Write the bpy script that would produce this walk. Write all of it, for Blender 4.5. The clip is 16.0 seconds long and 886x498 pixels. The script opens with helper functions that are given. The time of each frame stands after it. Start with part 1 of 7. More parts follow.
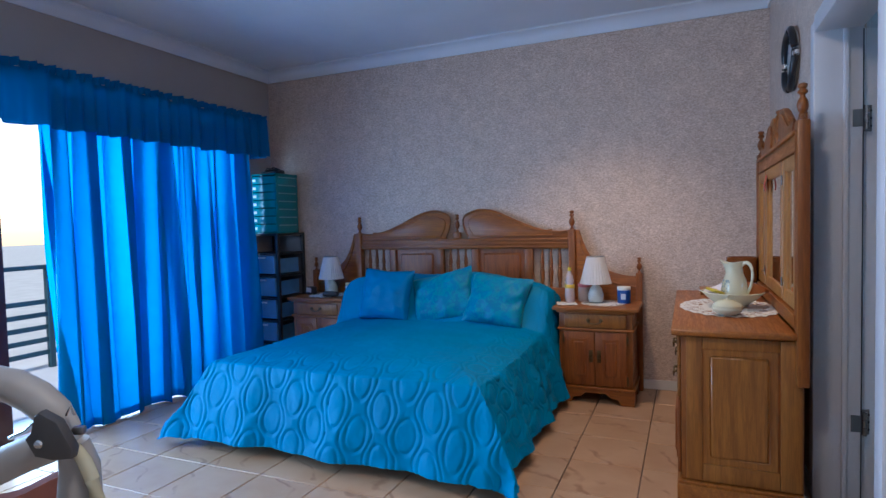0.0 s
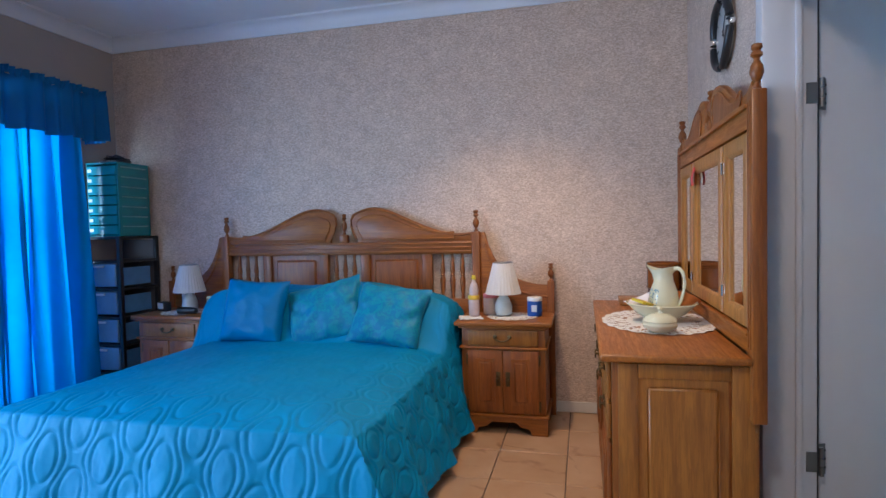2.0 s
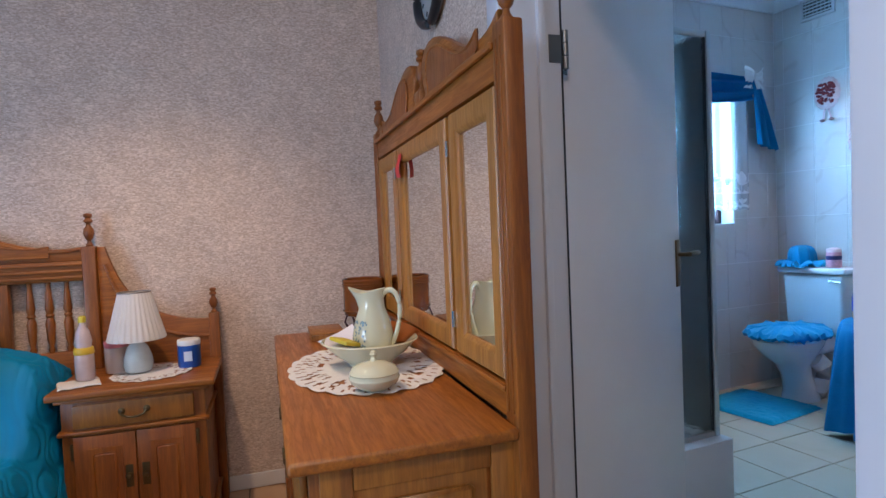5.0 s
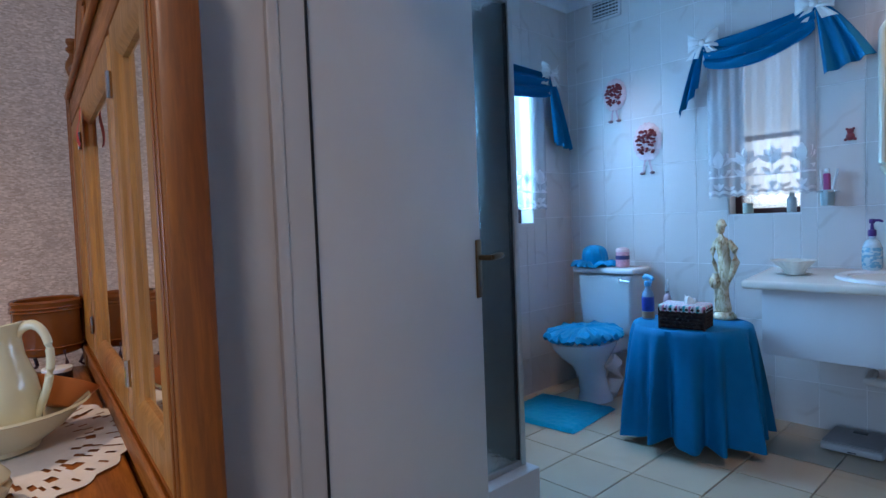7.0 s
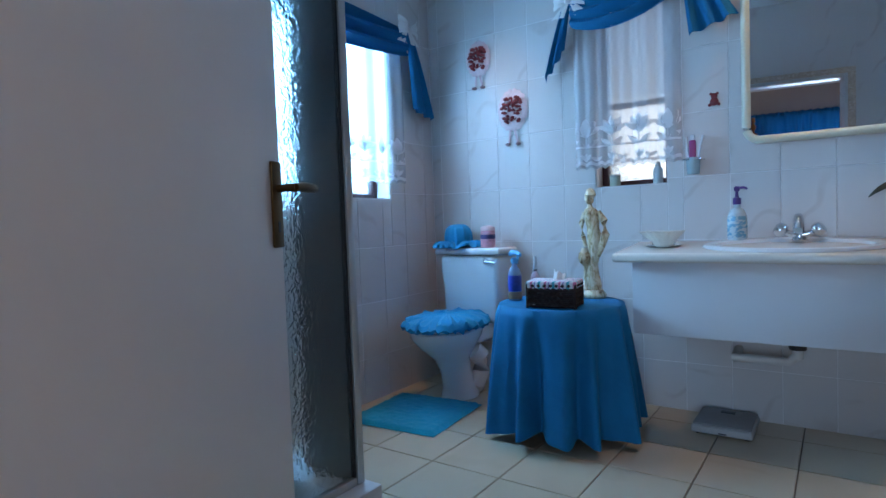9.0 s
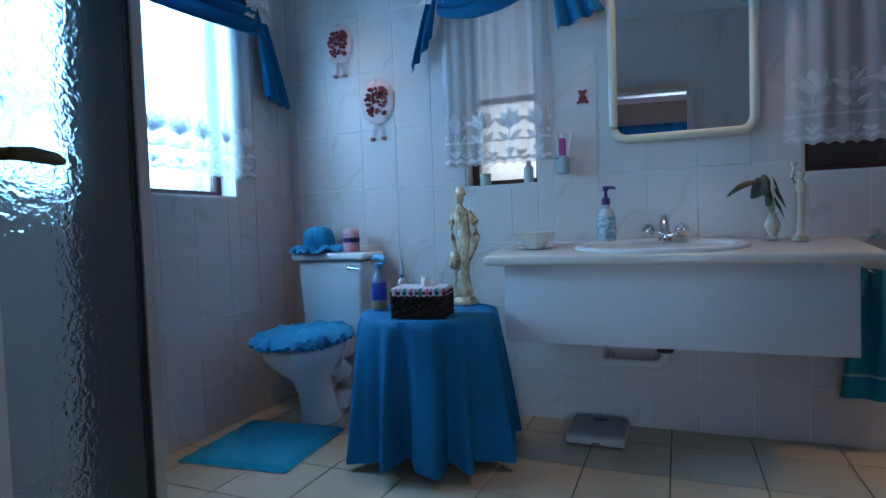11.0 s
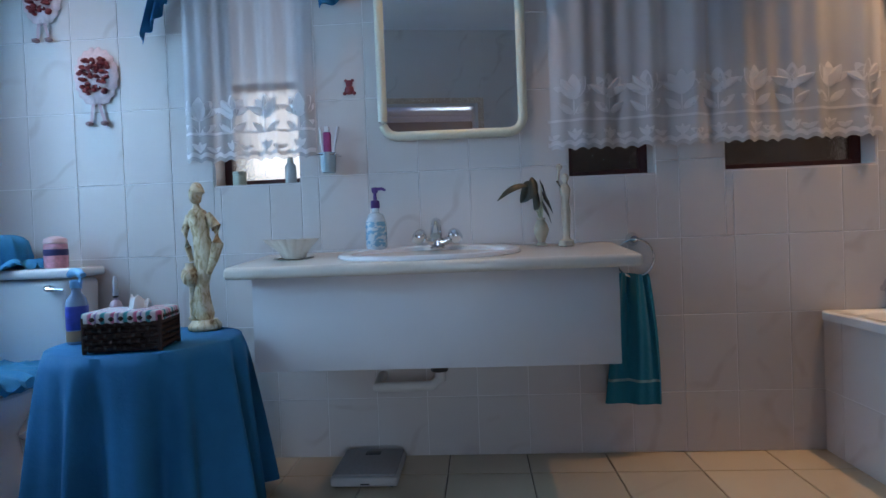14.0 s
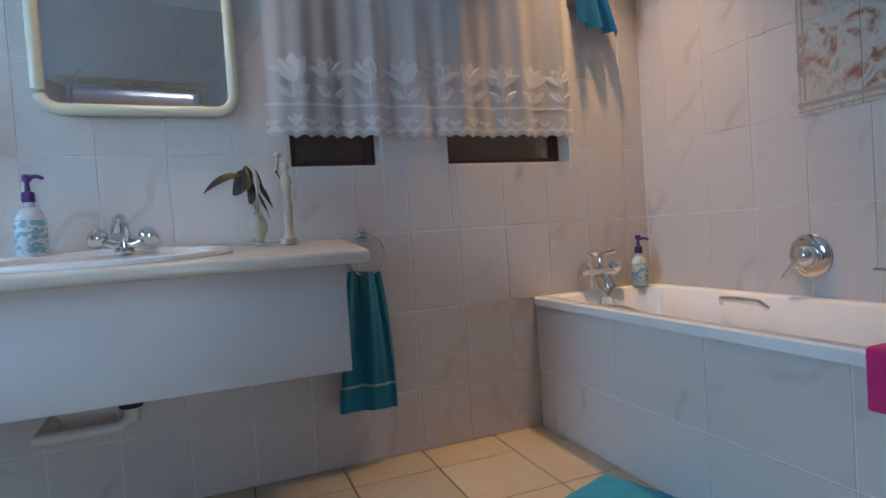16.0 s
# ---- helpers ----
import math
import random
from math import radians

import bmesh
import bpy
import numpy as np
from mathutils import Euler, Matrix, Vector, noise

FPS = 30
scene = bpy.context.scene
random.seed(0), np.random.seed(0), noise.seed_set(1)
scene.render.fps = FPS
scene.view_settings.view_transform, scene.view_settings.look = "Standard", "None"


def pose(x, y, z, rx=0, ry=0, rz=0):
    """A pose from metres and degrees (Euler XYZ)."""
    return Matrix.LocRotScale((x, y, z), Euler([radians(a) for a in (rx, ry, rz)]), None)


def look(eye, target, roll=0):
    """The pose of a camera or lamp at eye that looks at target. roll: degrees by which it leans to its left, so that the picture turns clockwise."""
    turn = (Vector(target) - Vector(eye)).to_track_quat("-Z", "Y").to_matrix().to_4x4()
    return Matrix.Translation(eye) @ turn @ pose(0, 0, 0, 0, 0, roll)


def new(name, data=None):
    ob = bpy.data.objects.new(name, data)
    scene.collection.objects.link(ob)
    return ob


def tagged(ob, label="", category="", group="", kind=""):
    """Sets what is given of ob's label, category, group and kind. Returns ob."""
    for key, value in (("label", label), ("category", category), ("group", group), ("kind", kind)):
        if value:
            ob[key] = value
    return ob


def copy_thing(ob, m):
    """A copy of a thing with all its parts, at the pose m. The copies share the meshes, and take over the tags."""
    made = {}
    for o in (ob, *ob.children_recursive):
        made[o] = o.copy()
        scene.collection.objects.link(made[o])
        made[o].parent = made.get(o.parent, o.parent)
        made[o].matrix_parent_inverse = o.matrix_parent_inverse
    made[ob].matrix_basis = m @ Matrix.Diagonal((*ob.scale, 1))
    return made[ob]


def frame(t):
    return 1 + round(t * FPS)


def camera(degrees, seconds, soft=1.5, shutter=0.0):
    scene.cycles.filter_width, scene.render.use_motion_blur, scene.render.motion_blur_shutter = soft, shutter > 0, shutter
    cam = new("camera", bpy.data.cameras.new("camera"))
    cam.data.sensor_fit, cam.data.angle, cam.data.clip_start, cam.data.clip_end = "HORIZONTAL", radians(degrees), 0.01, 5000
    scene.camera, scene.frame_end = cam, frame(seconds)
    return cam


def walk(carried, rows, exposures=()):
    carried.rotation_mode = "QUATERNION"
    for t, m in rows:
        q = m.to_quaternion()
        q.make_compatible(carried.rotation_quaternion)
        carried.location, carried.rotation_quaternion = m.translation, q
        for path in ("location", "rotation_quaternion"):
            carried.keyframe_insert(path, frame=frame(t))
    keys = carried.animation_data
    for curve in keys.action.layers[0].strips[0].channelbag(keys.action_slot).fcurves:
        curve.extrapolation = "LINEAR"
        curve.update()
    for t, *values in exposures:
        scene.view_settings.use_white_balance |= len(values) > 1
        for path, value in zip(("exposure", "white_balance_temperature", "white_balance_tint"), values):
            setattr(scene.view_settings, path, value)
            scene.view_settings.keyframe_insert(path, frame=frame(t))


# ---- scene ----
cam = camera(76.0, 16.0)
PATH = [
    (0, (0.731, 0.365, 1.262), (-0.062, 2.199, 1.171), -1.5),
    (0.5, (0.682, 0.546, 1.262), (-0.072, 2.396, 1.174), -1.5),
    (1, (0.643, 0.695, 1.245), (-0.047, 2.57, 1.16), -1.5),
    (1.5, (0.622, 0.838, 1.223), (0.018, 2.744, 1.146), -1.4),
    (2, (0.611, 1.016, 1.216), (0.13, 2.956, 1.143), -1.3),
    (2.5, (0.602, 1.16, 1.212), (0.261, 3.129, 1.138), -1.5),
    (3, (0.569, 1.325, 1.209), (0.392, 3.316, 1.138), -1.7),
    (3.5, (0.525, 1.48, 1.209), (0.542, 3.479, 1.136), -1.8),
    (4, (0.538, 1.611, 1.204), (0.759, 3.597, 1.125), -2.1),
    (4.2, (0.55, 1.674, 1.205), (0.853, 3.65, 1.127), -2.2),
    (6.3, (0.857, 2.23, 1.189), (1.855, 3.96, 1.101), -2.2),
    (6.5, (0.889, 2.264, 1.183), (1.944, 3.96, 1.091), -2.1),
    (7, (1.014, 2.352, 1.179), (2.19, 3.966, 1.085), -2.2),
    (7.5, (1.153, 2.439, 1.155), (2.412, 3.99, 1.064), -2.3),
    (8, (1.242, 2.493, 1.088), (2.583, 3.975, 1.002), -2.3),
    (8.5, (1.341, 2.567, 1.027), (2.762, 3.971, 0.941), -2.1),
    (9, (1.438, 2.639, 0.991), (2.94, 3.957, 0.902), -2),
    (9.5, (1.522, 2.71, 0.973), (3.113, 3.919, 0.882), -2),
    (10, (1.591, 2.753, 0.967), (3.256, 3.858, 0.876), -2.1),
    (12.5, (1.903, 2.762, 0.95), (3.754, 3.519, 0.903), -1.7),
    (13, (1.975, 2.74, 0.949), (3.868, 3.38, 0.907), -1.8),
    (13.5, (2.046, 2.713, 0.944), (3.98, 3.224, 0.902), -2),
    (14, (2.121, 2.7, 0.901), (4.092, 3.039, 0.865), -2.2),
    (14.5, (2.196, 2.696, 0.879), (4.193, 2.789, 0.837), -2.6),
    (15, (2.264, 2.662, 0.872), (4.259, 2.532, 0.824), -3.1),
    (15.5, (2.321, 2.632, 0.867), (4.291, 2.301, 0.811), -3.5),
    (16, (2.348, 2.599, 0.865), (4.279, 2.081, 0.802), -3.8),
]
# stops of the clip's own exposure, with its white balance
EXPOSURES = [(0.0, -0.12, 5480, 10), (1.5, 0.25, 5930, 10), (3.0, 0.30, 6150, 12), (4.0, 0.32, 6250, 12), (6.5, -0.24, 5900, 14), (8.0, -0.04, 6350, 13), (9.5, -0.34, 6550, 14), (11.0, -0.66, 6450, 13), (12.5, -1.02, 6350, 13), (13.5, -0.64, 6950, 18), (14.5, -0.30, 7700, 20), (16.0, -0.05, 8000, 18)]
walk(cam, [(t, look(eye, target, roll)) for t, eye, target, roll in PATH], EXPOSURES)
# ---- light ----
world = bpy.data.worlds.new("sky")
scene.world = world
world.use_nodes = True
wn = world.node_tree.nodes
sky = wn.new("ShaderNodeTexSky")
sky.sky_type, sky.sun_disc = "NISHITA", False
sky.sun_elevation, sky.sun_rotation = radians(38), radians(300)
world.node_tree.links.new(sky.outputs[0], wn["Background"].inputs[0])
wn["Background"].inputs[1].default_value = 0.15


def lamp(name, kind, m, energy, colour, size=0.1, size_y=None, spread=None, cone=None, blend=0.6):
    d = bpy.data.lights.new(name, kind)
    d.energy, d.color = energy, colour
    if kind == "AREA":
        d.shape, d.size, d.size_y = "RECTANGLE", size, size_y or size
        if spread:
            d.spread = radians(spread)
    elif kind == "SPOT":
        d.shadow_soft_size, d.spot_size, d.spot_blend = size, radians(cone), blend
    elif kind == "SUN":
        d.angle = size
    else:
        d.shadow_soft_size = size
    ob = new(name, d)
    ob.matrix_world = m
    return ob


# the bathroom stands at a slight angle to the bedroom
BATH = pose(0.460, -0.106, 0, 0, 0, 6.26)
lamp("sun", "SUN", look((1, -8, 8), (0, 0, 0)), 4.5, (1.0, 0.95, 0.88), radians(0.6))
# daylight standing in the openings
lamp("daylight_terrace", "AREA", look((-3.25, 2.4, 1.15), (0, 2.4, 0.5)), 265, (0.45, 0.69, 1.0), 3.4, 1.9)
lamp("daylight_bath_side", "AREA", BATH @ look((3.3, 5.0, 1.65), (3.35, 3, 1.25)), 82, (0.25, 0.61, 1.0), 1.08, 0.9)
lamp("daylight_bath_far", "AREA", BATH @ look((4.64, 3.52, 1.42), (2, 3.5, 1.2)), 0.55, (0.85, 0.93, 1.0), 0.34, 0.42)
# recessed downlights
lamp("downlight_bedroom", "SPOT", look((0.10, 3.66, 2.66), (0.22, 3.95, 0.0)), 80, (1.0, 0.70, 0.43), 0.035, cone=98, blend=0.8)
for y_lamp, watts, cone in ((1.05, 122, 70), (2.65, 32, 106), (4.25, 46, 60)):
    lamp("downlight_bathroom", "SPOT", BATH @ look((4.0, y_lamp, 2.66), (3.95, y_lamp, 0.0)), watts, (1.0, 0.70, 0.42), 0.035, cone=cone, blend=1.0)
# wide fill added to brighten the bathroom door and jamb; no known fitting
lamp("downlight_passage", "SPOT", look((0.28, 1.1, 2.66), (0.5, 2.6, 0.0)), 84, (1.0, 0.83, 0.68), 0.15, cone=165, blend=0.9)

# ---- materials ----


class Mat:
    """A node material under construction."""

    def __init__(self, name, colour=(0.5, 0.5, 0.5), rough=0.5, metal=0.0, **more):
        self.m = bpy.data.materials.new(name)
        self.m.use_nodes = True
        self.n, self.l = self.m.node_tree.nodes, self.m.node_tree.links
        self.b = self.n["Principled BSDF"]
        self.b.inputs["Base Color"].default_value = (*colour, 1)
        self.b.inputs["Roughness"].default_value = rough
        self.b.inputs["Metallic"].default_value = metal
        for k, v in more.items():
            self.b.inputs[k.replace("_", " ")].default_value = v
        self.co = None

    def node(self, kind, **inputs):
        nd = self.n.new(kind)
        for k, v in inputs.items():
            nd.inputs[k].default_value = v
        return nd

    def coords(self, scale=(1, 1, 1), which="Object"):
        tc = self.n.new("ShaderNodeTexCoord")
        mp = self.node("ShaderNodeMapping", Scale=scale)
        self.l.new(tc.outputs[which], mp.inputs[0])
        return mp.outputs[0]

    def world_coords(self, scale=(1, 1, 1)):
        g = self.n.new("ShaderNodeNewGeometry")
        mp = self.node("ShaderNodeMapping", Scale=scale)
        self.l.new(g.outputs["Position"], mp.inputs[0])
        return mp.outputs[0]

    def noise(self, co, scale, detail=4, rough=0.5, distort=0.0):
        nd = self.node("ShaderNodeTexNoise", Scale=scale, Detail=detail, Roughness=rough, Distortion=distort)
        self.l.new(co, nd.inputs["Vector"])
        return nd.outputs["Fac"]

    def voronoi(self, co, scale, feature="F1", out="Distance"):
        nd = self.node("ShaderNodeTexVoronoi", Scale=scale)
        nd.feature = feature
        self.l.new(co, nd.inputs["Vector"])
        return nd.outputs[out]

    def ramp(self, fac, *stops):
        nd = self.n.new("ShaderNodeValToRGB")
        e = nd.color_ramp.elements
        while len(e) < len(stops):
            e.new(0.5)
        for el, (p, c) in zip(e, stops):
            el.position, el.color = p, (*c, 1) if len(c) == 3 else c
        self.l.new(fac, nd.inputs[0])
        return nd.outputs[0]

    def mix(self, fac, a, b, mode="MIX"):
        nd = self.n.new("ShaderNodeMix")
        nd.data_type, nd.blend_type = "RGBA", mode
        for sock, v in ((nd.inputs["Factor"], fac), (nd.inputs[6], a), (nd.inputs[7], b)):
            if isinstance(v, (int, float)):
                sock.default_value = v
            elif isinstance(v, tuple):
                sock.default_value = (*v, 1)
            else:
                self.l.new(v, sock)
        return nd.outputs[2]

    def colour(self, out):
        self.l.new(out, self.b.inputs["Base Color"])
        return self

    def roughness(self, out):
        self.l.new(out, self.b.inputs["Roughness"])
        return self

    def bump(self, out, strength=0.3, distance=0.002):
        nd = self.node("ShaderNodeBump", Strength=strength, Distance=distance)
        self.l.new(out, nd.inputs["Height"])
        self.l.new(nd.outputs[0], self.b.inputs["Normal"])
        return self

    def random(self):
        return self.n.new("ShaderNodeObjectInfo").outputs["Random"]


def paint(name, colour, rough=0.6, bump=0.15):
    k = Mat(name, colour, rough)
    co = k.world_coords()
    c2 = tuple(c * 0.93 for c in colour)
    k.colour(k.mix(k.ramp(k.noise(co, 2.3, 5), (0.35, (0, 0, 0)), (0.7, (1, 1, 1))), colour, c2))
    k.bump(k.noise(co, 160, 3), bump, 0.001)
    return k.m


def plain(name, colour, rough=0.5, metal=0.0, vary=0.06, scale=14, bump=0.08, **more):
    k = Mat(name, colour, rough, metal, **more)
    co = k.coords()
    k.colour(k.mix(k.noise(co, scale, 4), tuple(c * (1 - vary) for c in colour), tuple(min(1, c * (1 + vary)) for c in colour)))
    if bump:
        k.bump(k.noise(co, scale * 9, 3), bump, 0.0008)
    return k.m


def wallpaper():
    k = Mat("mica_wallpaper", rough=0.5)
    co = k.world_coords((1, 1, 1))
    stretch = k.world_coords((1.0, 1.0, 2.2))
    fine = k.voronoi(stretch, 105, out="Color")
    sep = k.n.new("ShaderNodeSeparateColor")
    k.l.new(fine, sep.inputs[0])
    chips = k.ramp(sep.outputs[0], (0.0, (0.47, 0.35, 0.275)), (0.35, (0.565, 0.44, 0.355)), (0.7, (0.625, 0.50, 0.415)), (0.94, (0.74, 0.615, 0.52)))
    cloud = k.ramp(k.noise(co, 9, 6, 0.65), (0.3, (0.87, 0.84, 0.82)), (0.7, (1.08, 1.05, 1.02)))
    k.colour(k.mix(1.0, chips, cloud, "MULTIPLY"))
    k.roughness(k.ramp(sep.outputs[1], (0.0, (0.62,) * 3), (0.75, (0.5,) * 3), (0.86, (0.40,) * 3)))
    k.bump(sep.outputs[2], 0.18, 0.002)
    return k.m


def wood(name, dark, light, axis="z", rough=0.40, scale=1.0):
    dark, light = tuple(c * 0.82 for c in dark), tuple(c * 0.82 for c in light)
    k = Mat(name, rough=rough)
    k.b.inputs["Coat Weight"].default_value = 0.08
    k.b.inputs["Coat Roughness"].default_value = 0.2
    s = {"x": (1.2, 16, 16), "y": (16, 1.2, 16), "z": (16, 16, 1.2)}[axis]
    co = k.world_coords(tuple(v * scale for v in s))
    broad = k.noise(co, 1.1, 5, 0.6, 1.4)
    grain = k.noise(co, 7.0, 6, 0.7, 0.6)
    rings = k.node("ShaderNodeTexWave", Scale=0.55, Distortion=7.0, Detail=2.5)
    rings.inputs["Detail Scale"].default_value = 0.7
    rings.bands_direction = "DIAGONAL"
    k.l.new(co, rings.inputs["Vector"])
    a = k.ramp(broad, (0.28, dark), (0.72, light))
    a = k.mix(k.ramp(rings.outputs["Fac"], (0.0, (0.42,) * 3), (0.35, (0,) * 3)), a, tuple(c * 0.8 for c in dark))
    k.colour(k.mix(k.ramp(grain, (0.42, (0.48,) * 3), (0.60, (0,) * 3)), a, tuple(c * 0.55 for c in dark)))
    k.bump(grain, 0.12, 0.001)
    k.roughness(k.ramp(grain, (0.3, (rough + 0.12,) * 3), (0.7, (rough - 0.05,) * 3)))
    return k.m


def tile_mat(name, base, vein, cloud, rough=0.18, vein_scale=3.5, vary=0.08, vein_amount=0.8):
    k = Mat(name, rough=rough)
    g = k.n.new("ShaderNodeNewGeometry")
    add = k.n.new("ShaderNodeVectorMath")
    add.operation = "MULTIPLY_ADD"
    rnd = k.random()
    comb = k.n.new("ShaderNodeCombineXYZ")
    for i in range(3):
        k.l.new(rnd, comb.inputs[i])
    k.l.new(comb.outputs[0], add.inputs[0])
    add.inputs[1].default_value = (37.0, 23.0, 51.0)
    k.l.new(g.outputs["Position"], add.inputs[2])
    co = add.outputs[0]
    bands = k.node("ShaderNodeTexWave", Scale=vein_scale * 0.30, Distortion=10.0, Detail=3.0)
    bands.inputs["Detail Scale"].default_value = 1.1
    bands.bands_direction = "DIAGONAL"
    k.l.new(co, bands.inputs["Vector"])
    line = k.ramp(bands.outputs["Fac"], (0.0, (vein_amount,) * 3), (0.05, (0, 0, 0)))
    patch = k.ramp(k.noise(co, vein_scale * 1.3, 3), (0.44, (0, 0, 0)), (0.60, (1, 1, 1)))
    line = k.mix(1.0, line, patch, "MULTIPLY")
    c = k.mix(k.ramp(k.noise(co, vein_scale * 0.8, 3, 0.5, 0.3), (0.3, (0, 0, 0)), (0.75, (1, 1, 1))), base, cloud)
    c = k.mix(line, c, vein)
    tone = k.ramp(rnd, (0, (1 - vary,) * 3), (1, (1 + vary * 0.5,) * 3))
    k.colour(k.mix(1.0, c, tone, "MULTIPLY"))
    k.bump(k.noise(co, 30, 3), 0.03, 0.001)
    k.b.inputs["Roughness"].default_value = rough + 0.06
    return k.m


def cloth(name, colour, rough=0.55, through_light=0.0, clear=0.0, sheen=0.4, weave=420, vary=0.18, crease=0.3):
    k = Mat(name, colour, rough)
    k.b.inputs["Sheen Weight"].default_value = sheen
    k.b.inputs["Specular IOR Level"].default_value = 0.22
    co = k.coords()
    n1 = k.noise(co, 3.5, 5, 0.6)
    col = k.mix(n1, tuple(c * (1 - vary) for c in colour), tuple(min(1, c * (1 + vary)) for c in colour))
    k.colour(col)
    k.bump(k.noise(co, 16, 5, 0.6, 0.6), crease, 0.01)
    if through_light or clear:
        out = k.n["Material Output"]
        tr = k.n.new("ShaderNodeBsdfTranslucent")
        k.l.new(col, tr.inputs[0])
        mx = k.node("ShaderNodeMixShader", Fac=through_light)
        k.l.new(k.b.outputs[0], mx.inputs[1])
        k.l.new(tr.outputs[0], mx.inputs[2])
        last = mx
        if clear:
            tp = k.n.new("ShaderNodeBsdfTransparent")
            m2 = k.node("ShaderNodeMixShader", Fac=clear)
            k.l.new(mx.outputs[0], m2.inputs[1])
            k.l.new(tp.outputs[0], m2.inputs[2])
            last = m2
        k.l.new(last.outputs[0], out.inputs[0])
    return k.m


def glass(name, colour=(1, 1, 1), rough=0.0, bump_scale=0, strength=0.5, ior=1.45):
    k = Mat(name, colour, rough)
    k.b.inputs["Transmission Weight"].default_value = 1.0
    k.b.inputs["IOR"].default_value = ior
    if bump_scale:
        co = k.world_coords()
        k.bump(k.noise(co, bump_scale, 3, 0.5, 0.4), strength, 0.006)
    return k.m


def antique_resin():
    k = Mat("antiqued_ivory_resin", rough=0.45)
    co = k.coords((1, 1, 0.5))
    k.colour(k.ramp(k.noise(co, 42, 4, 0.6, 1.0), (0.32, (0.22, 0.11, 0.045)), (0.45, (0.58, 0.41, 0.23)), (0.58, (0.76, 0.63, 0.45))))
    k.bump(k.noise(co, 60, 4), 0.5, 0.004)
    return k.m


M_WALLPAPER = wallpaper()
M_SIDEWALL = paint("grey_beige_paint", (0.40, 0.35, 0.315))
M_CEILING = paint("white_ceiling_paint", (0.74, 0.76, 0.80), 0.75)
M_WHITE = paint("white_gloss_paint", (0.60, 0.585, 0.60), 0.35, 0.05)
M_DOOR = paint("off_white_door_paint", (0.72, 0.67, 0.655), 0.42, 0.08)
M_SKIRT = paint("skirting_paint", (0.66, 0.62, 0.58), 0.4)
M_GROUT = plain("dark_grout", (0.13, 0.095, 0.075), 0.9)
M_GROUT_L = plain("pale_grout", (0.74, 0.72, 0.72), 0.85)
M_GROUT_B = plain("brown_floor_grout", (0.17, 0.13, 0.10), 0.9)
M_FLOOR = tile_mat("peach_marbled_floor_tile", (0.47, 0.275, 0.15), (0.26, 0.12, 0.055), (0.56, 0.365, 0.225), 0.22, 6.0, 0.06, 0.7)
M_FLOOR_B = tile_mat("cream_bathroom_floor_tile", (0.47, 0.375, 0.265), (0.38, 0.29, 0.19), (0.53, 0.435, 0.32), 0.26, 3.0, 0.05, 0.25)
M_WALLTILE = tile_mat("white_marbled_wall_tile", (0.58, 0.54, 0.53), (0.33, 0.24, 0.22), (0.585, 0.545, 0.535), 0.24, 4.2, 0.02, 0.27)
M_WOOD_Z = wood("oak_upright", (0.25, 0.066, 0.007), (0.46, 0.145, 0.016), "z")
M_WOOD_X = wood("oak_along_x", (0.29, 0.080, 0.008), (0.54, 0.180, 0.020), "x")
M_WOOD_L = wood("oak_light_frame", (0.40, 0.15, 0.022), (0.58, 0.25, 0.042), "z")
M_WOOD_Y = wood("oak_along_y", (0.33, 0.092, 0.009), (0.56, 0.185, 0.020), "y")
M_WOOD_P = wood("oak_pale_panel", (0.32, 0.108, 0.014), (0.49, 0.185, 0.027), "z")
M_WOOD_D = wood("oak_red_door", (0.27, 0.066, 0.008), (0.45, 0.135, 0.018), "z")
M_BRASS = plain("aged_brass", (0.13, 0.085, 0.04), 0.42, 0.9)
M_CHROME = plain("chrome", (0.72, 0.74, 0.77), 0.12, 1.0, 0.02, 20, 0)
M_HINGE = plain("dull_hinge_steel", (0.22, 0.21, 0.20), 0.4, 0.9)
M_STEEL = plain("dull_steel", (0.42, 0.41, 0.40), 0.35, 1.0)
M_BLACK = plain("black_plastic", (0.015, 0.015, 0.018), 0.35)
M_MIRROR = plain("mirror_silver", (0.86, 0.88, 0.88), 0.015, 1.0, 0.0, 10, 0)
M_TEAL_SPREAD = cloth("teal_satin_bedspread", (0.001, 0.21, 0.42), 0.6, sheen=0.0, vary=0.28, crease=0.14)
M_TEAL_PILLOW = cloth("blue_satin_pillow", (0.001, 0.17, 0.39), 0.45, sheen=0.0, crease=0.45)
M_CURTAIN = cloth("blue_voile_curtain", (0.004, 0.25, 0.56), 0.7, 0.33, 0.0, sheen=0.0, crease=0.1)
M_PELMET = cloth("blue_pelmet_cloth", (0.003, 0.11, 0.29), 0.7, 0.10, 0.0, sheen=0.0, crease=0.3)
M_SWAG = cloth("blue_swag_cloth", (0.004, 0.17, 0.36), 0.7, 0.18, 0.0, sheen=0.0, crease=0.3)
M_LACE = cloth("white_lace_sheer", (0.78, 0.78, 0.82), 0.8, 0.45, 0.50, sheen=0.1, vary=0.03, crease=0.05)
M_LACE_W = cloth("white_lace_net", (0.86, 0.85, 0.88), 0.8, 0.35, 0.36, sheen=0.1, vary=0.03, crease=0.05)
M_LACE_D = cloth("white_lace_dense", (0.82, 0.81, 0.83), 0.8, 0.40, 0.12, sheen=0.1, vary=0.03, crease=0.2)
M_TABLECLOTH = cloth("teal_blue_tablecloth", (0.002, 0.145, 0.32), 0.75, sheen=0.0, vary=0.42, crease=0.35)
M_BLUE_FUR = cloth("blue_ruffled_cover", (0.004, 0.23, 0.46), 0.6, sheen=0.05, crease=0.7)
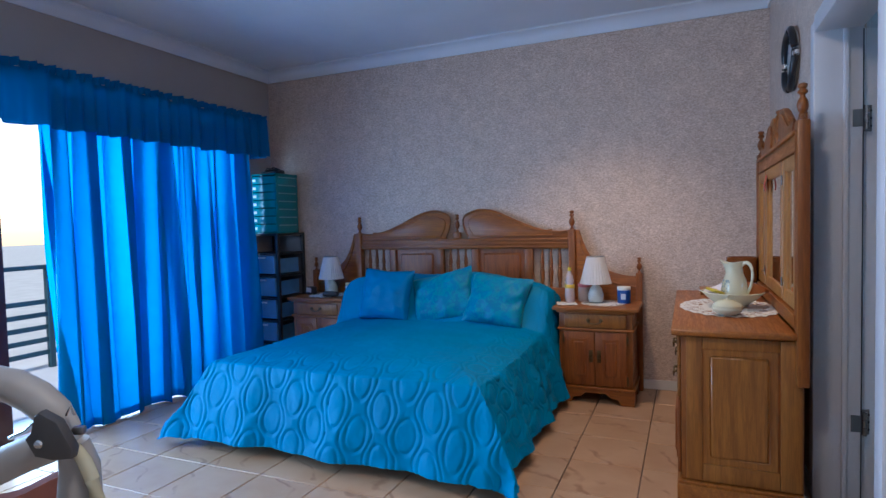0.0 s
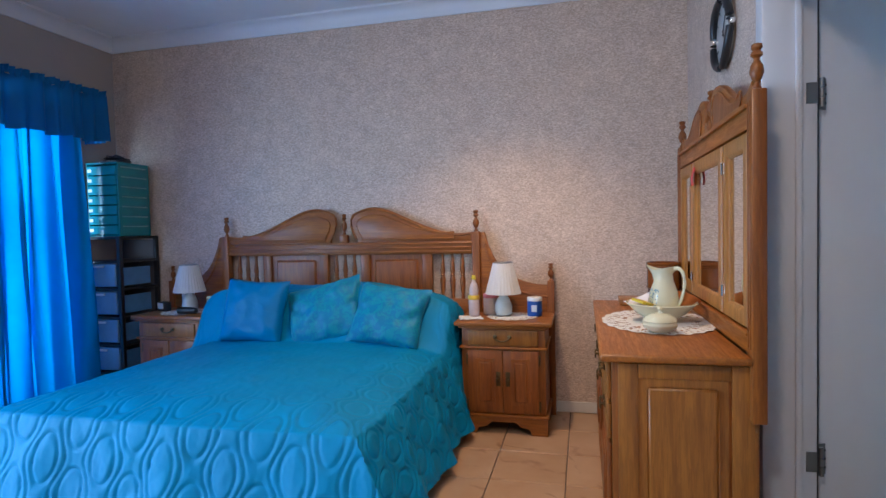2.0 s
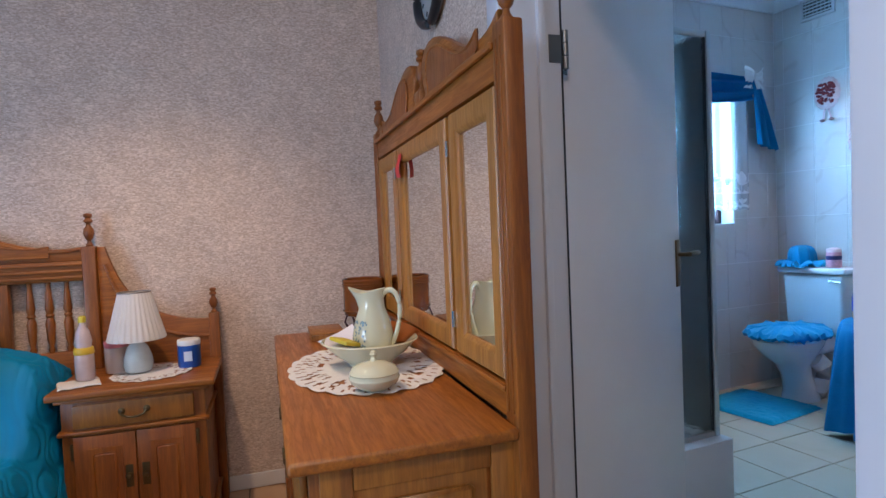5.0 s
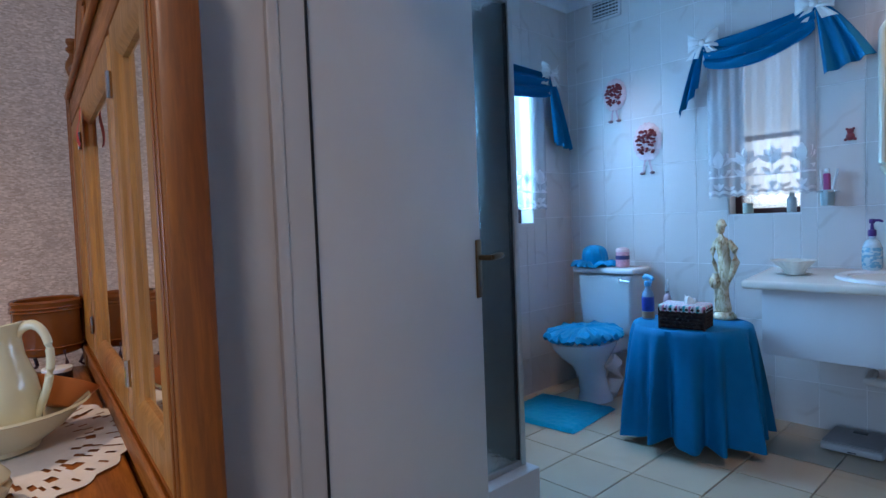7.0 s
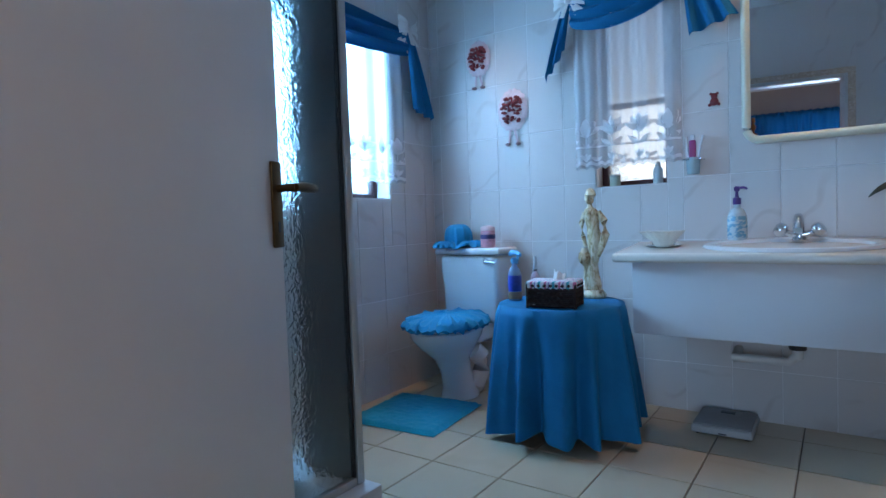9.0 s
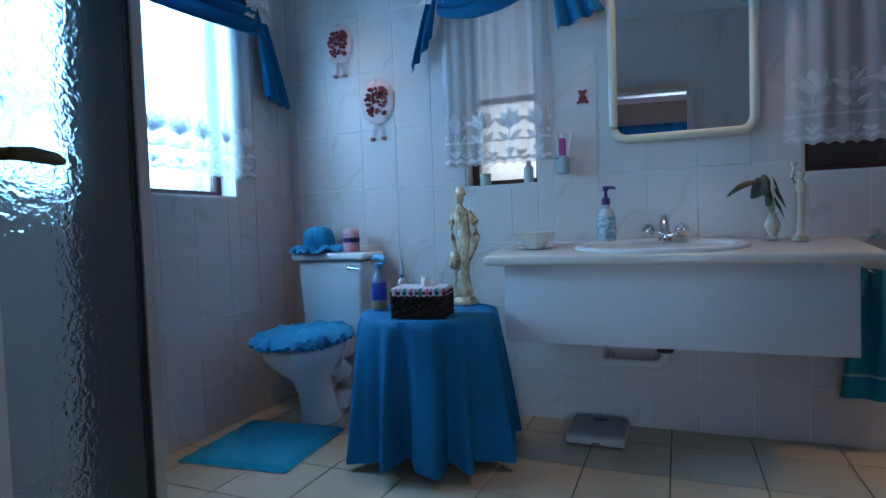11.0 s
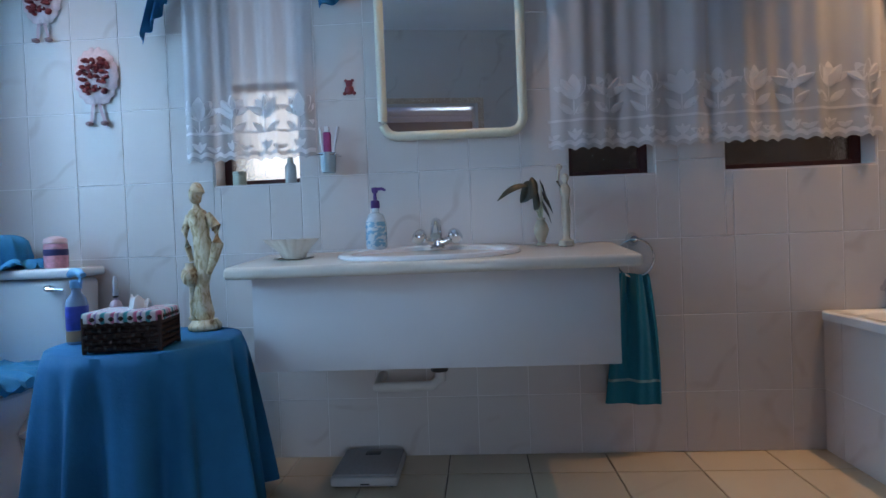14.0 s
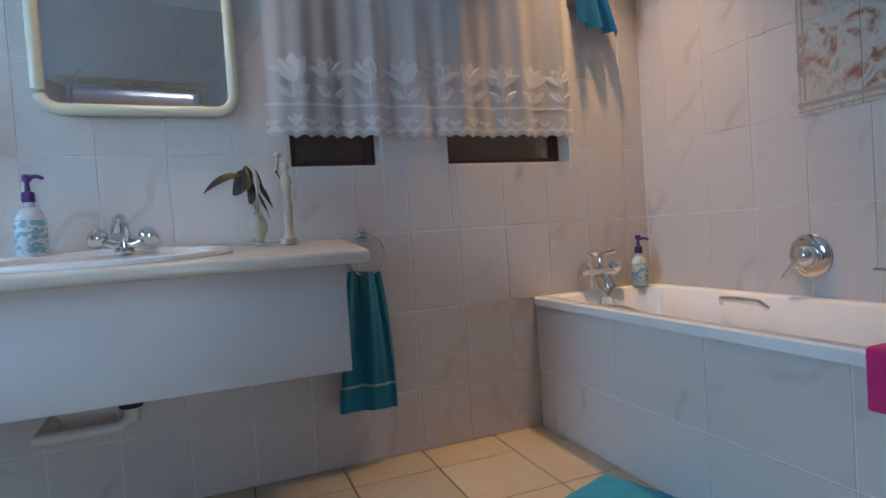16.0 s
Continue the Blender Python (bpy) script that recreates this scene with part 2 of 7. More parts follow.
M_MAT = cloth("turquoise_bath_mat", (0.006, 0.25, 0.38), 0.95, sheen=0.1, vary=0.42, crease=0.8)
M_TOWEL = cloth("teal_towel", (0.002, 0.19, 0.28), 0.95, sheen=0.1, crease=0.6)
M_CERAMIC = plain("white_ceramic", (0.74, 0.75, 0.77), 0.12, 0, 0.02, 6, 0)
M_CREAM = plain("cream_ceramic", (0.60, 0.57, 0.39), 0.14, 0, 0.04, 10, 0)
M_WORKTOP = plain("cream_worktop", (0.68, 0.62, 0.56), 0.22, 0, 0.04, 9, 0.02)
M_VANITY = plain("white_vanity_board", (0.60, 0.60, 0.63), 0.4, 0, 0.03, 6, 0.03)
M_DOILY = plain("white_cotton_doily", (0.74, 0.70, 0.66), 0.9, 0, 0.08, 60, 0.4)
M_SHADE = cloth("pleated_white_shade", (0.80, 0.76, 0.72), 0.8, 0.3, 0.0, sheen=0.1, vary=0.03, crease=0.05)
M_REDWOOD = plain("dark_red_timber", (0.055, 0.012, 0.015), 0.45)
M_OBSCURE = glass("obscure_glass", (0.96, 0.98, 1.0), 0.12, 90, 0.8)
M_OBSCURE_B = glass("grey_obscure_glass", (0.97, 0.98, 0.99), 0.10, 90, 1.0)
M_SHOWERGLASS = glass("textured_shower_glass", (0.80, 0.93, 0.97), 0.10, 60, 0.5)
M_CLEAR = glass("clear_glass", (0.98, 1, 1), 0.0)
M_STONE = antique_resin()
M_SLATE = plain("slate_grey_panel", (0.05, 0.065, 0.075), 0.3)

# ---- mesh helpers ----


def mesh_of(bm, name, material, smooth=False):
    bmesh.ops.recalc_face_normals(bm, faces=bm.faces)
    me = bpy.data.meshes.new(name)
    bm.to_mesh(me)
    bm.free()
    mats = material if isinstance(material, (list, tuple)) else [material]
    for mt in mats:
        me.materials.append(mt)
    if smooth:
        for p in me.polygons:
            p.use_smooth = True
        me.set_sharp_from_angle(angle=radians(smooth if smooth is not True else 40))
    return me


def part(name, bm, material, parent=None, label="", smooth=40):
    ob = new(name, mesh_of(bm, name, material, smooth))
    if parent is not None:
        ob.parent = parent
    if label:
        ob["label"] = label
    return ob


def thing(name, label, category, at=(0, 0, 0), rz=0, group=""):
    ob = new(name)
    ob.empty_display_size = 0.1
    ob.matrix_world = pose(*at, 0, 0, rz)
    return tagged(ob, label, category, group)


def setting(name, bm, material, label="", category="", smooth=False):
    ob = part(name, bm, material, None, "", smooth)
    return tagged(ob, label, category, "", "structure")


def box(x0, x1, y0, y1, z0, z1, bev=0.0, seg=2, bm=None):
    """A box between two corners, with rounded edges."""
    own = bmesh.new()
    r = bmesh.ops.create_cube(own, size=1)
    for v in r["verts"]:
        v.co = Vector((x0 + (v.co.x + 0.5) * (x1 - x0), y0 + (v.co.y + 0.5) * (y1 - y0), z0 + (v.co.z + 0.5) * (z1 - z0)))
    if bev:
        bmesh.ops.bevel(own, geom=own.edges[:], offset=bev, segments=seg, profile=0.5, affect="EDGES")
    return merge(bm, own)


def merge(bm, own):
    if bm is None:
        return own
    tmp = bpy.data.meshes.new("tmp")
    own.to_mesh(tmp)
    own.free()
    bm.from_mesh(tmp)
    bpy.data.meshes.remove(tmp)
    return bm


def moved(bm, m):
    bmesh.ops.transform(bm, matrix=m, verts=bm.verts)
    return bm


def lathe(profile, steps=24, at=(0, 0, 0), bm=None, wob=None):
    """A turned body from (radius, height) pairs."""
    own = bmesh.new()
    rings = []
    for r, z in profile:
        ring = []
        for i in range(steps):
            a = 2 * math.pi * i / steps
            f = wob(a, z) if wob else 1.0
            ring.append(own.verts.new((at[0] + r * f * math.cos(a), at[1] + r * f * math.sin(a), at[2] + z)))
        rings.append(ring)
    for a, b in zip(rings, rings[1:]):
        for i in range(steps):
            j = (i + 1) % steps
            own.faces.new((a[i], a[j], b[j], b[i]))
    for ring, flip in ((rings[0], True), (rings[-1], False)):
        own.faces.new(ring[::-1] if flip else ring)
    bmesh.ops.remove_doubles(own, verts=own.verts, dist=1e-5)
    return merge(bm, own)


def tube(points, radius, steps=8, bm=None, closed=False):
    """A round bar along a line of points; radius may be a list."""
    own = bmesh.new()
    pts = [Vector(p) for p in points]
    rad = radius if isinstance(radius, (list, tuple)) else [radius] * len(pts)
    rings = []
    for i, p in enumerate(pts):
        a = pts[i - 1] if i or closed else pts[i]
        b = pts[(i + 1) % len(pts)] if i < len(pts) - 1 or closed else pts[i]
        d = (b - a).normalized()
        u = d.cross(Vector((0, 0, 1)))
        if u.length < 0.2:
            u = d.cross(Vector((0, 1, 0)))
        u.normalize()
        w = d.cross(u)
        rings.append([own.verts.new(p + rad[i] * (math.cos(t) * u + math.sin(t) * w)) for t in (2 * math.pi * k / steps for k in range(steps))])
    pairs = list(zip(rings, rings[1:])) + ([(rings[-1], rings[0])] if closed else [])
    for a, b in pairs:
        for k in range(steps):
            j = (k + 1) % steps
            own.faces.new((a[k], a[j], b[j], b[k]))
    if not closed:
        own.faces.new(rings[0][::-1])
        own.faces.new(rings[-1])
    return merge(bm, own)


def arc(n, fn):
    return [fn(i / (n - 1)) for i in range(n)]


def board(outline, depth, axis="y", at=0.0, bev=0.004, bm=None):
    """A board cut to a closed outline of (u, z) pairs, with depth along an axis (from at to at + depth)."""
    own = bmesh.new()

    def put(u, z, d):
        return (u, d, z) if axis == "y" else (d, u, z) if axis == "x" else (u, z, d)
    vs = [own.verts.new(put(u, z, at)) for u, z in outline]
    f = own.faces.new(vs)
    ext = bmesh.ops.extrude_face_region(own, geom=[f])
    vec = put(0, 0, depth)
    bmesh.ops.translate(own, vec=vec, verts=[g for g in ext["geom"] if isinstance(g, bmesh.types.BMVert)])
    bmesh.ops.recalc_face_normals(own, faces=own.faces)
    if bev:
        caps = [fc for fc in own.faces if len(fc.verts) == len(outline)]
        es = {e for fc in caps for e in fc.edges}
        bmesh.ops.bevel(own, geom=list(es), offset=bev, segments=2, profile=0.5, affect="EDGES")
    return merge(bm, own)


def sheet(nu, nv, fn, bm=None, thick=0.0):
    """A grid whose points are fn(u, v), u and v from 0 to 1."""
    own = bmesh.new()
    g = [[own.verts.new(fn(i / nu, j / nv)) for j in range(nv + 1)] for i in range(nu + 1)]
    for i in range(nu):
        for j in range(nv):
            own.faces.new((g[i][j], g[i + 1][j], g[i + 1][j + 1], g[i][j + 1]))
    if thick:
        bmesh.ops.recalc_face_normals(own, faces=own.faces)
        bmesh.ops.solidify(own, geom=own.faces[:], thickness=thick)
    return merge(bm, own)


def bezier(*p):
    def f(t):
        q = [Vector(v) for v in p]
        while len(q) > 1:
            q = [a.lerp(b, t) for a, b in zip(q, q[1:])]
        return q[0]
    return f


def cut(rect, holes):
    """What is left of a rectangle (u0, u1, v0, v1) once the holes are taken away, as rectangles."""
    left = [rect]
    for h in holes:
        nxt = []
        for u0, u1, v0, v1 in left:
            a, b, c, d = max(u0, h[0]), min(u1, h[1]), max(v0, h[2]), min(v1, h[3])
            if a >= b or c >= d:
                nxt.append((u0, u1, v0, v1))
                continue
            if u0 < a:
                nxt.append((u0, a, v0, v1))
            if b < u1:
                nxt.append((b, u1, v0, v1))
            if v0 < c:
                nxt.append((a, b, v0, c))
            if d < v1:
                nxt.append((a, b, d, v1))
        left = nxt
    return [r for r in left if r[1] - r[0] > 1e-4 and r[3] - r[2] > 1e-4]


def wall(name, axis, lo, hi, u0, u1, z0, z1, holes, material, label, category="wall"):
    """A wall with thickness from lo to hi along its axis, and openings through it."""
    bm = bmesh.new()
    for a, b, c, d in cut((u0, u1, z0, z1), holes):
        if axis == "x":
            box(lo, hi, a, b, c, d, bm=bm)
        else:
            box(a, b, lo, hi, c, d, bm=bm)
    return setting(name, bm, material, label, category)


# ---- rooms ----
LEFT, RIGHT, HEAD, BACK, CEIL = -2.95, 1.24, 4.76, -1.1, 2.73
BX0, BX1, BY0, BY1 = 1.42, 4.30, 0.62, 4.80
DOOR0, DOOR1, DOORTOP = 2.335, 3.277, 2.06
TERR0, TERR1, TERRTOP = 0.55, 4.25, 2.12
WIN_A = (2.70, 3.86, 1.145, 2.16)
WIN_B = (3.335, 3.71, 1.155, 2.16)
WIN_C = (1.88, 2.23, 1.13, 2.16)
WIN_D = (1.02, 1.61, 1.13, 2.16)

setting("floor", box(LEFT - 0.2, 1.33, BACK - 0.2, BY1 + 0.3, -0.15, -0.008), M_GROUT, "dark grout bed under the floor tiles", "floor")
setting("bathroom_floor", box(1.33, BX1 + 0.9, BACK - 0.2, BY1 + 0.9, -0.15, -0.009), M_GROUT_B, "brown grout bed under the bathroom floor tiles", "floor")
setting("ceiling", box(LEFT - 0.2, BX1 + 0.9, BACK - 0.2, BY1 + 0.9, CEIL, CEIL + 0.12), M_CEILING, "plain white painted ceiling", "ceiling")
wall("wall_head", "y", HEAD, HEAD + 0.22, LEFT - 0.22, RIGHT, 0, CEIL, [], M_WALLPAPER, "wall with speckled beige mica wallpaper behind the bed")
wall("wall_terrace", "x", LEFT - 0.22, LEFT, BACK, HEAD, 0, CEIL, [(TERR0, TERR1, 0.0, TERRTOP)], M_SIDEWALL, "grey beige painted wall with a wide terrace door")
wall("wall_back", "y", BACK - 0.2, BACK, LEFT - 0.22, RIGHT, 0, CEIL, [], M_SIDEWALL, "plain grey beige painted wall")
wall("wall_between", "x", RIGHT, BX0, BACK - 0.2, BY1 + 0.4, 0, CEIL, [(DOOR0, DOOR1, 0.0, DOORTOP)], M_WALLPAPER, "wallpapered wall with the bathroom doorway")
wall("wall_bath_far", "x", BX1, BX1 + 0.25, BY0 - 0.2, BY1 + 0.22, 0, CEIL, [WIN_B, WIN_C, WIN_D], M_GROUT_L, "tiled bathroom wall with three small windows")
wall("wall_bath_side", "y", BY1, BY1 + 0.25, BX0 - 0.12, BX1, 0, CEIL, [WIN_A], M_GROUT_L, "tiled bathroom wall with a bright window")
wall("wall_bath_right", "y", BY0 - 0.2, BY0, BX0 - 0.6, BX1, 0, CEIL, [], M_GROUT_L, "tiled bathroom wall beside the bath")


def cornice(name, p0, p1, inward):
    """A coved plaster cornice from p0 to p1 under the ceiling."""
    bm = bmesh.new()
    prof = [(0.0, -0.095), (0.012, -0.095), (0.016, -0.082)] + arc(6, lambda t: (0.016 + 0.066 * (1 - math.cos(t * math.pi / 2)), -0.082 + 0.064 * math.sin(t * math.pi / 2))) + [(0.095, -0.014), (0.095, 0.0), (0.0, 0.0)]
    inw = Vector((*inward, 0))
    rows = [[bm.verts.new(Vector((*p, CEIL - 0.001)) + inw * (d + 0.002) + Vector((0, 0, z))) for d, z in prof] for p in (p0, p1)]
    n = len(prof)
    for i in range(n):
        bm.faces.new((rows[0][i], rows[0][(i + 1) % n], rows[1][(i + 1) % n], rows[1][i]))
    for r in rows:
        bm.faces.new(r)
    return setting(name, bm, M_CEILING, "white coved plaster cornice", "cornice", 50)


cornice("cornice_head", (LEFT, HEAD), (RIGHT, HEAD), (0, -1))
cornice("cornice_terrace", (LEFT, BACK), (LEFT, HEAD), (1, 0))
cornice("cornice_between", (RIGHT, BACK), (RIGHT, HEAD), (-1, 0))
cornice("cornice_bath_far", (BX1, BY0), (BX1, BY1), (-1, 0))
cornice("cornice_bath_side", (BX0, BY1), (BX1, BY1), (0, -1))


def skirting(name, x0, x1, y0, y1):
    setting(name, box(x0, x1, y0, y1, 0.002, 0.072, 0.004), M_SKIRT, "low painted skirting board", "skirting")


skirting("baseboard_head", LEFT + 0.002, RIGHT - 0.002, HEAD - 0.014, HEAD - 0.001)
skirting("baseboard_between_1", RIGHT - 0.014, RIGHT - 0.001, DOOR1 + 0.06, HEAD - 0.02)
skirting("baseboard_between_2", RIGHT - 0.014, RIGHT - 0.001, BACK + 0.01, DOOR0 - 0.06)
skirting("baseboard_terrace", LEFT + 0.001, LEFT + 0.014, TERR1 + 0.02, HEAD - 0.02)

# ---- doorway and windows ----


def door_frame():
    fr = tagged(new("door_frame"), "pressed steel door frame painted pale grey white", "door frame", "", "structure")
    x0, x1 = RIGHT - 0.012, BX0 - 0.013
    for y0, y1 in ((DOOR1 - 0.03, DOOR1 + 0.045), (DOOR0 - 0.05, DOOR0 + 0.025)):
        part("jamb", box(x0, x1, y0, y1, 0, DOORTOP + 0.02, 0.006), M_WHITE, fr)
    part("head", box(x0 + 0.001, x1 - 0.001, DOOR0 + 0.025, DOOR1 - 0.03, DOORTOP - 0.03, DOORTOP + 0.045, 0.006), M_WHITE, fr)
    part("door_stop", box(x1 - 0.075, x1 - 0.055, DOOR1 - 0.046, DOOR1 - 0.03, 0, DOORTOP - 0.03, 0.003), M_WHITE, fr)
    # black strip stands in for the shade in the slit beside the hinges
    part("seal", box(x1 - 0.0055, x1 - 0.001, DOOR1 - 0.033, DOOR1 - 0.0305, 0.01, DOORTOP - 0.04), M_BLACK, fr, "black strip painting the shaded gap beside the hinges")
    for z in (0.36, 1.655):
        part("hinge_plate", box(x1 - 0.04, x1 - 0.004, DOOR1 - 0.0335, DOOR1 - 0.0302, z - 0.036, z + 0.036, 0.001, 1), M_HINGE, fr, "dull steel hinge plate")
    return fr


def hinge(parent, z):
    hb = bmesh.new()
    for d in (-0.034, 0, 0.034):
        tube([(0.02, -0.026, z + d - 0.0155), (0.02, -0.026, z + d + 0.0155)], 0.0085, 12, hb)
    for x0, x1, z0, z1 in ((0.024, 0.033, -0.055, 0.055), (0.052, 0.061, -0.055, 0.055), (0.033, 0.052, 0.044, 0.055), (0.033, 0.052, -0.055, -0.044)):
        box(x0, x1, -0.006, -0.0022, z + z0, z + z1, 0.001, 1, hb)
    hg = part("hinge", hb, M_HINGE, parent, "dull steel butt hinge")
    for d in (-0.032, 0.0, 0.032):
        part("screw", moved(lathe([(0.0045, 0), (0.005, 0.001), (0.003, 0.002)], 10), Matrix.Translation((0.0565, -0.006, z + d)) @ pose(0, 0, 0, 90, 0, 0)), M_BLACK, hg)


def bathroom_door():
    dr = thing("door_1", "flat off-white painted bathroom door standing open", "door", (1.387, 3.262, 0), 28.4)
    dr["kind"] = "structure"
    w, t = 0.832, 0.04
    part("leaf", box(0.004, w - 0.036, -0.002, t, 0.012, 2.03, 0.003), M_DOOR, dr)
    for z in (0.36, 1.655):
        hinge(dr, z)
    for side, sy in ((-1, -0.002), (1, t)):
        hd = bmesh.new()
        box(w - 0.078, w - 0.040, min(sy, sy + side * 0.006), max(sy, sy + side * 0.006), 0.955, 1.125, 0.003, 2, hd)
        plate = part("back_plate", hd, M_BRASS, dr, "worn brass door back plate")
        lv = bmesh.new()
        y = sy + side * 0.045
        tube([(w - 0.058, sy, 1.072), (w - 0.058, y, 1.072)], 0.0085, 10, lv)
        tube([(w - 0.058, y, 1.072), (w - 0.09, y + side * 0.004, 1.072), (w - 0.15, y, 1.069), (w - 0.165, y - side * 0.004, 1.068)] if side > 0 else
             [(w - 0.062, y, 1.072), (w - 0.03, y - 0.003, 1.074), (w + 0.02, y, 1.074), (w + 0.04, y + 0.006, 1.074)], [0.009, 0.0105, 0.0095, 0.007], 10, lv)
        part("lever", lv, M_BRASS, plate)
        part("keyhole", box(w - 0.063, w - 0.054, min(sy + side * 0.006, sy + side * 0.0068), max(sy + side * 0.006, sy + side * 0.0068), 0.985, 1.006), M_BLACK, plate)
    return dr


door_frame()
bathroom_door()


def window(name, axis, u0, u1, z0, z1, face, depth, bars, label, mat_frame=M_REDWOOD, glass_mat=None):
    """A timber window set back in its opening: frame, panes and bars. face: the room's wall plane; depth: how far back (signed)."""
    w = tagged(new(name), label, "window", "", "structure")
    f, d = 0.035, 0.05
    c = face + depth

    def bx(a, b, p, q, grow=0.0):
        lo, hi = c - d / 2 - grow, c + d / 2 + grow
        return box(lo, hi, a, b, p, q, 0.004) if axis == "x" else box(a, b, lo, hi, p, q, 0.004)
    part("window_frame", bx(u0, u0 + f, z0, z1), mat_frame, w)
    part("window_frame", bx(u1 - f, u1, z0, z1), mat_frame, w)
    part("window_frame", bx(u0 + f, u1 - f, z0, z0 + f), mat_frame, w)
    part("window_frame", bx(u0 + f, u1 - f, z1 - f, z1), mat_frame, w)
    for kind, p in bars:
        if kind == "h":
            part("glazing_bar", bx(u0 + f, u1 - f, p - 0.014, p + 0.014, -0.004), mat_frame, w)
        else:
            part("glazing_bar", bx(p - 0.018, p + 0.018, z0 + f, z1 - f, -0.002), mat_frame, w)
    pane = bmesh.new()
    if axis == "x":
        box(c - 0.003, c + 0.003, u0 + f, u1 - f, z0 + f, z1 - f, bm=pane)
    else:
        box(u0 + f, u1 - f, c - 0.003, c + 0.003, z0 + f, z1 - f, bm=pane)
    p = part("pane", pane, glass_mat or M_OBSCURE, w, "obscure textured glass pane")
    p.visible_shadow = False
    return w


window("window_1", "y", *WIN_A, BY1, 0.13, [("v", 3.28)], "bathroom window with obscure glass in dark red timber")
window("window_2", "x", *WIN_B, BX1, 0.13, [("h", 1.60)], "narrow bathroom window with obscure glass in dark timber", M_REDWOOD, M_OBSCURE_B)
window("window_3", "x", *WIN_C, BX1, 0.12, [("h", 1.62)], "narrow bathroom window with dim obscure glass in dark timber")
window("window_4", "x", *WIN_D, BX1, 0.12, [("h", 1.62)], "bathroom window with dim obscure glass in dark timber")


def reveal(name, axis, u0, u1, z0, z1, face, depth):
    """White tiled lining of a window's opening."""
    w = tagged(new(name), "white lining tiles round a window opening", "window reveal", "", "structure")
    t = 0.006

    def bx(a, b, p, q):
        return box(face + 0.004, face + depth, a, b, p, q) if axis == "x" else box(a, b, face + 0.004, face + depth, p, q)
    part("sill", bx(u0, u1, z0 - 0.001, z0 + t), M_WALLTILE, w)
    part("lining", bx(u0 - 0.001, u0 + t, z0 + t, z1), M_WALLTILE, w)
    part("lining", bx(u1 - t, u1 + 0.001, z0 + t, z1), M_WALLTILE, w)


reveal("reveal_1", "y", *WIN_A, BY1, 0.10)
for i, wn_ in enumerate((WIN_B, WIN_C, WIN_D)):
    reveal("reveal_%d" % (i + 2), "x", *wn_, BX1, 0.09)


def terrace_door():
    w = tagged(new("door_2"), "dark red timber terrace doors standing open behind blue curtains", "door", "", "structure")
    x0, x1 = LEFT - 0.15, LEFT - 0.05
    for y0, y1 in ((TERR0, TERR0 + 0.07), (TERR1 - 0.07, TERR1), (3.46, 3.54)):
        part("door_frame", box(x0, x1, y0, y1, 0, TERRTOP, 0.006), M_REDWOOD, w)
    part("door_frame", box(x0, x1, TERR0 + 0.07, 3.46, TERRTOP - 0.07, TERRTOP, 0.006), M_REDWOOD, w)
    part("door_frame", box(x0, x1, 3.54, TERR1 - 0.07, TERRTOP - 0.07, TERRTOP, 0.006), M_REDWOOD, w)
    part("transom", box(x0 + 0.02, x1 - 0.02, 3.54, TERR1 - 0.07, 1.28, 1.34, 0.004), M_REDWOOD, w)
    part("threshold", box(x0, x1, TERR0 + 0.07, 3.46, -0.005, 0.02, 0.004), M_REDWOOD, w)
    part("door_frame", box(x0 - 0.02, x1 + 0.03, 2.27, 2.40, 0.021, TERRTOP - 0.07, 0.006), M_REDWOOD, w)
    return w


terrace_door()

# terrace outside
tagged(part("ground", box(-90, 90, -90, 90, -0.5, -0.4), plain("pale_gravel_yard", (0.5, 0.49, 0.46), 0.95, 0, 0.2, 2)), "sunlit pale gravel yard round the house", "ground", "", "structure")
tagged(part("terrace", box(LEFT - 2.6, LEFT - 0.22, -1.5, 7, -0.14, -0.01), plain("pale_terrace_screed", (0.55, 0.53, 0.5), 0.8, 0, 0.1, 4)), "pale screeded terrace floor", "terrace", "", "structure")


def railing():
    r = thing("terrace_railing", "dark painted horizontal bar railing at the terrace edge", "railing", (LEFT - 1.9, 0, 0))
    m = plain("dark_teal_metal", (0.03, 0.08, 0.10), 0.5, 0.3)
    for y in (1.4, 2.6, 3.8, 5.0):
        part("post", box(-0.025, 0.025, y - 0.025, y + 0.025, -0.01, 0.93, 0.004), m, r)
    part("top_rail", box(-0.035, 0.035, 1.3, 5.1, 0.93, 0.97, 0.006), m, r)
    for z in (0.12, 0.24, 0.36, 0.48, 0.60):
        part("bar", box(-0.012, 0.012, 1.3, 5.1, z, z + 0.045, 0.003), m, r)


railing()

# ---- bedroom curtains ----


def curtain_fold(y, k):
    return 0.058 * math.sin(y * 33 + 1.3 * math.sin(y * 7.1 + k)) + 0.024 * math.sin(y * 71 + 2 * math.sin(y * 5 + k))


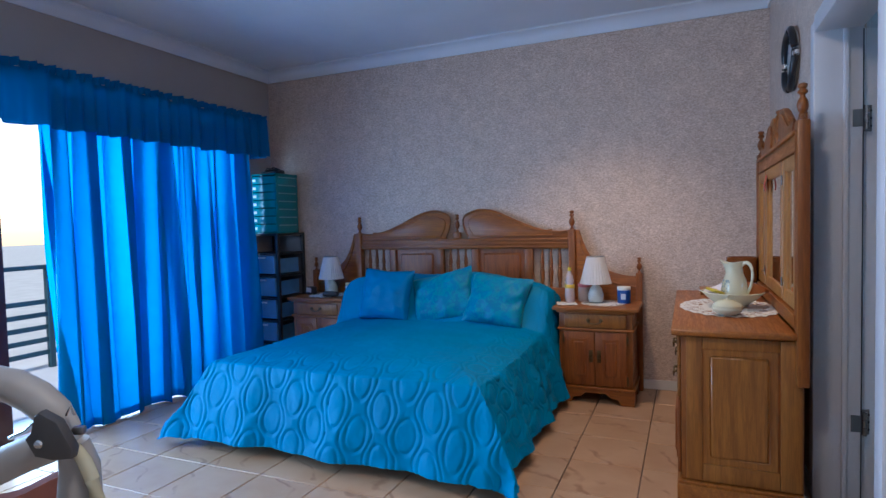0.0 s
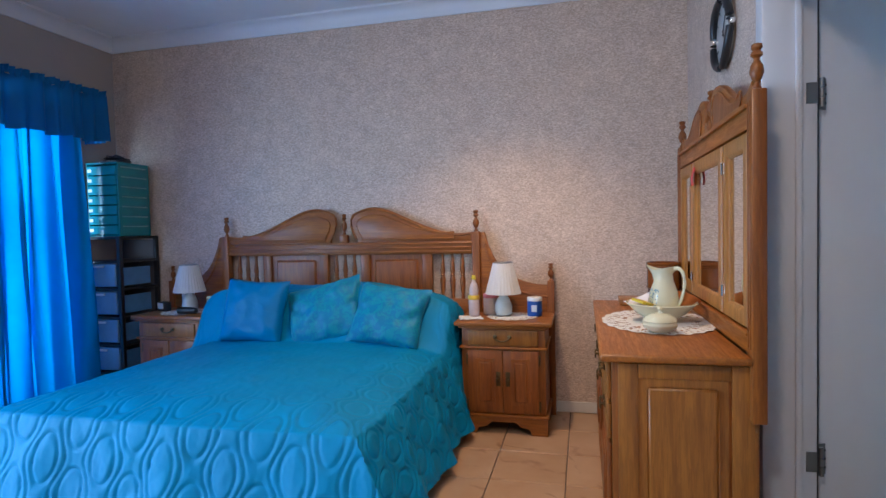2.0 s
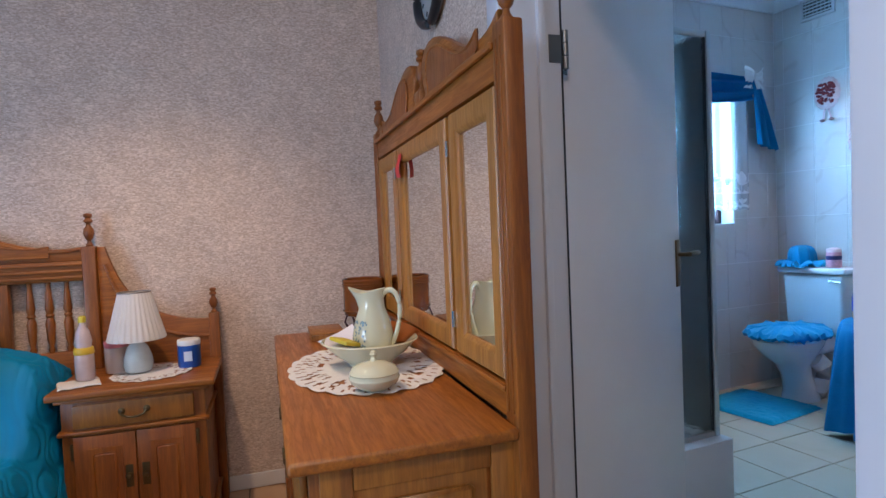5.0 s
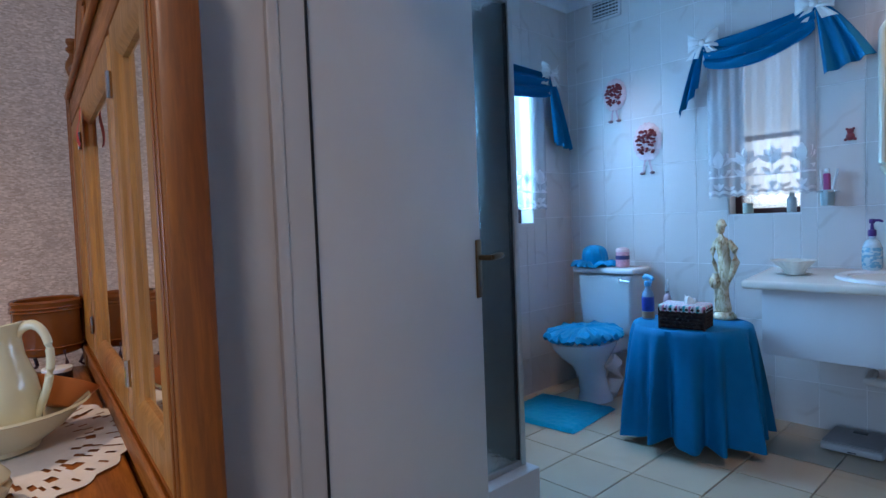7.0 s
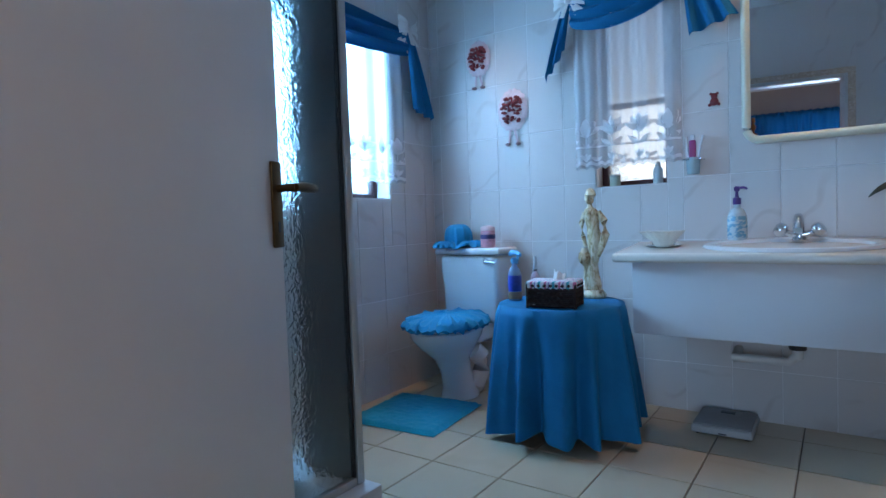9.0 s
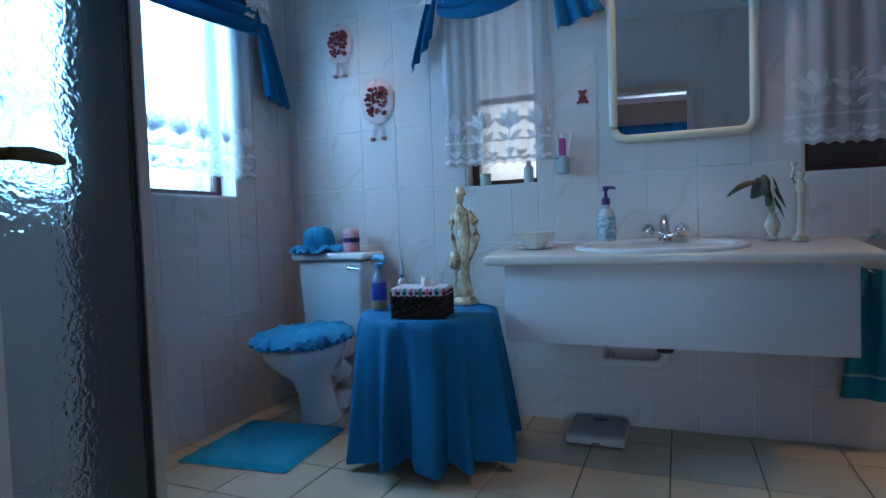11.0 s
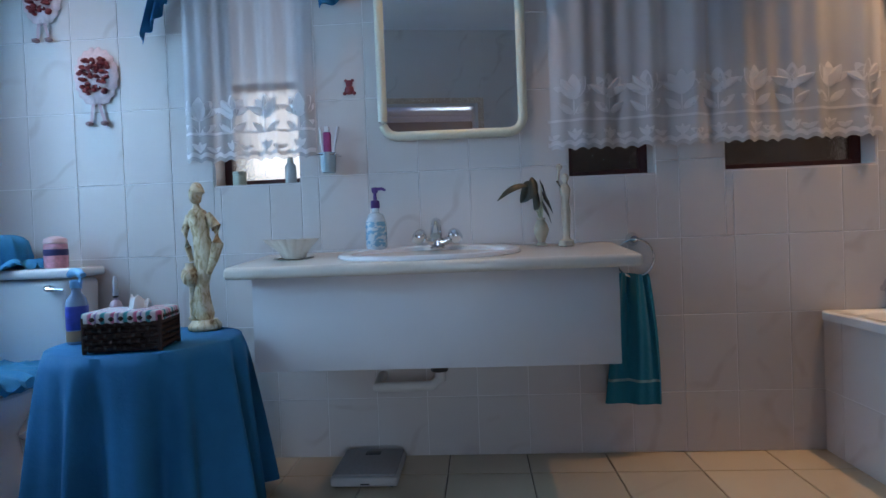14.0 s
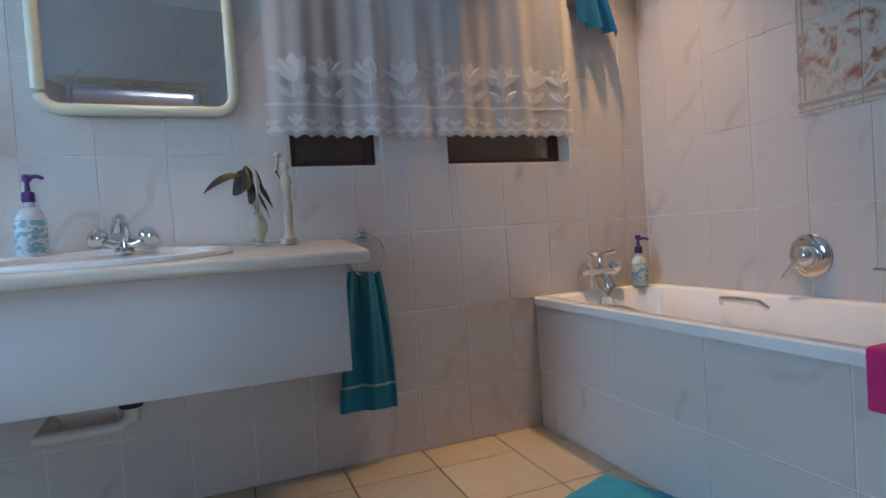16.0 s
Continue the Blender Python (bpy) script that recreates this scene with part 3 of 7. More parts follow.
def bedroom_curtain():
    c = thing("curtain", "sheer blue voile curtain hanging in folds before the terrace door", "curtain", (LEFT + 0.13, 0, 0))

    def fn(u, v):
        z = 0.006 + v * 2.07
        top = min(1, (1 - v) * 1.5)
        y = 2.56 + 1.75 * u + 0.03 * math.sin(u * 40 + z * 1.2) * (1 - v) + (0.05 * (1 - v) if u < 0.02 else 0)
        ph = y * 33 + 1.3 * math.sin(y * 7.1)
        over = 0.045 * math.sin(2 * ph) * (0.7 + 0.5 * math.sin(y * 4.3 + 1)) + 0.02 * math.sin(ph * 3.3)
        return (curtain_fold(y * (1 + 0.01 * v), 0.4 * v) * (0.55 + 0.6 * top), y + over, z + 0.004 * math.sin(y * 19) * (1 - v))
    part("panel", sheet(620, 22, fn), M_CURTAIN, c, smooth=70)
    hem = sheet(620, 1, lambda u, v: (fn(u, 0)[0] + 0.004, fn(u, 0)[1], fn(u, 0)[2] + 0.05 * v))
    part("hem", hem, M_CURTAIN, c, smooth=70)
    return c


def pelmet():
    p = thing("curtain_pelmet", "gathered blue cloth pelmet with a frilled top along the curtain rail", "pelmet", (LEFT + 0.21, 0, 0))
    y0, y1 = 0.3, 4.46

    def fn(u, v):
        y = y0 + (y1 - y0) * u
        z = 1.89 + 0.33 * v + 0.008 * math.sin(y * 23)
        amp = 0.022 * (1 - v) + 0.006
        return (amp * math.sin(y * 58 + 1.5 * math.sin(y * 9)) + 0.012 * math.sin(y * 23), y, z)
    part("drop", sheet(420, 8, fn), M_PELMET, p, smooth=70)

    def frill(u, v):
        y = y0 + (y1 - y0) * u
        return (0.010 + (0.006 + 0.014 * v) * math.sin(y * 150 + 2 * math.sin(y * 17)), y, 2.205 + 0.05 * v + 0.006 * math.sin(y * 61))
    part("frill", sheet(620, 3, frill), M_PELMET, p, smooth=70)

    def side(u, v):
        return (-0.2 + 0.2 * u + 0.004 * math.sin(v * 20), y1 + 0.008 * math.sin(u * 30), 1.89 + 0.34 * v)
    part("return_end", sheet(20, 6, side), M_PELMET, p, smooth=70)
    # unseen board, added to stop daylight spilling up onto the ceiling
    part("top_board", box(-0.205, -0.045, y0, y1 - 0.01, 2.15, 2.168, 0.003), M_WHITE, p)
    part("rail", tube([(-0.07, y0, 2.19), (-0.07, y1, 2.19)], 0.012), M_STEEL, p)
    return p


bedroom_curtain()
pelmet()

# ---- bed ----
BEDX, HW, BTOP, FOOT = -1.01, 0.83, 0.53, 2.86


def smooth01(a, b, x):
    t = max(0.0, min(1.0, (x - a) / (b - a)))
    return t * t * (3 - 2 * t)


def quilt_seam(u, v):
    """Distance to the seams: wavy upright lines with an oval in every wide cell between them."""
    c = math.floor(u + 0.5)
    near = 1.0
    for k in (c - 1, c):
        near = min(near, abs(u - (k + 0.5 + 0.17 * math.cos(2 * math.pi * (v - 0.5 * (k % 2))))))
    w = v - 0.5 * (c % 2)
    w -= math.floor(w + 0.5)
    return min(near, 0.36 * abs(math.hypot((u - c) / 0.40, w / 0.34) - 1))


def spread_point(s, t):
    """A point of the bedspread: s across from the middle, t from the head towards and over the foot."""
    a = abs(s)
    ds, dt = max(0.0, a - HW), max(0.0, t - (4.66 - FOOT))
    sg = 1 if s >= 0 else -1
    drop = 0.046 * (ds > 0 or dt > 0) + max(ds, dt) * 0.88 + 0.12 * min(ds, dt)
    drop = min(drop, 0.5)
    wave_s = 0.022 * math.sin(t * 13 + sg) + 0.012 * math.sin(t * 27)
    wave_t = 0.020 * math.sin(s * 9 + 1) + 0.010 * math.sin(s * 21)
    flare_s = (0.055 * math.sqrt(ds) if ds else 0) + ds * (0.22 if sg > 0 else 0.30) + wave_s * min(1, ds * 2.2) + 0.25 * min(ds, dt)
    flare_t = (0.055 * math.sqrt(dt) if dt else 0) + dt * 0.20 + wave_t * min(1, dt * 2.2) + 0.10 * min(ds, dt)
    x = BEDX + sg * (min(a, HW) + flare_s)
    y = 4.66 - min(t, 4.66 - FOOT) - flare_t
    z = BTOP - drop
    edge = min(HW - a, 4.66 - FOOT - t) if not ds and not dt else 0
    if not ds and not dt:
        z -= 0.06 * (1 - smooth01(-0.10, 0.22, edge))
        z += 0.006 * math.sin(x * 5.1) * math.sin(y * 4.3) + 0.02 * smooth01(0.2, 0.6, edge)
    # pillows under the cover at the head
    hump = smooth01(4.12, 4.34, y) * (1 - 0.25 * smooth01(4.5, 4.68, y))
    side = 1 - 0.20 * smooth01(HW - 0.08, HW + 0.12, a)
    z += 0.325 * hump * side * (1 - smooth01(0, 0.45, ds)) * (0.94 + 0.06 * math.sin(x * 6))
    # quilting
    wob = 0.10 * noise.noise((x * 3, y * 3, z * 3))
    run = (y if ds > dt else x) / 0.135
    quilt = 0.010 * (min(1.0, quilt_seam(run + wob, (z - (x * sg if ds > dt else y) * 0.9) / 0.19 + wob) / 0.08) ** 0.5 - 0.6)
    fade = 1.0 if (ds or dt) else 0.012 + 0.78 * (1 - smooth01(0.02, 0.36, edge))
    n = (1.0 if ds or dt else 0.4) * (0.009 * noise.noise((x * 7, y * 7, z * 7)) + 0.004 * noise.noise((x * 24, y * 24, z * 13)) + 0.0015 * noise.noise((x * 55, y * 40, z * 40)))
    k = quilt * fade + n
    if dt >= ds and dt > 0:
        y -= k
    elif ds > 0:
        x += sg * k
    else:
        z += k
    return (x, y, max(z, 0.055 + 0.012 * math.sin(s * 15 + t * 11)))


def bed():
    b = thing("bed", "double bed with an oak headboard and turquoise quilted satin bedspread", "bed", (0, 0, 0))
    lim = HW + 0.47
    tl = 4.66 - FOOT + 0.47
    part("bedspread", sheet(420, 400, lambda u, v: spread_point(-lim + 2 * lim * u, tl * v)), M_TEAL_SPREAD, b, "turquoise satin bedspread quilted in ovals", 80)
    part("mattress", box(BEDX - HW + 0.04, BEDX + HW - 0.04, FOOT + 0.05, 4.64, 0.30, 0.49, 0.03), plain("mattress_ticking", (0.55, 0.52, 0.48), 0.9), b)
    part("base", box(BEDX - HW + 0.05, BEDX + HW - 0.05, FOOT + 0.06, 4.64, 0.10, 0.295, 0.01), plain("bed_base_cloth", (0.30, 0.28, 0.26), 0.9), b)
    for x, y in ((-1.76, 2.95), (-0.30, 2.95), (-1.76, 4.5), (-0.30, 4.5)):
        part("foot", lathe([(0.04, 0.0), (0.055, 0.012), (0.058, 0.05), (0.05, 0.085), (0.055, 0.104)], 16, (x, y, 0)), plain("pale_castor", (0.55, 0.50, 0.44), 0.5), b, "pale round bed foot")
    headboard(b)
    return b


def finial(bm, x, y, z, h, r):
    prof = [(0.55, 0), (0.62, 0.06), (0.35, 0.12), (0.30, 0.18), (0.62, 0.24), (0.92, 0.38), (0.80, 0.52), (0.42, 0.62), (0.36, 0.68), (0.78, 0.74), (0.70, 0.80), (0.45, 0.84), (0.72, 0.90), (0.66, 0.97), (0.2, 1.0)]
    return lathe([(r * a, h * b) for a, b in prof], 14, (x, y, z), bm)


def spindle(x, y, z0, z1, axis_bm=None):
    prof = [(0.010, 0), (0.013, 0.05), (0.009, 0.09), (0.015, 0.2), (0.019, 0.42), (0.012, 0.50), (0.017, 0.53), (0.012, 0.56), (0.017, 0.62), (0.013, 0.78), (0.009, 0.94), (0.011, 1.0)]
    return lathe([(r, z0 + (z1 - z0) * t - z0) for r, t in prof], 12, (x, y, z0), axis_bm)


def crest(sg):
    """Half of the swan-neck crest, as an outline in (x, z)."""
    pts = [(sg * 0.10, 1.13), (sg * 0.10, 1.16)]
    up = bezier((sg * 0.10, 1.16, 0), (sg * 0.05, 1.24, 0), (sg * 0.03, 1.33, 0), (sg * 0.115, 1.35, 0))
    pts += [(p.x, p.y) for p in (up(t) for t in (0.2, 0.4, 0.6, 0.8, 1.0))]
    over = bezier((sg * 0.115, 1.35, 0), (sg * 0.30, 1.43, 0), (sg * 0.40, 1.30, 0), (sg * 0.62, 1.21, 0), (sg * 0.75, 1.155, 0), (sg * 0.915, 1.19, 0))
    pts += [(p.x, p.y) for p in (over(t / 14) for t in range(1, 15))]
    pts += [(sg * 0.915, 1.13)]
    return [(BEDX + x, z) for x, z in (pts if sg > 0 else pts[::-1])]


def raised_panel(bm, u0, u1, z0, z1, at, depth, axis="y", sunk=0.008, border=0.035):
    """A framed panel with a bevelled raised field; depth is signed towards the viewer."""
    lo, hi = sorted((at, at + depth * 0.45))
    mk = (lambda a, b, p, q, l, h, bv: box(a, b, l, h, p, q, bv, 1, bm)) if axis == "y" else (lambda a, b, p, q, l, h, bv: box(l, h, a, b, p, q, bv, 1, bm))
    mk(u0, u1, z0, z1, lo, hi, 0.0)
    lo, hi = sorted((at, at + depth))
    mk(u0 + border, u1 - border, z0 + border, z1 - border, lo, hi, min(0.012, abs(depth) * 0.8))
    return bm


def headboard(b):
    y0, y1 = 4.682, 4.728
    for sg in (1, -1):
        x = BEDX + sg * 0.935
        pb = box(x - 0.026, x + 0.026, y0 - 0.012, y1 + 0.004, 0.05, 1.19, 0.006)
        finial(pb, x, (y0 + y1) / 2 - 0.004, 1.188, 0.145, 0.024)
        part("post", pb, M_WOOD_Z, b)
        part("crest", board(crest(sg), 0.034, "y", y0 + 0.004, 0.007), M_WOOD_X, b)
        ins = [(BEDX + (px - BEDX) * 0.80 + sg * 0.055, 1.150 + (z - 1.13) * 0.70) for px, z in crest(sg)]
        part("crest_carving", board(ins, 0.010, "y", y0 - 0.004, 0.004), M_WOOD_X, b)
        part("crest_bead", tube([(px, y0 - 0.001, z) for px, z in ins], 0.0055, 8, None, True), M_WOOD_X, b)
        rim = [(BEDX + (px - BEDX) * 0.985, y0 + 0.003, z - 0.012) for px, z in crest(sg)[1:-1]]
        part("crest_moulding", tube(rim, 0.007, 8), M_WOOD_X, b)
        # wing behind the bedside cabinet
        curve = bezier((0.0, 1.185, 0), (0.05, 0.98, 0), (0.13, 0.86, 0), (0.24, 0.885, 0), (0.31, 0.82, 0), (0.44, 0.845, 0))
        wing = [(0.0, 0.25), (0.0, 1.185)] + [(0.03, 1.185)] + [(0.03 + p.x, p.y) for p in (curve(t / 12) for t in range(1, 13))] + [(0.47, 0.25)]
        wing = [(x + sg * (0.027 + u), z) for u, z in wing]
        part("wing", board(wing if sg < 0 else wing[::-1], 0.030, "y", y0 + 0.008, 0.006), M_WOOD_X, b)
        mould = [(0.03 + p.x, p.y - 0.075) for p in (curve(t / 12) for t in range(0, 13))]
        part("wing_moulding", tube([(x + sg * (0.027 + u), y0 + 0.006, z) for u, z in mould], 0.008, 8), M_WOOD_X, b)
        xo = BEDX + sg * 1.415
        ob = box(xo - 0.022, xo + 0.022, y0 - 0.006, y1 + 0.004, 0.0, 0.865, 0.005)
        finial(ob, xo, (y0 + y1) / 2, 0.863, 0.115, 0.021)
        part("outer_post", ob, M_WOOD_Z, b)
    xa, xb = BEDX - 0.908, BEDX + 0.908
    part("top_rail", box(xa, xb, y0, y1 - 0.006, 1.045, 1.13, 0.005), M_WOOD_X, b)
    for z in (1.062, 1.088, 1.116):
        part("rail_moulding", box(xa, xb, y0 - 0.010, y0 - 0.0005, z - 0.006, z + 0.006, 0.004), M_WOOD_X, b)
    part("lower_rail", box(xa, xb, y0, y1 - 0.006, 0.56, 0.745, 0.005), M_WOOD_X, b)
    for sg in (1, -1):
        for u in (0.155, 0.60):
            x = BEDX + sg * u
            part("stile", box(x - 0.032, x + 0.032, y0 + 0.001, y1 - 0.007, 0.745, 1.045, 0.003), M_WOOD_Z, b)
        u0, u1 = sorted((BEDX + sg * 0.187, BEDX + sg * 0.568))
        pn = raised_panel(bmesh.new(), u0, u1, 0.745, 1.045, y1 - 0.012, -0.026)
        part("panel", pn, M_WOOD_D, b)
    for c in (-0.77, 0.0, 0.77):
        for i in (-1, 0, 1):
            part("spindle", spindle(BEDX + c + i * 0.068, (y0 + y1) / 2, 0.745, 1.045), M_WOOD_Z, b)
    fb = box(BEDX - 0.03, BEDX + 0.03, y0 - 0.004, y1 - 0.008, 1.13, 1.185, 0.006)
    finial(fb, BEDX, (y0 + y1) / 2 - 0.003, 1.183, 0.15, 0.021)
    part("centre_finial", fb, M_WOOD_Z, b)


bed()


def pillow(name, label, material, w, h, t, m, wrinkle=0.006, seed=0.0):
    bm = bmesh.new()

    def side(sg):
        def fn(u, v):
            a, b2 = 2 * u - 1, 2 * v - 1
            puff = (max(0, (1 - a * a)) * max(0, (1 - b2 * b2))) ** 0.42
            pinch = 1 - 0.09 * (1 - abs(a * b2)) * max(abs(a), abs(b2)) ** 3
            n = wrinkle * noise.noise((a * 3 + seed, b2 * 3, sg)) * 2 + wrinkle * 0.6 * noise.noise((a * 8 + seed, b2 * 8, sg))
            return (a * w / 2 * pinch, sg * (t / 2 * puff + n * min(1, puff * 3)), h / 2 + b2 * h / 2 * pinch)
        return fn
    sheet(26, 26, side(-1), bm)
    sheet(26, 26, side(1), bm)
    bmesh.ops.remove_doubles(bm, verts=bm.verts, dist=0.0008)
    ob = part(name, bm, material, None, "", 80)
    ob.matrix_world = m
    return tagged(ob, label, "cushion", "cushions on the bed")


def brocade():
    k = Mat("teal_brocade", rough=0.48)
    k.b.inputs["Specular IOR Level"].default_value = 0.25
    co = k.coords()
    big = k.noise(co, 22, 5, 0.6, 1.5)
    k.colour(k.mix(k.ramp(big, (0.46, (0, 0, 0)), (0.56, (1, 1, 1))), (0.003, 0.17, 0.33), (0.006, 0.235, 0.34)))
    k.b.inputs["Sheen Weight"].default_value = 0.05
    k.bump(big, 0.25, 0.006)
    return k.m


M_BROCADE = brocade()
pillow("cushion", "square plain blue satin cushion leaning on the bed", M_TEAL_PILLOW, 0.42, 0.40, 0.17, pose(-1.40, 4.10, 0.535, -17, 3, 2), seed=1)
pillow("cushion", "blue green brocade cushion slouched against its neighbour", M_BROCADE, 0.50, 0.40, 0.16, pose(-0.90, 4.16, 0.535, -27, -14, 6), 0.010, 5)
pillow("cushion", "blue green brocade cushion with a round motif", M_BROCADE, 0.46, 0.39, 0.16, pose(-0.55, 4.12, 0.535, -30, 6, -4), 0.010, 9)
pillow("cushion", "plain blue pillow lying half hidden behind the cushions", M_TEAL_PILLOW, 0.55, 0.34, 0.18, pose(-1.10, 4.30, 0.56, -24, 0, 0), seed=14)

# ---- bedside cabinets ----


def bail_handle(parent, x, y, z, w=0.085):
    hb = bmesh.new()
    for sg in (-1, 1):
        rose = lathe([(0.0125, 0), (0.013, 0.003), (0.006, 0.007), (0.006, 0.015), (0.008, 0.018)], 10)
        moved(rose, pose(x + sg * w / 2, y, z, 90, 0, 0))
        merge(hb, rose)
    tube([(x + w / 2 * math.cos(a) * 1.0, y - 0.018, z - 0.022 * math.sin(a)) for a in (math.pi * i / 10 for i in range(11))], 0.0042, 8, hb)
    return part("handle", hb, M_BRASS, parent, "dark brass drop handle")


def bedside_cabinet():
    c = thing("bedside_cabinet", "oak bedside cabinet with one drawer and two red-brown doors", "bedside cabinet", (0.145, 4.26, 0), 0, "pair of bedside cabinets")
    top = box(-0.285, 0.285, 0.0, 0.415, 0.637, 0.664, 0.008, 3)
    part("top", top, M_WOOD_X, c)
    body = box(-0.245, 0.245, 0.035, 0.41, 0.115, 0.637, 0.003)
    part("body", body, M_WOOD_Z, c)
    part("top_moulding", box(-0.262, 0.262, 0.016, 0.412, 0.622, 0.637, 0.006), M_WOOD_X, c)
    part("mid_moulding", box(-0.258, 0.258, 0.018, 0.41, 0.500, 0.516, 0.006), M_WOOD_X, c)
    dw = box(-0.205, 0.205, 0.019, 0.034, 0.524, 0.612, 0.006)
    d = part("drawer", dw, M_WOOD_P, c, "paler oak drawer front")
    bail_handle(d, 0.0, 0.018, 0.575)
    for sg in (-1, 1):
        a, b = sorted((sg * 0.003, sg * 0.207))
        db = box(a, b, 0.021, 0.034, 0.128, 0.494, 0.003)
        raised_panel(db, a + 0.045, b - 0.045, 0.175, 0.447, 0.0208, -0.010, "y", border=0.018)
        dd = part("door", db, M_WOOD_D, c, "red-brown raised panel door")
        kb = lathe([(0.012, 0), (0.008, 0.006), (0.013, 0.014), (0.010, 0.022), (0.002, 0.025)], 12)
        moved(kb, pose(sg * 0.028, 0.021, 0.33, 90, 0, 0))
        kn = part("knob", kb, M_BRASS, dd, "dark brass knob")
        part("back_plate", box(sg * 0.028 - 0.013, sg * 0.028 + 0.013, 0.0185, 0.0205, 0.285, 0.37, 0.001), M_BRASS, dd)
        for z in (0.17, 0.44):
            part("hinge", box(sg * 0.212 - 0.006, sg * 0.212 + 0.006, 0.022, 0.034, z - 0.03, z + 0.03, 0.003), M_BRASS, dd)
    part("base_moulding", box(-0.262, 0.262, 0.014, 0.412, 0.100, 0.116, 0.006), M_WOOD_X, c)
    out = [(-0.255, 0.0), (-0.255, 0.10), (0.255, 0.10), (0.255, 0.0), (0.165, 0.0), (0.15, 0.035), (0.10, 0.045), (0.07, 0.072), (-0.07, 0.072), (-0.10, 0.045), (-0.15, 0.035), (-0.165, 0.0)]
    part("plinth", board(out, 0.022, "y", 0.022, 0.003), M_WOOD_X, c)
    for sg in (-1, 1):
        so = [(0.03, 0.0), (0.03, 0.10), (0.405, 0.10), (0.405, 0.0), (0.33, 0.0), (0.30, 0.05), (0.13, 0.05), (0.10, 0.0)]
        part("side_foot", board(so, 0.02, "x", sg * 0.253 - (0.02 if sg > 0 else 0), 0.003), M_WOOD_Z, c)
    return c


cab = bedside_cabinet()
copy_thing(cab, pose(-2.135, 4.26, 0))

# ---- dressing table ----


def picture_frame(a, b, z0, z1, s, x0, x1):
    """A mitred frame in one piece, facing -x."""
    bm = bmesh.new()
    rows = []
    for ins, x in ((0.0, x1), (0.0, x0 + 0.006), (0.006, x0), (s - 0.014, x0), (s - 0.004, x0 + 0.007), (s, x0 + 0.010), (s, x1)):
        rows.append([bm.verts.new((x, y, z)) for y, z in ((a + ins, z0 + ins), (b - ins, z0 + ins), (b - ins, z1 - ins), (a + ins, z1 - ins))])
    for p, q in zip(rows, rows[1:] + rows[:1]):
        for i in range(4):
            bm.faces.new((p[i], p[(i + 1) % 4], q[(i + 1) % 4], q[i]))
    return bm


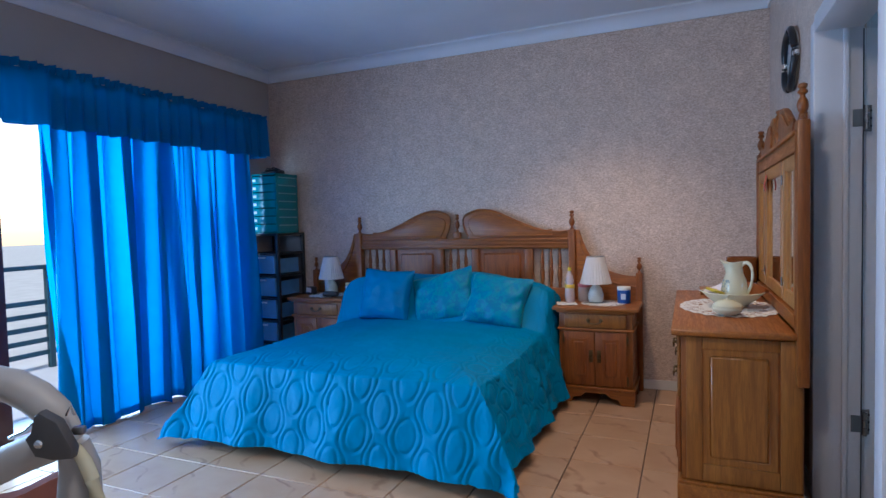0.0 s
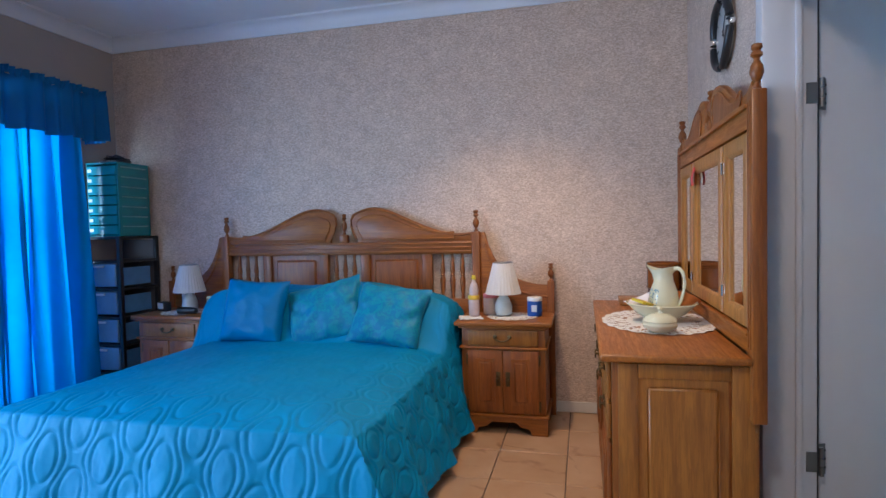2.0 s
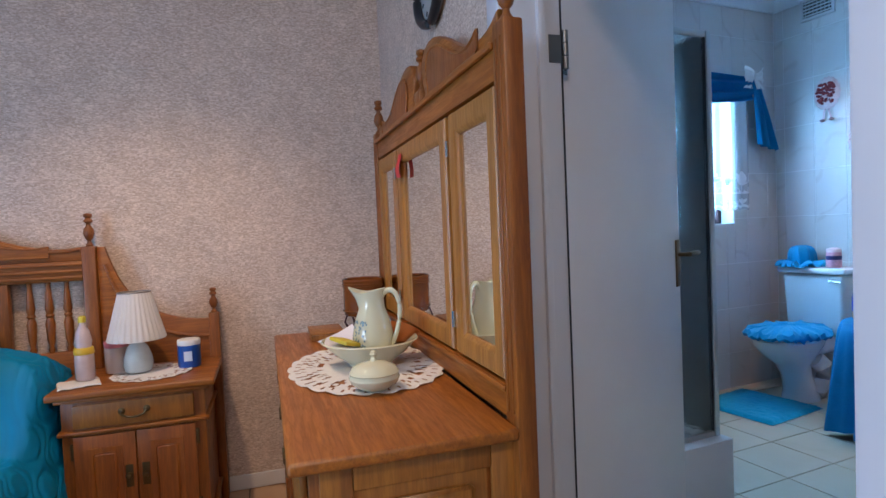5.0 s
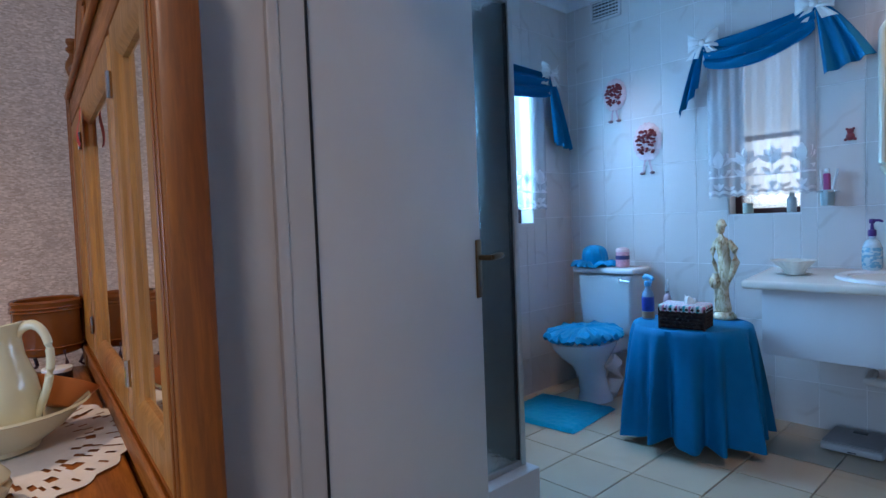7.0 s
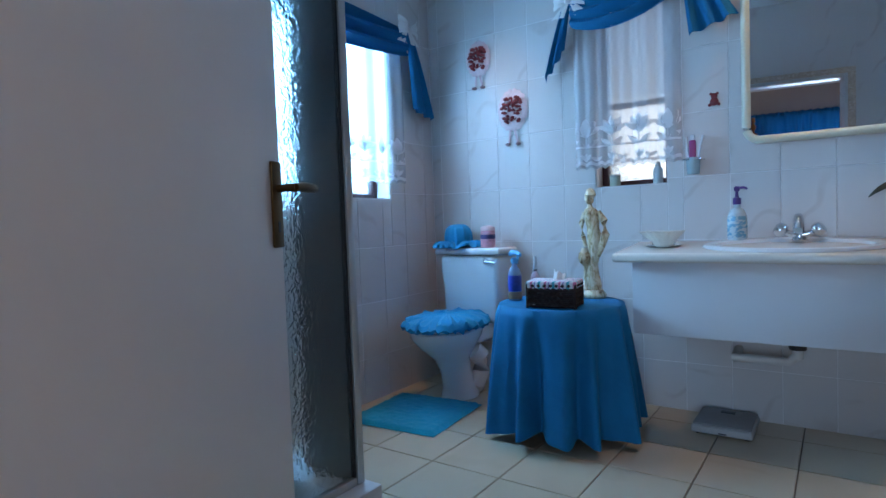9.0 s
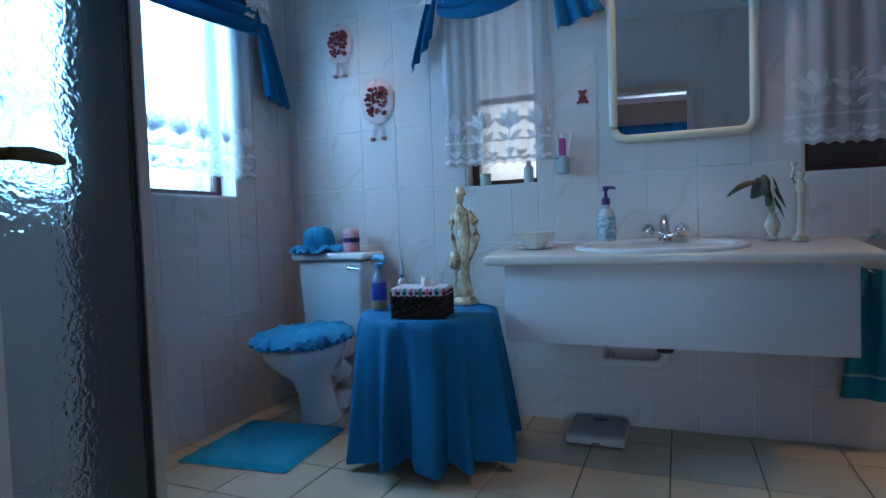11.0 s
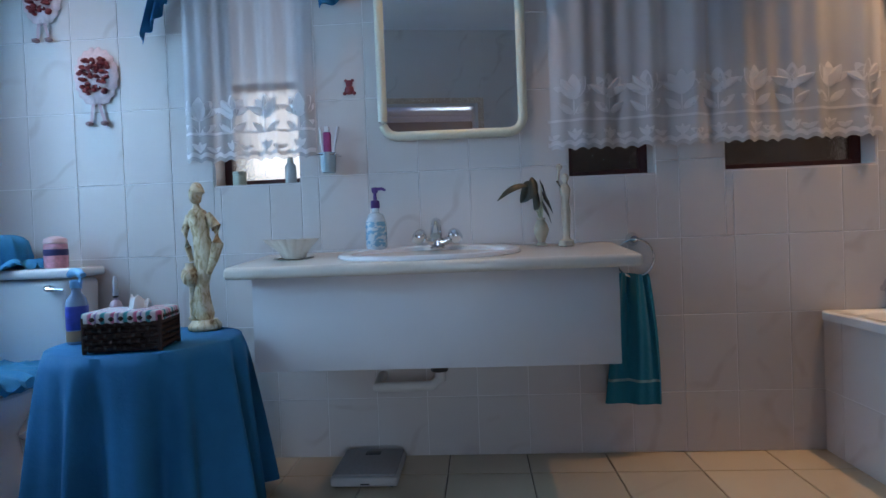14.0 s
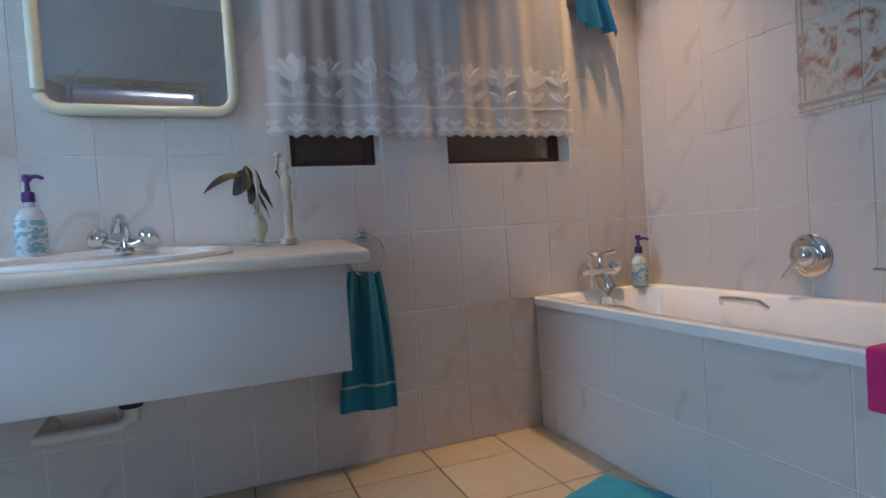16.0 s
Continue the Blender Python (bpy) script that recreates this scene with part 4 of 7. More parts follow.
def dressing_table():
    d = thing("dressing_table", "oak dressing table with a panelled end and a tall triple mirror", "dressing table", (0, 0, 0))
    xf, xb, ya, yb = 0.700, 1.165, 3.045, 4.40
    part("top", box(0.660, 1.135, 3.00, 4.45, 0.748, 0.776, 0.009, 3), M_WOOD_Y, d)
    part("body", box(xf, xb, ya, yb, 0.10, 0.748, 0.003), M_WOOD_Z, d)
    part("end_panel", raised_panel(box(xf + 0.02, xf + 0.085, ya - 0.012, ya, 0.11, 0.74, 0.003), xf + 0.085, xb - 0.095, 0.185, 0.69, ya, -0.014, "y", border=0.028), M_WOOD_P, d, "pale oak raised end panel")
    part("end_stile", box(xb - 0.085, xb - 0.006, ya - 0.012, ya - 0.0003, 0.11, 0.74, 0.003), M_WOOD_P, d)
    part("end_rail", box(xf + 0.086, xb - 0.086, ya - 0.012, ya - 0.0003, 0.69, 0.74, 0.003), M_WOOD_P, d)
    part("end_rail", box(xf + 0.086, xb - 0.086, ya - 0.012, ya - 0.0003, 0.11, 0.184, 0.003), M_WOOD_P, d)
    part("plinth", box(xf - 0.018, xb, ya - 0.022, yb + 0.02, 0.0, 0.085, 0.006), M_WOOD_Y, d)
    part("plinth_moulding", box(xf - 0.012, xb, ya - 0.016, yb + 0.014, 0.086, 0.10, 0.005), M_WOOD_Y, d)
    # drawers and doors of the front
    rows = [(0.60, 0.725), (0.46, 0.585)]
    cols = [(ya + 0.03, ya + 0.45), (ya + 0.47, yb - 0.47), (yb - 0.45, yb - 0.03)]
    for a, b in cols:
        for z0, z1 in rows:
            dr = part("drawer", box(xf - 0.016, xf - 0.001, a, b, z0, z1, 0.005), M_WOOD_P, d)
            for yy in ((a + b) / 2,):
                hb = bmesh.new()
                for sg in (-1, 1):
                    rose = lathe([(0.0125, 0), (0.013, 0.003), (0.006, 0.007), (0.006, 0.018)], 10)
                    moved(rose, pose(xf - 0.016, yy + sg * 0.043, (z0 + z1) / 2 + 0.01, 0, -90, 0))
                    merge(hb, rose)
                tube([(xf - 0.034, yy + 0.043 * math.cos(t), (z0 + z1) / 2 + 0.01 - 0.03 * math.sin(t)) for t in (math.pi * i / 10 for i in range(11))], 0.0042, 8, hb)
                part("handle", hb, M_BRASS, dr, "dark brass drop handle")
    for a, b in (cols[0], cols[2]):
        db = box(xf - 0.016, xf - 0.001, a, b, 0.115, 0.445, 0.005)
        raised_panel(db, a + 0.05, b - 0.05, 0.165, 0.395, xf - 0.0155, -0.012, "x", border=0.02)
        part("door", db, M_WOOD_D, d)
    # mirror unit
    x0, x1 = 1.138, 1.178
    for y in (3.035, 4.43):
        pb = box(x0 - 0.006, x1, y - 0.032, y + 0.032, 0.56, 1.635, 0.006)
        for o in (-0.012, 0.012):
            box(x0 - 0.0085, x0 - 0.005, y + o - 0.004, y + o + 0.004, 0.80, 1.60, 0.0015, 1, pb)
        finial(pb, (x0 + x1) / 2 - 0.003, y, 1.633, 0.15, 0.024)
        part("mirror_post", pb, M_WOOD_Z, d)
    part("bottom_rail", box(x0, x1 - 0.004, 3.068, 4.397, 0.777, 0.85, 0.004), M_WOOD_Y, d)
    part("top_rail", box(x0, x1 - 0.004, 3.068, 4.397, 1.52, 1.60, 0.004), M_WOOD_Y, d)
    part("rail_moulding", box(x0 - 0.014, x0 - 0.0005, 3.068, 4.397, 1.585, 1.602, 0.005), M_WOOD_Y, d)
    part("rail_moulding", box(x0 - 0.010, x0 - 0.0005, 3.068, 4.397, 0.835, 0.850, 0.005), M_WOOD_Y, d)
    yc = 3.735
    for sg in (1, -1):
        up = bezier((0.075, 1.63, 0), (0.03, 1.70, 0), (0.05, 1.775, 0), (0.14, 1.775, 0))
        over = bezier((0.14, 1.775, 0), (0.30, 1.775, 0), (0.36, 1.66, 0), (0.48, 1.645, 0), (0.57, 1.62, 0), (0.662, 1.675, 0))
        pts = [(0.075, 1.60), (0.075, 1.63)] + [(p.x, p.y) for p in (up(t / 5) for t in range(1, 6))] + [(p.x, p.y) for p in (over(t / 14) for t in range(1, 15))] + [(0.662, 1.60)]
        pts = [(yc + sg * u, z) for u, z in pts]
        part("crest", board(pts if sg > 0 else pts[::-1], 0.032, "x", x0 + 0.010, 0.007), M_WOOD_Y, d)
        ins = [(yc + sg * 0.30 + (u - yc - sg * 0.30) * 0.70, 1.612 + (z - 1.60) * 0.72) for u, z in pts]
        part("crest_carving", board(ins if sg > 0 else ins[::-1], 0.009, "x", x0 + 0.003, 0.004), M_WOOD_D, d)
        part("crest_bead", tube([(x0 + 0.005, u, z) for u, z in ins], 0.005, 8, None, True), M_WOOD_Y, d)
    fb = box(x0 + 0.004, x0 + 0.05, yc - 0.03, yc + 0.03, 1.60, 1.655, 0.006)
    finial(fb, x0 + 0.026, yc, 1.653, 0.14, 0.023)
    part("centre_finial", fb, M_WOOD_Z, d)
    part("backing", box(x0 + 0.025, x1 - 0.004, 3.068, 4.397, 0.85, 1.52), M_WOOD_D, d)
    for a, b in ((3.075, 3.405), (3.44, 4.03), (4.065, 4.39)):
        s = 0.062
        fr = picture_frame(a, b, 0.858, 1.512, s, x0 - 0.002, x0 + 0.024)
        leaf = part("mirror_door", fr, M_WOOD_L, d, "pale oak framed mirror door")
        part("mirror", box(x0 + 0.012, x0 + 0.016, a + s - 0.004, b - s + 0.004, 0.858 + s - 0.004, 1.512 - s + 0.004), M_MIRROR, leaf, "silvered mirror glass")
    for y in (3.41, 4.06):
        for z in (0.95, 1.42):
            part("hinge", tube([(x0 - 0.005, y, z - 0.022), (x0 - 0.005, y, z + 0.022)], 0.005), M_CHROME, d)
    rb = sheet(4, 6, lambda u, v: (x0 - 0.012 - 0.004 * math.sin(v * 5), 3.99 - 0.055 * u + 0.012 * math.sin(v * 4), 1.395 + 0.085 * v))
    part("ribbon", rb, plain("red_ribbon", (0.55, 0.02, 0.02), 0.5), d, "small red ribbon")
    return d


dressing_table()


def clock():
    c = thing("wall_clock", "round wall clock with a dark arched rim on the wallpaper", "clock", (RIGHT - 0.002, 3.78, 2.05))
    rim = bmesh.new()
    for k in range(4):
        a0 = math.pi / 2 * k + 0.10
        tube([(-0.022 - 0.006 * math.sin(math.pi * i / 12), 0.150 * math.cos(a0 + (math.pi / 2 - 0.2) * i / 12), 0.150 * math.sin(a0 + (math.pi / 2 - 0.2) * i / 12)) for i in range(13)], 0.017, 10, rim)
    part("rim", rim, M_BLACK, c, "black segmented rim")
    face = lathe([(0.138, 0), (0.140, 0.010), (0.134, 0.014)], 40)
    part("dial", moved(face, pose(-0.0005, 0, 0, 0, -90, 0)), plain("pale_dial", (0.48, 0.47, 0.45), 0.4), c)
    for k in range(4):
        a = math.pi / 2 * k
        part("joint", moved(box(-0.026, -0.006, -0.012, 0.012, 0.134, 0.166, 0.003), Matrix.Rotation(a, 4, "X")), M_CHROME, c)
    for a, l in ((0.6, 0.10), (2.4, 0.075)):
        part("pointer", moved(box(-0.019, -0.0165, -0.004, 0.004, -0.015, l, 0.001, 1), Matrix.Rotation(a, 4, "X")), M_BLACK, c)
    for k in range(12):
        part("hour_mark", moved(box(-0.0172, -0.0146, -0.0025, 0.0025, 0.108, 0.124), Matrix.Rotation(math.pi / 6 * k, 4, "X")), M_BLACK, c)


clock()


def doily(name, label, at, r, lobes=14, rx=1.0, holes=True, rz=0.0, material=None):
    """A flat lace mat with a scalloped edge and pierced ring."""
    d = thing(name, label, "doily", at, rz)
    bm = bmesh.new()
    steps, rows = lobes * 10, 14
    g = []
    for j in range(rows + 1):
        s = j / rows
        ring = []
        for i in range(steps):
            a = 2 * math.pi * i / steps
            rr = r * s * (1 + 0.045 * (abs(math.sin(a * lobes / 2)) - 0.5) * s ** 4)
            ring.append(bm.verts.new((rx * rr * math.cos(a), rr * math.sin(a), 0.0015 + 0.003 * s * (0.5 + 0.5 * math.sin(a * lobes)) * s ** 3)))
        g.append(ring)
    for j in range(rows):
        for i in range(steps):
            if holes and ((8 <= j <= 11 and noise.noise((g[j][i].co.x * 75, g[j][i].co.y * 75, 1.0)) > 0.22) or (j == 12 and i % 5 == 1)):
                continue
            k = (i + 1) % steps
            bm.faces.new((g[j][i], g[j][k], g[j + 1][k], g[j + 1][i]))
    bmesh.ops.remove_doubles(bm, verts=bm.verts, dist=1e-5)
    part("lace", bm, material or M_DOILY, d, smooth=False)


def tiles(owner, axis, face, u_first, u_pitch, v_first, v_pitch, u0, u1, v0, v1, holes, material, name, thick, gap=0.004, side=1, turn=0.0):
    """Tiles as pieces of their own on a wall (axis x or y) or floor (axis z), clipped at the edges and openings."""
    made = {}

    def mesh(w, h):
        key = (round(w, 3), round(h, 3))
        if key not in made:
            c = min(0.0022, thick * 0.45)
            vs, fs = [], []
            for ins, d in ((0, 0.0), (0, thick - c), (c, thick)):
                for sx, sy in ((-1, -1), (1, -1), (1, 1), (-1, 1)):
                    vs.append((sx * (w / 2 - ins), sy * (h / 2 - ins), d))
            for r in (0, 4):
                for i in range(4):
                    j = (i + 1) % 4
                    fs.append((r + i, r + j, r + 4 + j, r + 4 + i))
            fs.append((8, 9, 10, 11))
            me = bpy.data.meshes.new(name)
            me.from_pydata(vs, [], fs)
            me.materials.append(material)
            made[key] = me
        return made[key]
    i0, i1 = math.floor((u0 - u_first) / u_pitch), math.ceil((u1 - u_first) / u_pitch)
    j0, j1 = math.floor((v0 - v_first) / v_pitch), math.ceil((v1 - v_first) / v_pitch)
    for i in range(i0, i1):
        for j in range(j0, j1):
            a, b = max(u0, u_first + i * u_pitch), min(u1, u_first + (i + 1) * u_pitch)
            c, d = max(v0, v_first + j * v_pitch), min(v1, v_first + (j + 1) * v_pitch)
            if b - a < 0.012 or d - c < 0.012:
                continue
            for p, q, r, s in cut((a, b, c, d), holes):
                w, h = q - p - gap, s - r - gap
                if w < 0.006 or h < 0.006:
                    continue
                ob = new(name, mesh(w, h))
                u, v = (p + q) / 2, (r + s) / 2
                if axis == "z":
                    m = pose(u, v, face, 0, 0, 0)
                elif axis == "x":
                    m = Matrix(((0, 0, -side, face), (-side, 0, 0, u), (0, 1, 0, v), (0, 0, 0, 1)))
                else:
                    m = Matrix(((side, 0, 0, u), (0, 0, -side, face), (0, 1, 0, v), (0, 0, 0, 1)))
                ob.parent = owner
                ob.matrix_basis = m

# ---- small things, bedroom ----


def table_lamp(at):
    l = thing("table_lamp", "small table lamp with a pleated white shade and pale ceramic foot", "lamp", at, 0, "pair of bedside lamps")
    part("base", lathe([(0.036, 0), (0.048, 0.006), (0.055, 0.03), (0.053, 0.06), (0.040, 0.10), (0.022, 0.125), (0.014, 0.14), (0.014, 0.155)], 28), plain("mottled_ceramic", (0.52, 0.55, 0.52), 0.25, 0, 0.2, 25, 0.05), l, "mottled pale grey ceramic foot")
    def wob(a, z):
        return 1 + 0.018 * math.sin(a * 30)
    sh = lathe([(0.108, 0.135), (0.109, 0.138), (0.060, 0.328), (0.059, 0.330)], 180, (0, 0, 0), None, wob)
    for f in [f for f in sh.faces if len(f.verts) > 4]:
        sh.faces.remove(f)
    part("shade", sh, M_SHADE, l, "pleated white cloth shade", 25)
    part("shade_ring", tube([(0.060 * math.cos(a), 0.060 * math.sin(a), 0.327) for a in (2 * math.pi * i / 32 for i in range(32))], 0.003, 8, None, True), M_STEEL, l)
    part("bulb", lathe([(0.012, 0.155), (0.024, 0.20), (0.026, 0.225), (0.016, 0.245), (0.003, 0.25)], 16), plain("white_bulb", (0.8, 0.8, 0.78), 0.3), l)
    return l


NT = 0.665
lm = table_lamp((0.125, 4.50, NT + 0.004))
copy_thing(lm, pose(-2.125, 4.50, NT + 0.004))
doily("doily", "round crocheted doily under the bedside lamp", (0.18, 4.47, NT), 0.15, 16, 1.0)
doily("doily", "round crocheted doily on the far bedside cabinet", (-2.13, 4.44, NT), 0.15, 16, 1.0)
nk = thing("napkin", "folded white cotton napkin at the cabinet edge", "napkin", (-0.06, 4.385, NT), 18)
part("cloth", sheet(20, 20, lambda u, v: (-0.07 + 0.14 * u, -0.065 + 0.13 * v, 0.008 + 0.004 * noise.noise((u * 5, v * 5, 0)) - 0.004 * (abs(u - 0.5) > 0.45)), None, 0.004), M_DOILY, nk)


def drink_bottle(at):
    b = thing("spray_flask", "clear plastic bottle with a yellow cap and yellow band", "bottle", at)
    part("body", lathe([(0.03, 0), (0.034, 0.006), (0.034, 0.10), (0.026, 0.125), (0.030, 0.15), (0.022, 0.19), (0.011, 0.21), (0.011, 0.222)], 20), plain("cloudy_pink_plastic", (0.55, 0.42, 0.40), 0.2, 0, 0.2, 18), b)
    part("band", lathe([(0.0345, 0), (0.036, 0.003), (0.034, 0.022), (0.031, 0.026)], 20, (0, 0, 0.10)), plain("yellow_plastic", (0.62, 0.40, 0.03), 0.4), b, "yellow band")
    part("cap", lathe([(0.013, 0), (0.014, 0.003), (0.013, 0.022), (0.008, 0.025)], 16, (0, 0, 0.222)), plain("yellow_cap", (0.68, 0.50, 0.03), 0.4), b, "yellow cap")


def jar(name, label, at, r, h, body, lid, band=None, cat="jar"):
    j = thing(name, label, cat, at)
    part("body", lathe([(r * 0.95, 0), (r, 0.005), (r, h * 0.78), (r * 0.95, h * 0.80)], 28), body, j)
    part("lid", lathe([(r * 0.98, 0), (r * 1.02, 0.004), (r * 1.02, h * 0.17), (r * 0.96, h * 0.20)], 28, (0, 0, h * 0.80)), lid, j)
    if band:
        part("label_panel", box(-r * 0.35, r * 0.35, -r - 0.0012, -r * 0.9, h * 0.25, h * 0.6), band, j)
    return j


drink_bottle((-0.045, 4.42, NT + 0.012))
jar("pink_jar", "pale jar with a pink lid behind the lamp", (0.035, 4.56, NT + 0.002), 0.045, 0.13, plain("pale_pot", (0.62, 0.52, 0.48), 0.35), plain("pink_lid", (0.70, 0.22, 0.26), 0.35))
jar("blue_tub", "blue plastic tub with a white lid and white label", (0.315, 4.52, NT + 0.002), 0.045, 0.115, plain("blue_tub", (0.01, 0.07, 0.32), 0.3), plain("white_tub_lid", (0.75, 0.75, 0.74), 0.35), plain("white_tub_label", (0.55, 0.6, 0.7), 0.4), "tub")
jar("white_tub", "white tub with a yellow-edged lid on the far cabinet", (-1.905, 4.46, NT + 0.002), 0.043, 0.11, plain("white_pot", (0.68, 0.66, 0.62), 0.35), plain("yellowed_lid", (0.60, 0.48, 0.20), 0.35), plain("brown_label", (0.35, 0.22, 0.14), 0.4), "tub")
jar("mug", "white mug standing behind the far lamp", (-2.20, 4.58, NT + 0.002), 0.042, 0.12, plain("mug_white", (0.66, 0.66, 0.67), 0.25), plain("mug_rim", (0.6, 0.6, 0.6), 0.3), None, "mug")
rd = thing("alarm_clock", "small dark alarm clock with a pale face", "alarm clock", (-2.315, 4.47, NT + 0.001), -20)
part("case", box(-0.045, 0.045, -0.03, 0.03, 0, 0.07, 0.012, 3), M_BLACK, rd)
part("face", box(-0.036, 0.036, -0.0315, -0.0302, 0.022, 0.062), plain("pale_face", (0.55, 0.55, 0.55), 0.4), rd, "pale clock face")
cs = thing("spectacle_case", "dark curved spectacle case on the cabinet", "case", (-2.04, 4.36, NT + 0.001), 8)
part("shell", moved(lathe([(0.006, -0.075), (0.020, -0.065), (0.024, -0.03), (0.024, 0.03), (0.020, 0.065), (0.006, 0.075)], 18), pose(0, 0, 0.024, 0, 90, 0)), M_BLACK, cs)
cb = thing("cable", "thin white cable hanging over the cabinet edge", "cable", (0, 0, 0))
part("wire", tube([(-1.93, 4.42, NT + 0.004), (-1.86, 4.36, NT + 0.004), (-1.83, 4.30, NT + 0.003), (-1.842, 4.257, 0.655), (-1.845, 4.25, 0.58), (-1.85, 4.25, 0.46), (-1.86, 4.28, 0.30), (-1.87, 4.29, 0.005)], 0.003, 6), plain("white_cable", (0.7, 0.7, 0.7), 0.5), cb)


def drawer_tower():
    t = thing("drawer_tower", "black framed drawer tower with five translucent bluish drawers", "drawer tower", (-2.755, 4.36, 0))
    w, d, h = 0.355, 0.385, 1.21
    pl = plain("translucent_drawer", (0.10, 0.24, 0.42), 0.25, 0, 0.25, 12, 0)
    for x in (-w / 2, w / 2 - 0.03):
        for y in (0, d - 0.03):
            part("upright", box(x, x + 0.03, y, y + 0.03, 0, h, 0.004), M_BLACK, t)
    for z in [0.02 + 0.2 * k for k in range(6)] + [h - 0.02]:
        part("shelf", box(-w / 2 + 0.001, w / 2 - 0.001, 0.001, d - 0.001, z, z + 0.018, 0.003), M_BLACK, t)
    part("back", box(-w / 2 + 0.03, w / 2 - 0.03, d - 0.012, d - 0.004, 0.03, h - 0.03), plain("dim_grey_board", (0.12, 0.115, 0.12), 0.7), t)
    for k in range(5):
        z = 0.044 + 0.2 * k + (0.008 if k else 0)
        dr = box(-w / 2 + 0.034, w / 2 - 0.034, -0.012, 0.012, z, z + 0.165, 0.012, 3)
        for q in (-w / 2 + 0.036, w / 2 - 0.042):
            box(q, q + 0.006, 0.012, d - 0.06, z, z + 0.13, 0, 1, dr)
        box(-w / 2 + 0.042, w / 2 - 0.042, 0.012, d - 0.06, z, z + 0.006, 0, 1, dr)
        dd = part("drawer", dr, pl, t, "translucent bluish plastic drawer")
        part("grip", box(-0.05, 0.05, -0.024, -0.010, z + 0.138, z + 0.152, 0.004), plain("pale_grip", (0.45, 0.55, 0.65), 0.3), dd)
        part("contents", box(-w / 2 + 0.05, w / 2 - 0.05, 0.02, d - 0.10, z + 0.007, z + 0.06 + 0.03 * (k % 2), 0.02, 2), plain("folded_linen", (0.50, 0.50, 0.50), 0.9, 0, 0.3, 20, 0.4), dd)
    return t


drawer_tower()


def teal_tower():
    t = thing("desktop_drawers", "translucent turquoise desktop drawer stack on the black tower", "drawer stack", (-2.74, 4.40, 1.21))
    m = plain("turquoise_plastic", (0.012, 0.20, 0.22), 0.25, 0, 0.2, 12, 0)
    m2 = plain("turquoise_drawer", (0.02, 0.27, 0.31), 0.2, 0, 0.2, 18, 0)
    w, d, h = 0.27, 0.30, 0.52
    for x in (-w / 2, w / 2 - 0.012):
        part("side", box(x, x + 0.012, 0, d, 0, h, 0.003), m, t)
    part("back", box(-w / 2 + 0.012, w / 2 - 0.012, d - 0.01, d, 0, h), m, t)
    part("lid", box(-w / 2 - 0.002, w / 2 + 0.002, -0.002, d + 0.002, h, h + 0.014, 0.004), m, t)
    part("bottom", box(-w / 2 + 0.012, w / 2 - 0.012, 0, d - 0.01, 0.0, 0.012), m, t)
    n = 7
    for k in range(n):
        z = 0.016 + k * (h - 0.02) / n
        zz = (h - 0.02) / n
        dr = part("drawer", box(-w / 2 + 0.014, w / 2 - 0.014, -0.006, d - 0.02, z, z + zz - 0.008, 0.005), m2, t)
        part("tag", box(-w / 2 + 0.018, -w / 2 + 0.05, -0.0085, -0.0062, z + 0.02, z + 0.042), plain("white_tag", (0.70, 0.75, 0.75), 0.4), dr, "white paper tag")
        part("rib", box(w / 2 - 0.0005, w / 2 + 0.004, 0.03, d - 0.03, z + zz - 0.02, z + zz - 0.012, 0.001, 1), plain("pale_rib", (0.18, 0.40, 0.42), 0.3), dr)
    b = thing("cable_bundle", "tangle of black cables and a comb lying on the drawers", "cables", (-2.72, 4.52, 1.745))
    bm = bmesh.new()
    rnd = random.Random(3)
    for k in range(9):
        a0 = rnd.uniform(0, 6.28)
        tube([(0.10 * math.cos(a0) * rnd.uniform(0.5, 1.1), 0.09 * math.sin(a0), 0.006 + 0.004 * k), (rnd.uniform(-0.06, 0.06), rnd.uniform(-0.05, 0.05), 0.02 + 0.005 * k), (-0.11 * math.cos(a0), -0.08 * math.sin(a0) * rnd.uniform(0.4, 1), 0.006 + 0.003 * k)], 0.006, 6, bm)
    part("strands", bm, M_BLACK, b)
    part("case", box(-0.11, 0.10, -0.05, 0.03, 0.0, 0.022, 0.006), M_BLACK, b)
    y = thing("yellow_box", "small yellow box beside the turquoise drawers", "box", (-2.905, 4.40, 1.21))
    part("carton", box(-0.02, 0.015, -0.02, 0.02, 0, 0.06, 0.003), plain("yellow_card", (0.45, 0.36, 0.10), 0.6), y)


teal_tower()

# on the dressing table
DT = 0.777
doily("lace_mat", "scalloped white cutwork mat on the dressing table", (0.93, 3.70, DT), 0.33, 22, 0.72)


